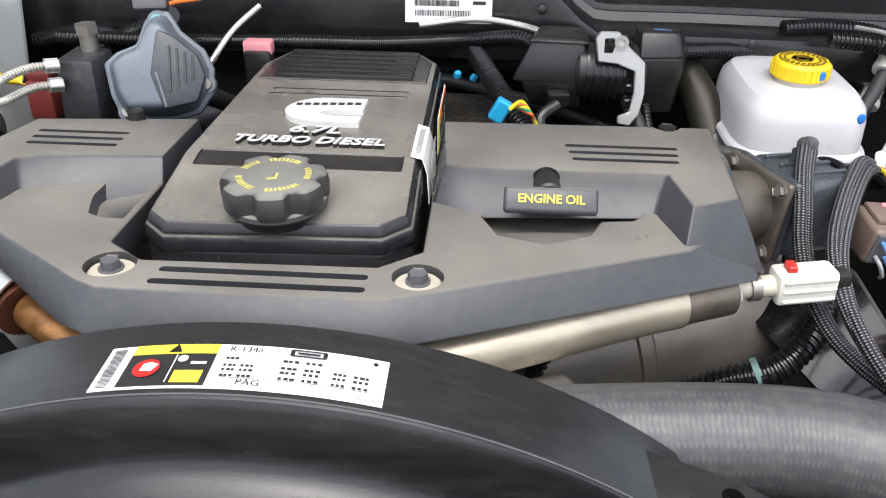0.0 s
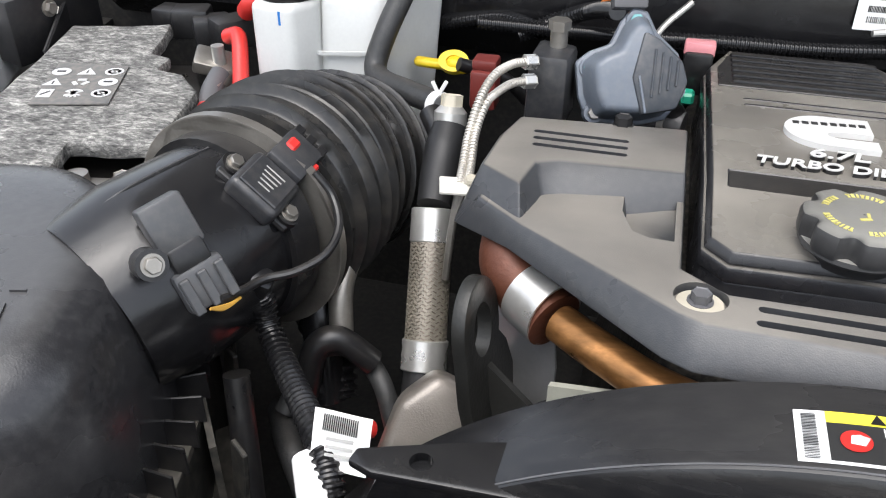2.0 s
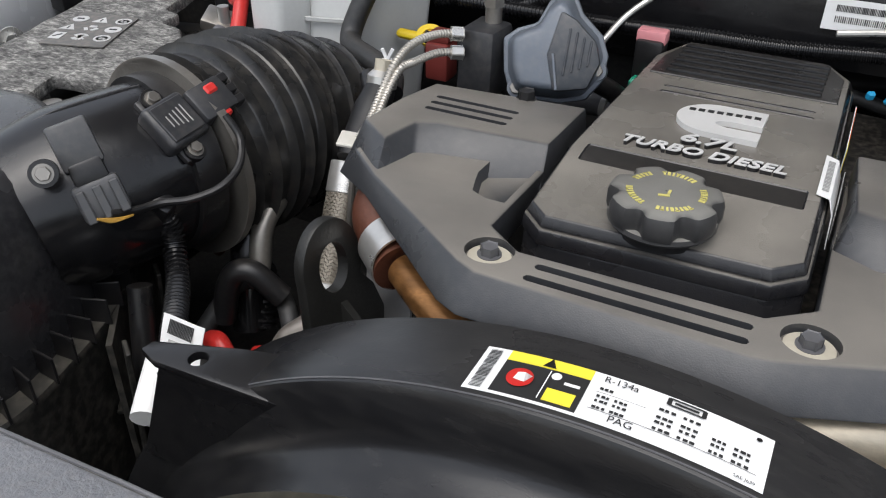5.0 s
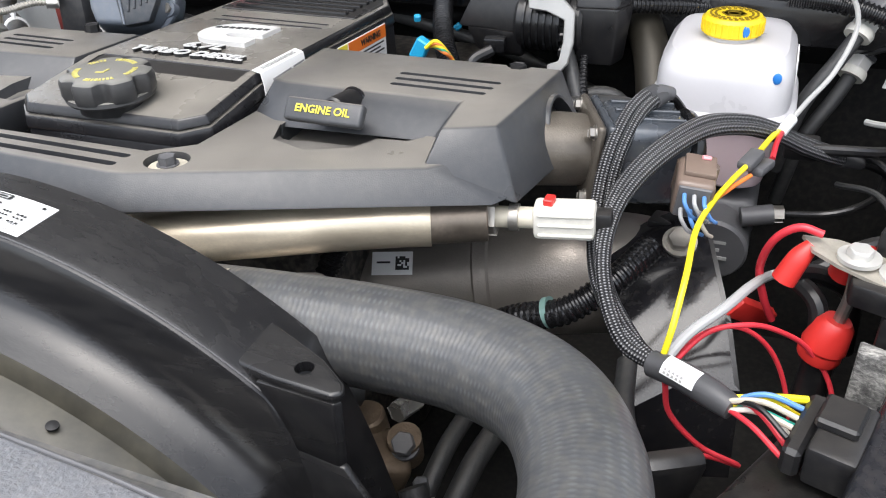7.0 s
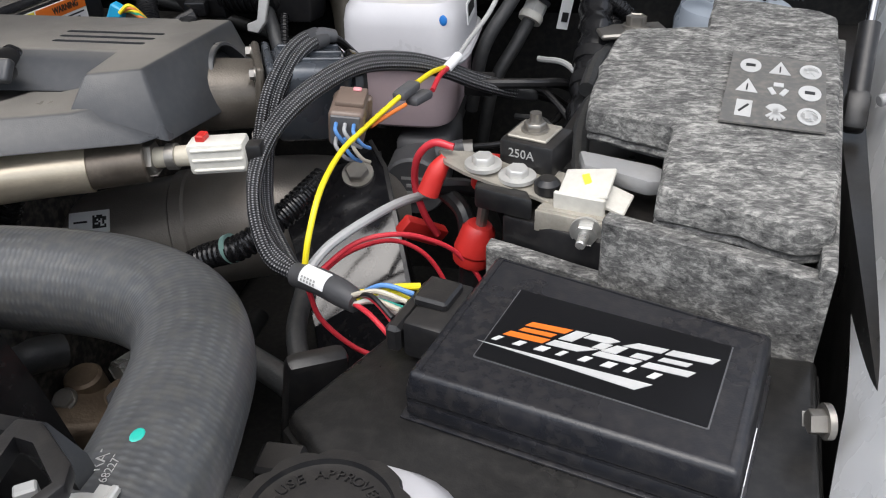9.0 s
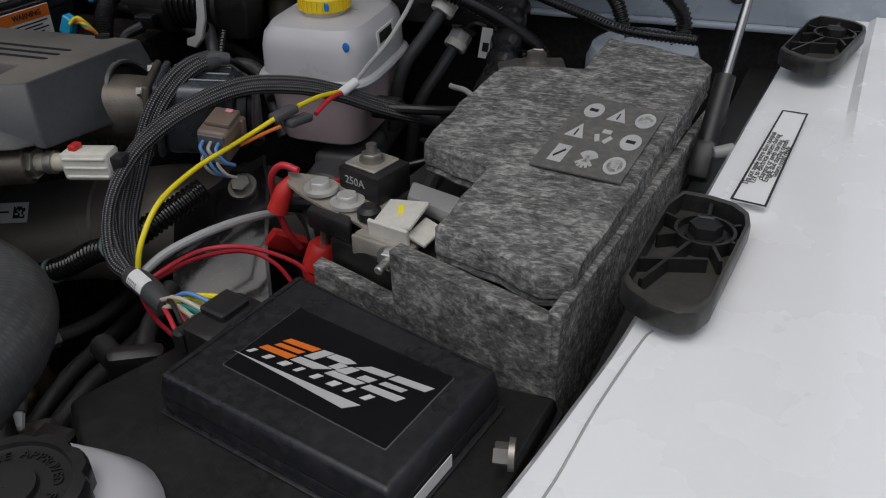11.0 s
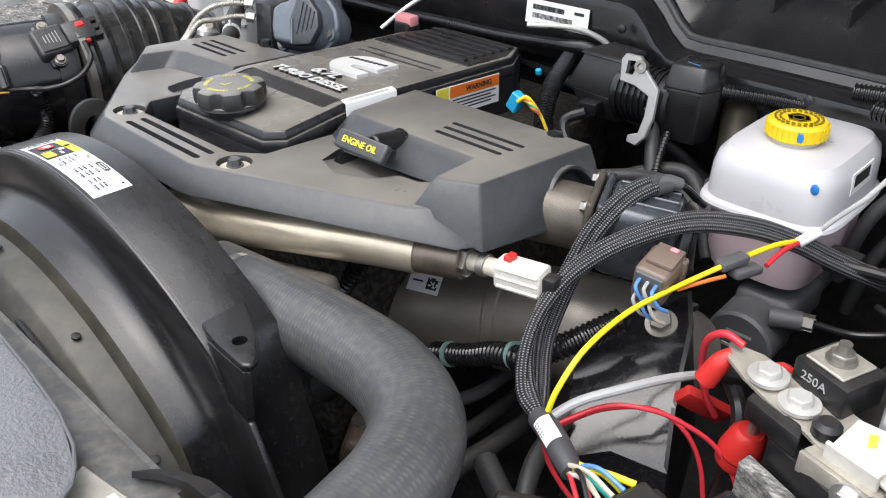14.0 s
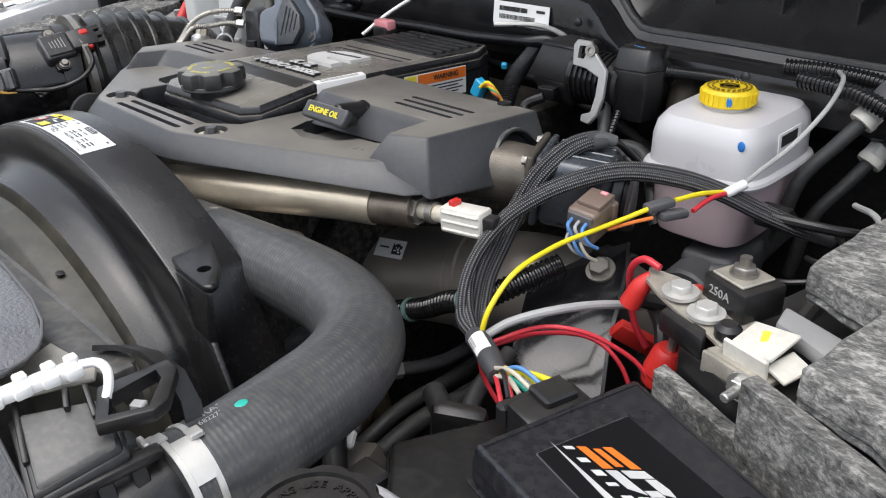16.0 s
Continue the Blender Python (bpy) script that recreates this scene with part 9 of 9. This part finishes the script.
def fender_left_things():
    t = thing("hood_stop_bracket", (-0.95, 0.5, 1.25), "black bracket with a bolt on the fender", "bracket")
    part("top", prism([(-0.968, 0.452), (-0.898, 0.475), (-0.942, 0.548), (-1.0, 0.522)], 1.258, 1.266, 0.002, 2), BLACK, t)
    part("leg", thick(strip([[(-0.90, 0.477, 1.262), (-0.942, 0.547, 1.262)], [(-0.88, 0.50, 1.22), (-0.91, 0.55, 1.22)], [(-0.86, 0.50, 1.16), (-0.89, 0.56, 1.16)]]), 0.006), BLACK, t)
    bolt("bolt", (-0.962, 0.502, 1.266), (-0.962, 0.502, 2), 0.011, 0.011, t, DARK, 0.015)
    b = thing("rear_bracket", (-1.1, 0.93, 1.2), "black bracket by the rear of the fender", "bracket")
    part("arm", prism([(-1.12, 0.86), (-1.06, 0.84), (-1.03, 0.98), (-1.10, 1.0)], 1.20, 1.285, 0.005), BLACK, b)
    part("gusset", block(0.006, 0.10, 0.05, Matrix.Translation((-1.040, 0.905, 1.225)) @ Euler((0.5, 0.0, 0.2)).to_matrix().to_4x4(), 0.002, 1), BLACK, b)
    bolt("bolt", (-1.047, 0.90, 1.262), (-0.5, 0.80, 1.262), 0.008, 0.008, b, STEEL, 0.011)
    c = thing("airbox_bolt", (-0.90, 0.52, 1.2), "black bolt boss beside the air box", "bolt")
    part("boss", rod((-0.895, 0.515, 1.14), (-0.895, 0.515, 1.215), 0.014, 18, 0.012), BLACK, c)
    bolt("bolt", (-0.895, 0.515, 1.215), (-0.895, 0.515, 2), 0.008, 0.008, c, DARK, 0.012)
    for p, q, w in (((-0.995, 0.70, 1.222), (-0.9, 0.66, 1.222), 0.016), ((-1.06, 0.63, 1.2535), (-1.06, 0.63, 2), 0.014)):
        k = thing("fender_bolt", p, "zinc bolt on the white fender rail", "bolt", "fender bolts")
        bolt("head", p, q, 0.010, 0.010, k, CHROME, w)
    for p, r in (((-1.0, 0.43, 1.2425), 0.005), ((-0.97, 0.39, 1.2395), 0.009), ((-1.02, 0.52, 1.2465), 0.006)):
        single("rail_hole", lathe([(0, 0), (r, 0), (r, 0.0008), (0, 0.0008)], 20, Matrix.Translation(p) @ Matrix.Diagonal((1, 1.5, 1, 1))), INK, "dark hole through the white fender rail", "hole", group="rail holes")
    for x, y, z, r in ((-0.9215, 0.462, 1.187, 0.006), (-0.932, 0.483, 1.197, 0.004), (-0.986, 0.592, 1.205, 0.006), (-1.006, 0.632, 1.212, 0.004)):
        single("wall_hole", lathe([(0, 0), (r, 0), (r, 0.0008), (0, 0.0008)], 18, aim((x, y, z), (x + 0.9, y - 0.42, z)) @ Matrix.Diagonal((1, 1.6, 1, 1))), INK, "dark slot through the fender's inner wall", "hole", group="wall slots")
    l = thing("caution_label", (-1.07, 0.73, 1.26), "white caution label with a black border on the fender", "label")
    q = [Vector((-1.058, 0.655, 1.2515)), Vector((-1.028, 0.66, 1.2515)), Vector((-1.088, 0.822, 1.261)), Vector((-1.115, 0.815, 1.261))]
    def sheet(s0, s1, u0, u1, lift):
        def at(s, u):
            return q[0].lerp(q[1], s).lerp(q[3].lerp(q[2], s), u) + Vector((0, 0, lift))
        return strip([[at(s0, u0), at(s0, u1)], [at(s1, u0), at(s1, u1)]])
    part("sheet", thick(sheet(0, 1, 0, 1, 0.008), 0.0006), LABEL, l)
    for e in ((0.0, 0.06, 0, 1), (0.94, 1, 0, 1), (0.06, 0.94, 0, 0.012), (0.06, 0.94, 0.988, 1)):
        part("border", sheet(*e, 0.0087), INK, l)
    for k, (u0, u1) in enumerate(((0.3, 0.92), (0.3, 0.86), (0.34, 0.9), (0.38, 0.7))):
        part("print", sheet(0.18 + 0.16 * k, 0.26 + 0.16 * k, u0, u1, 0.0087), INK, l)


fender_left_things()
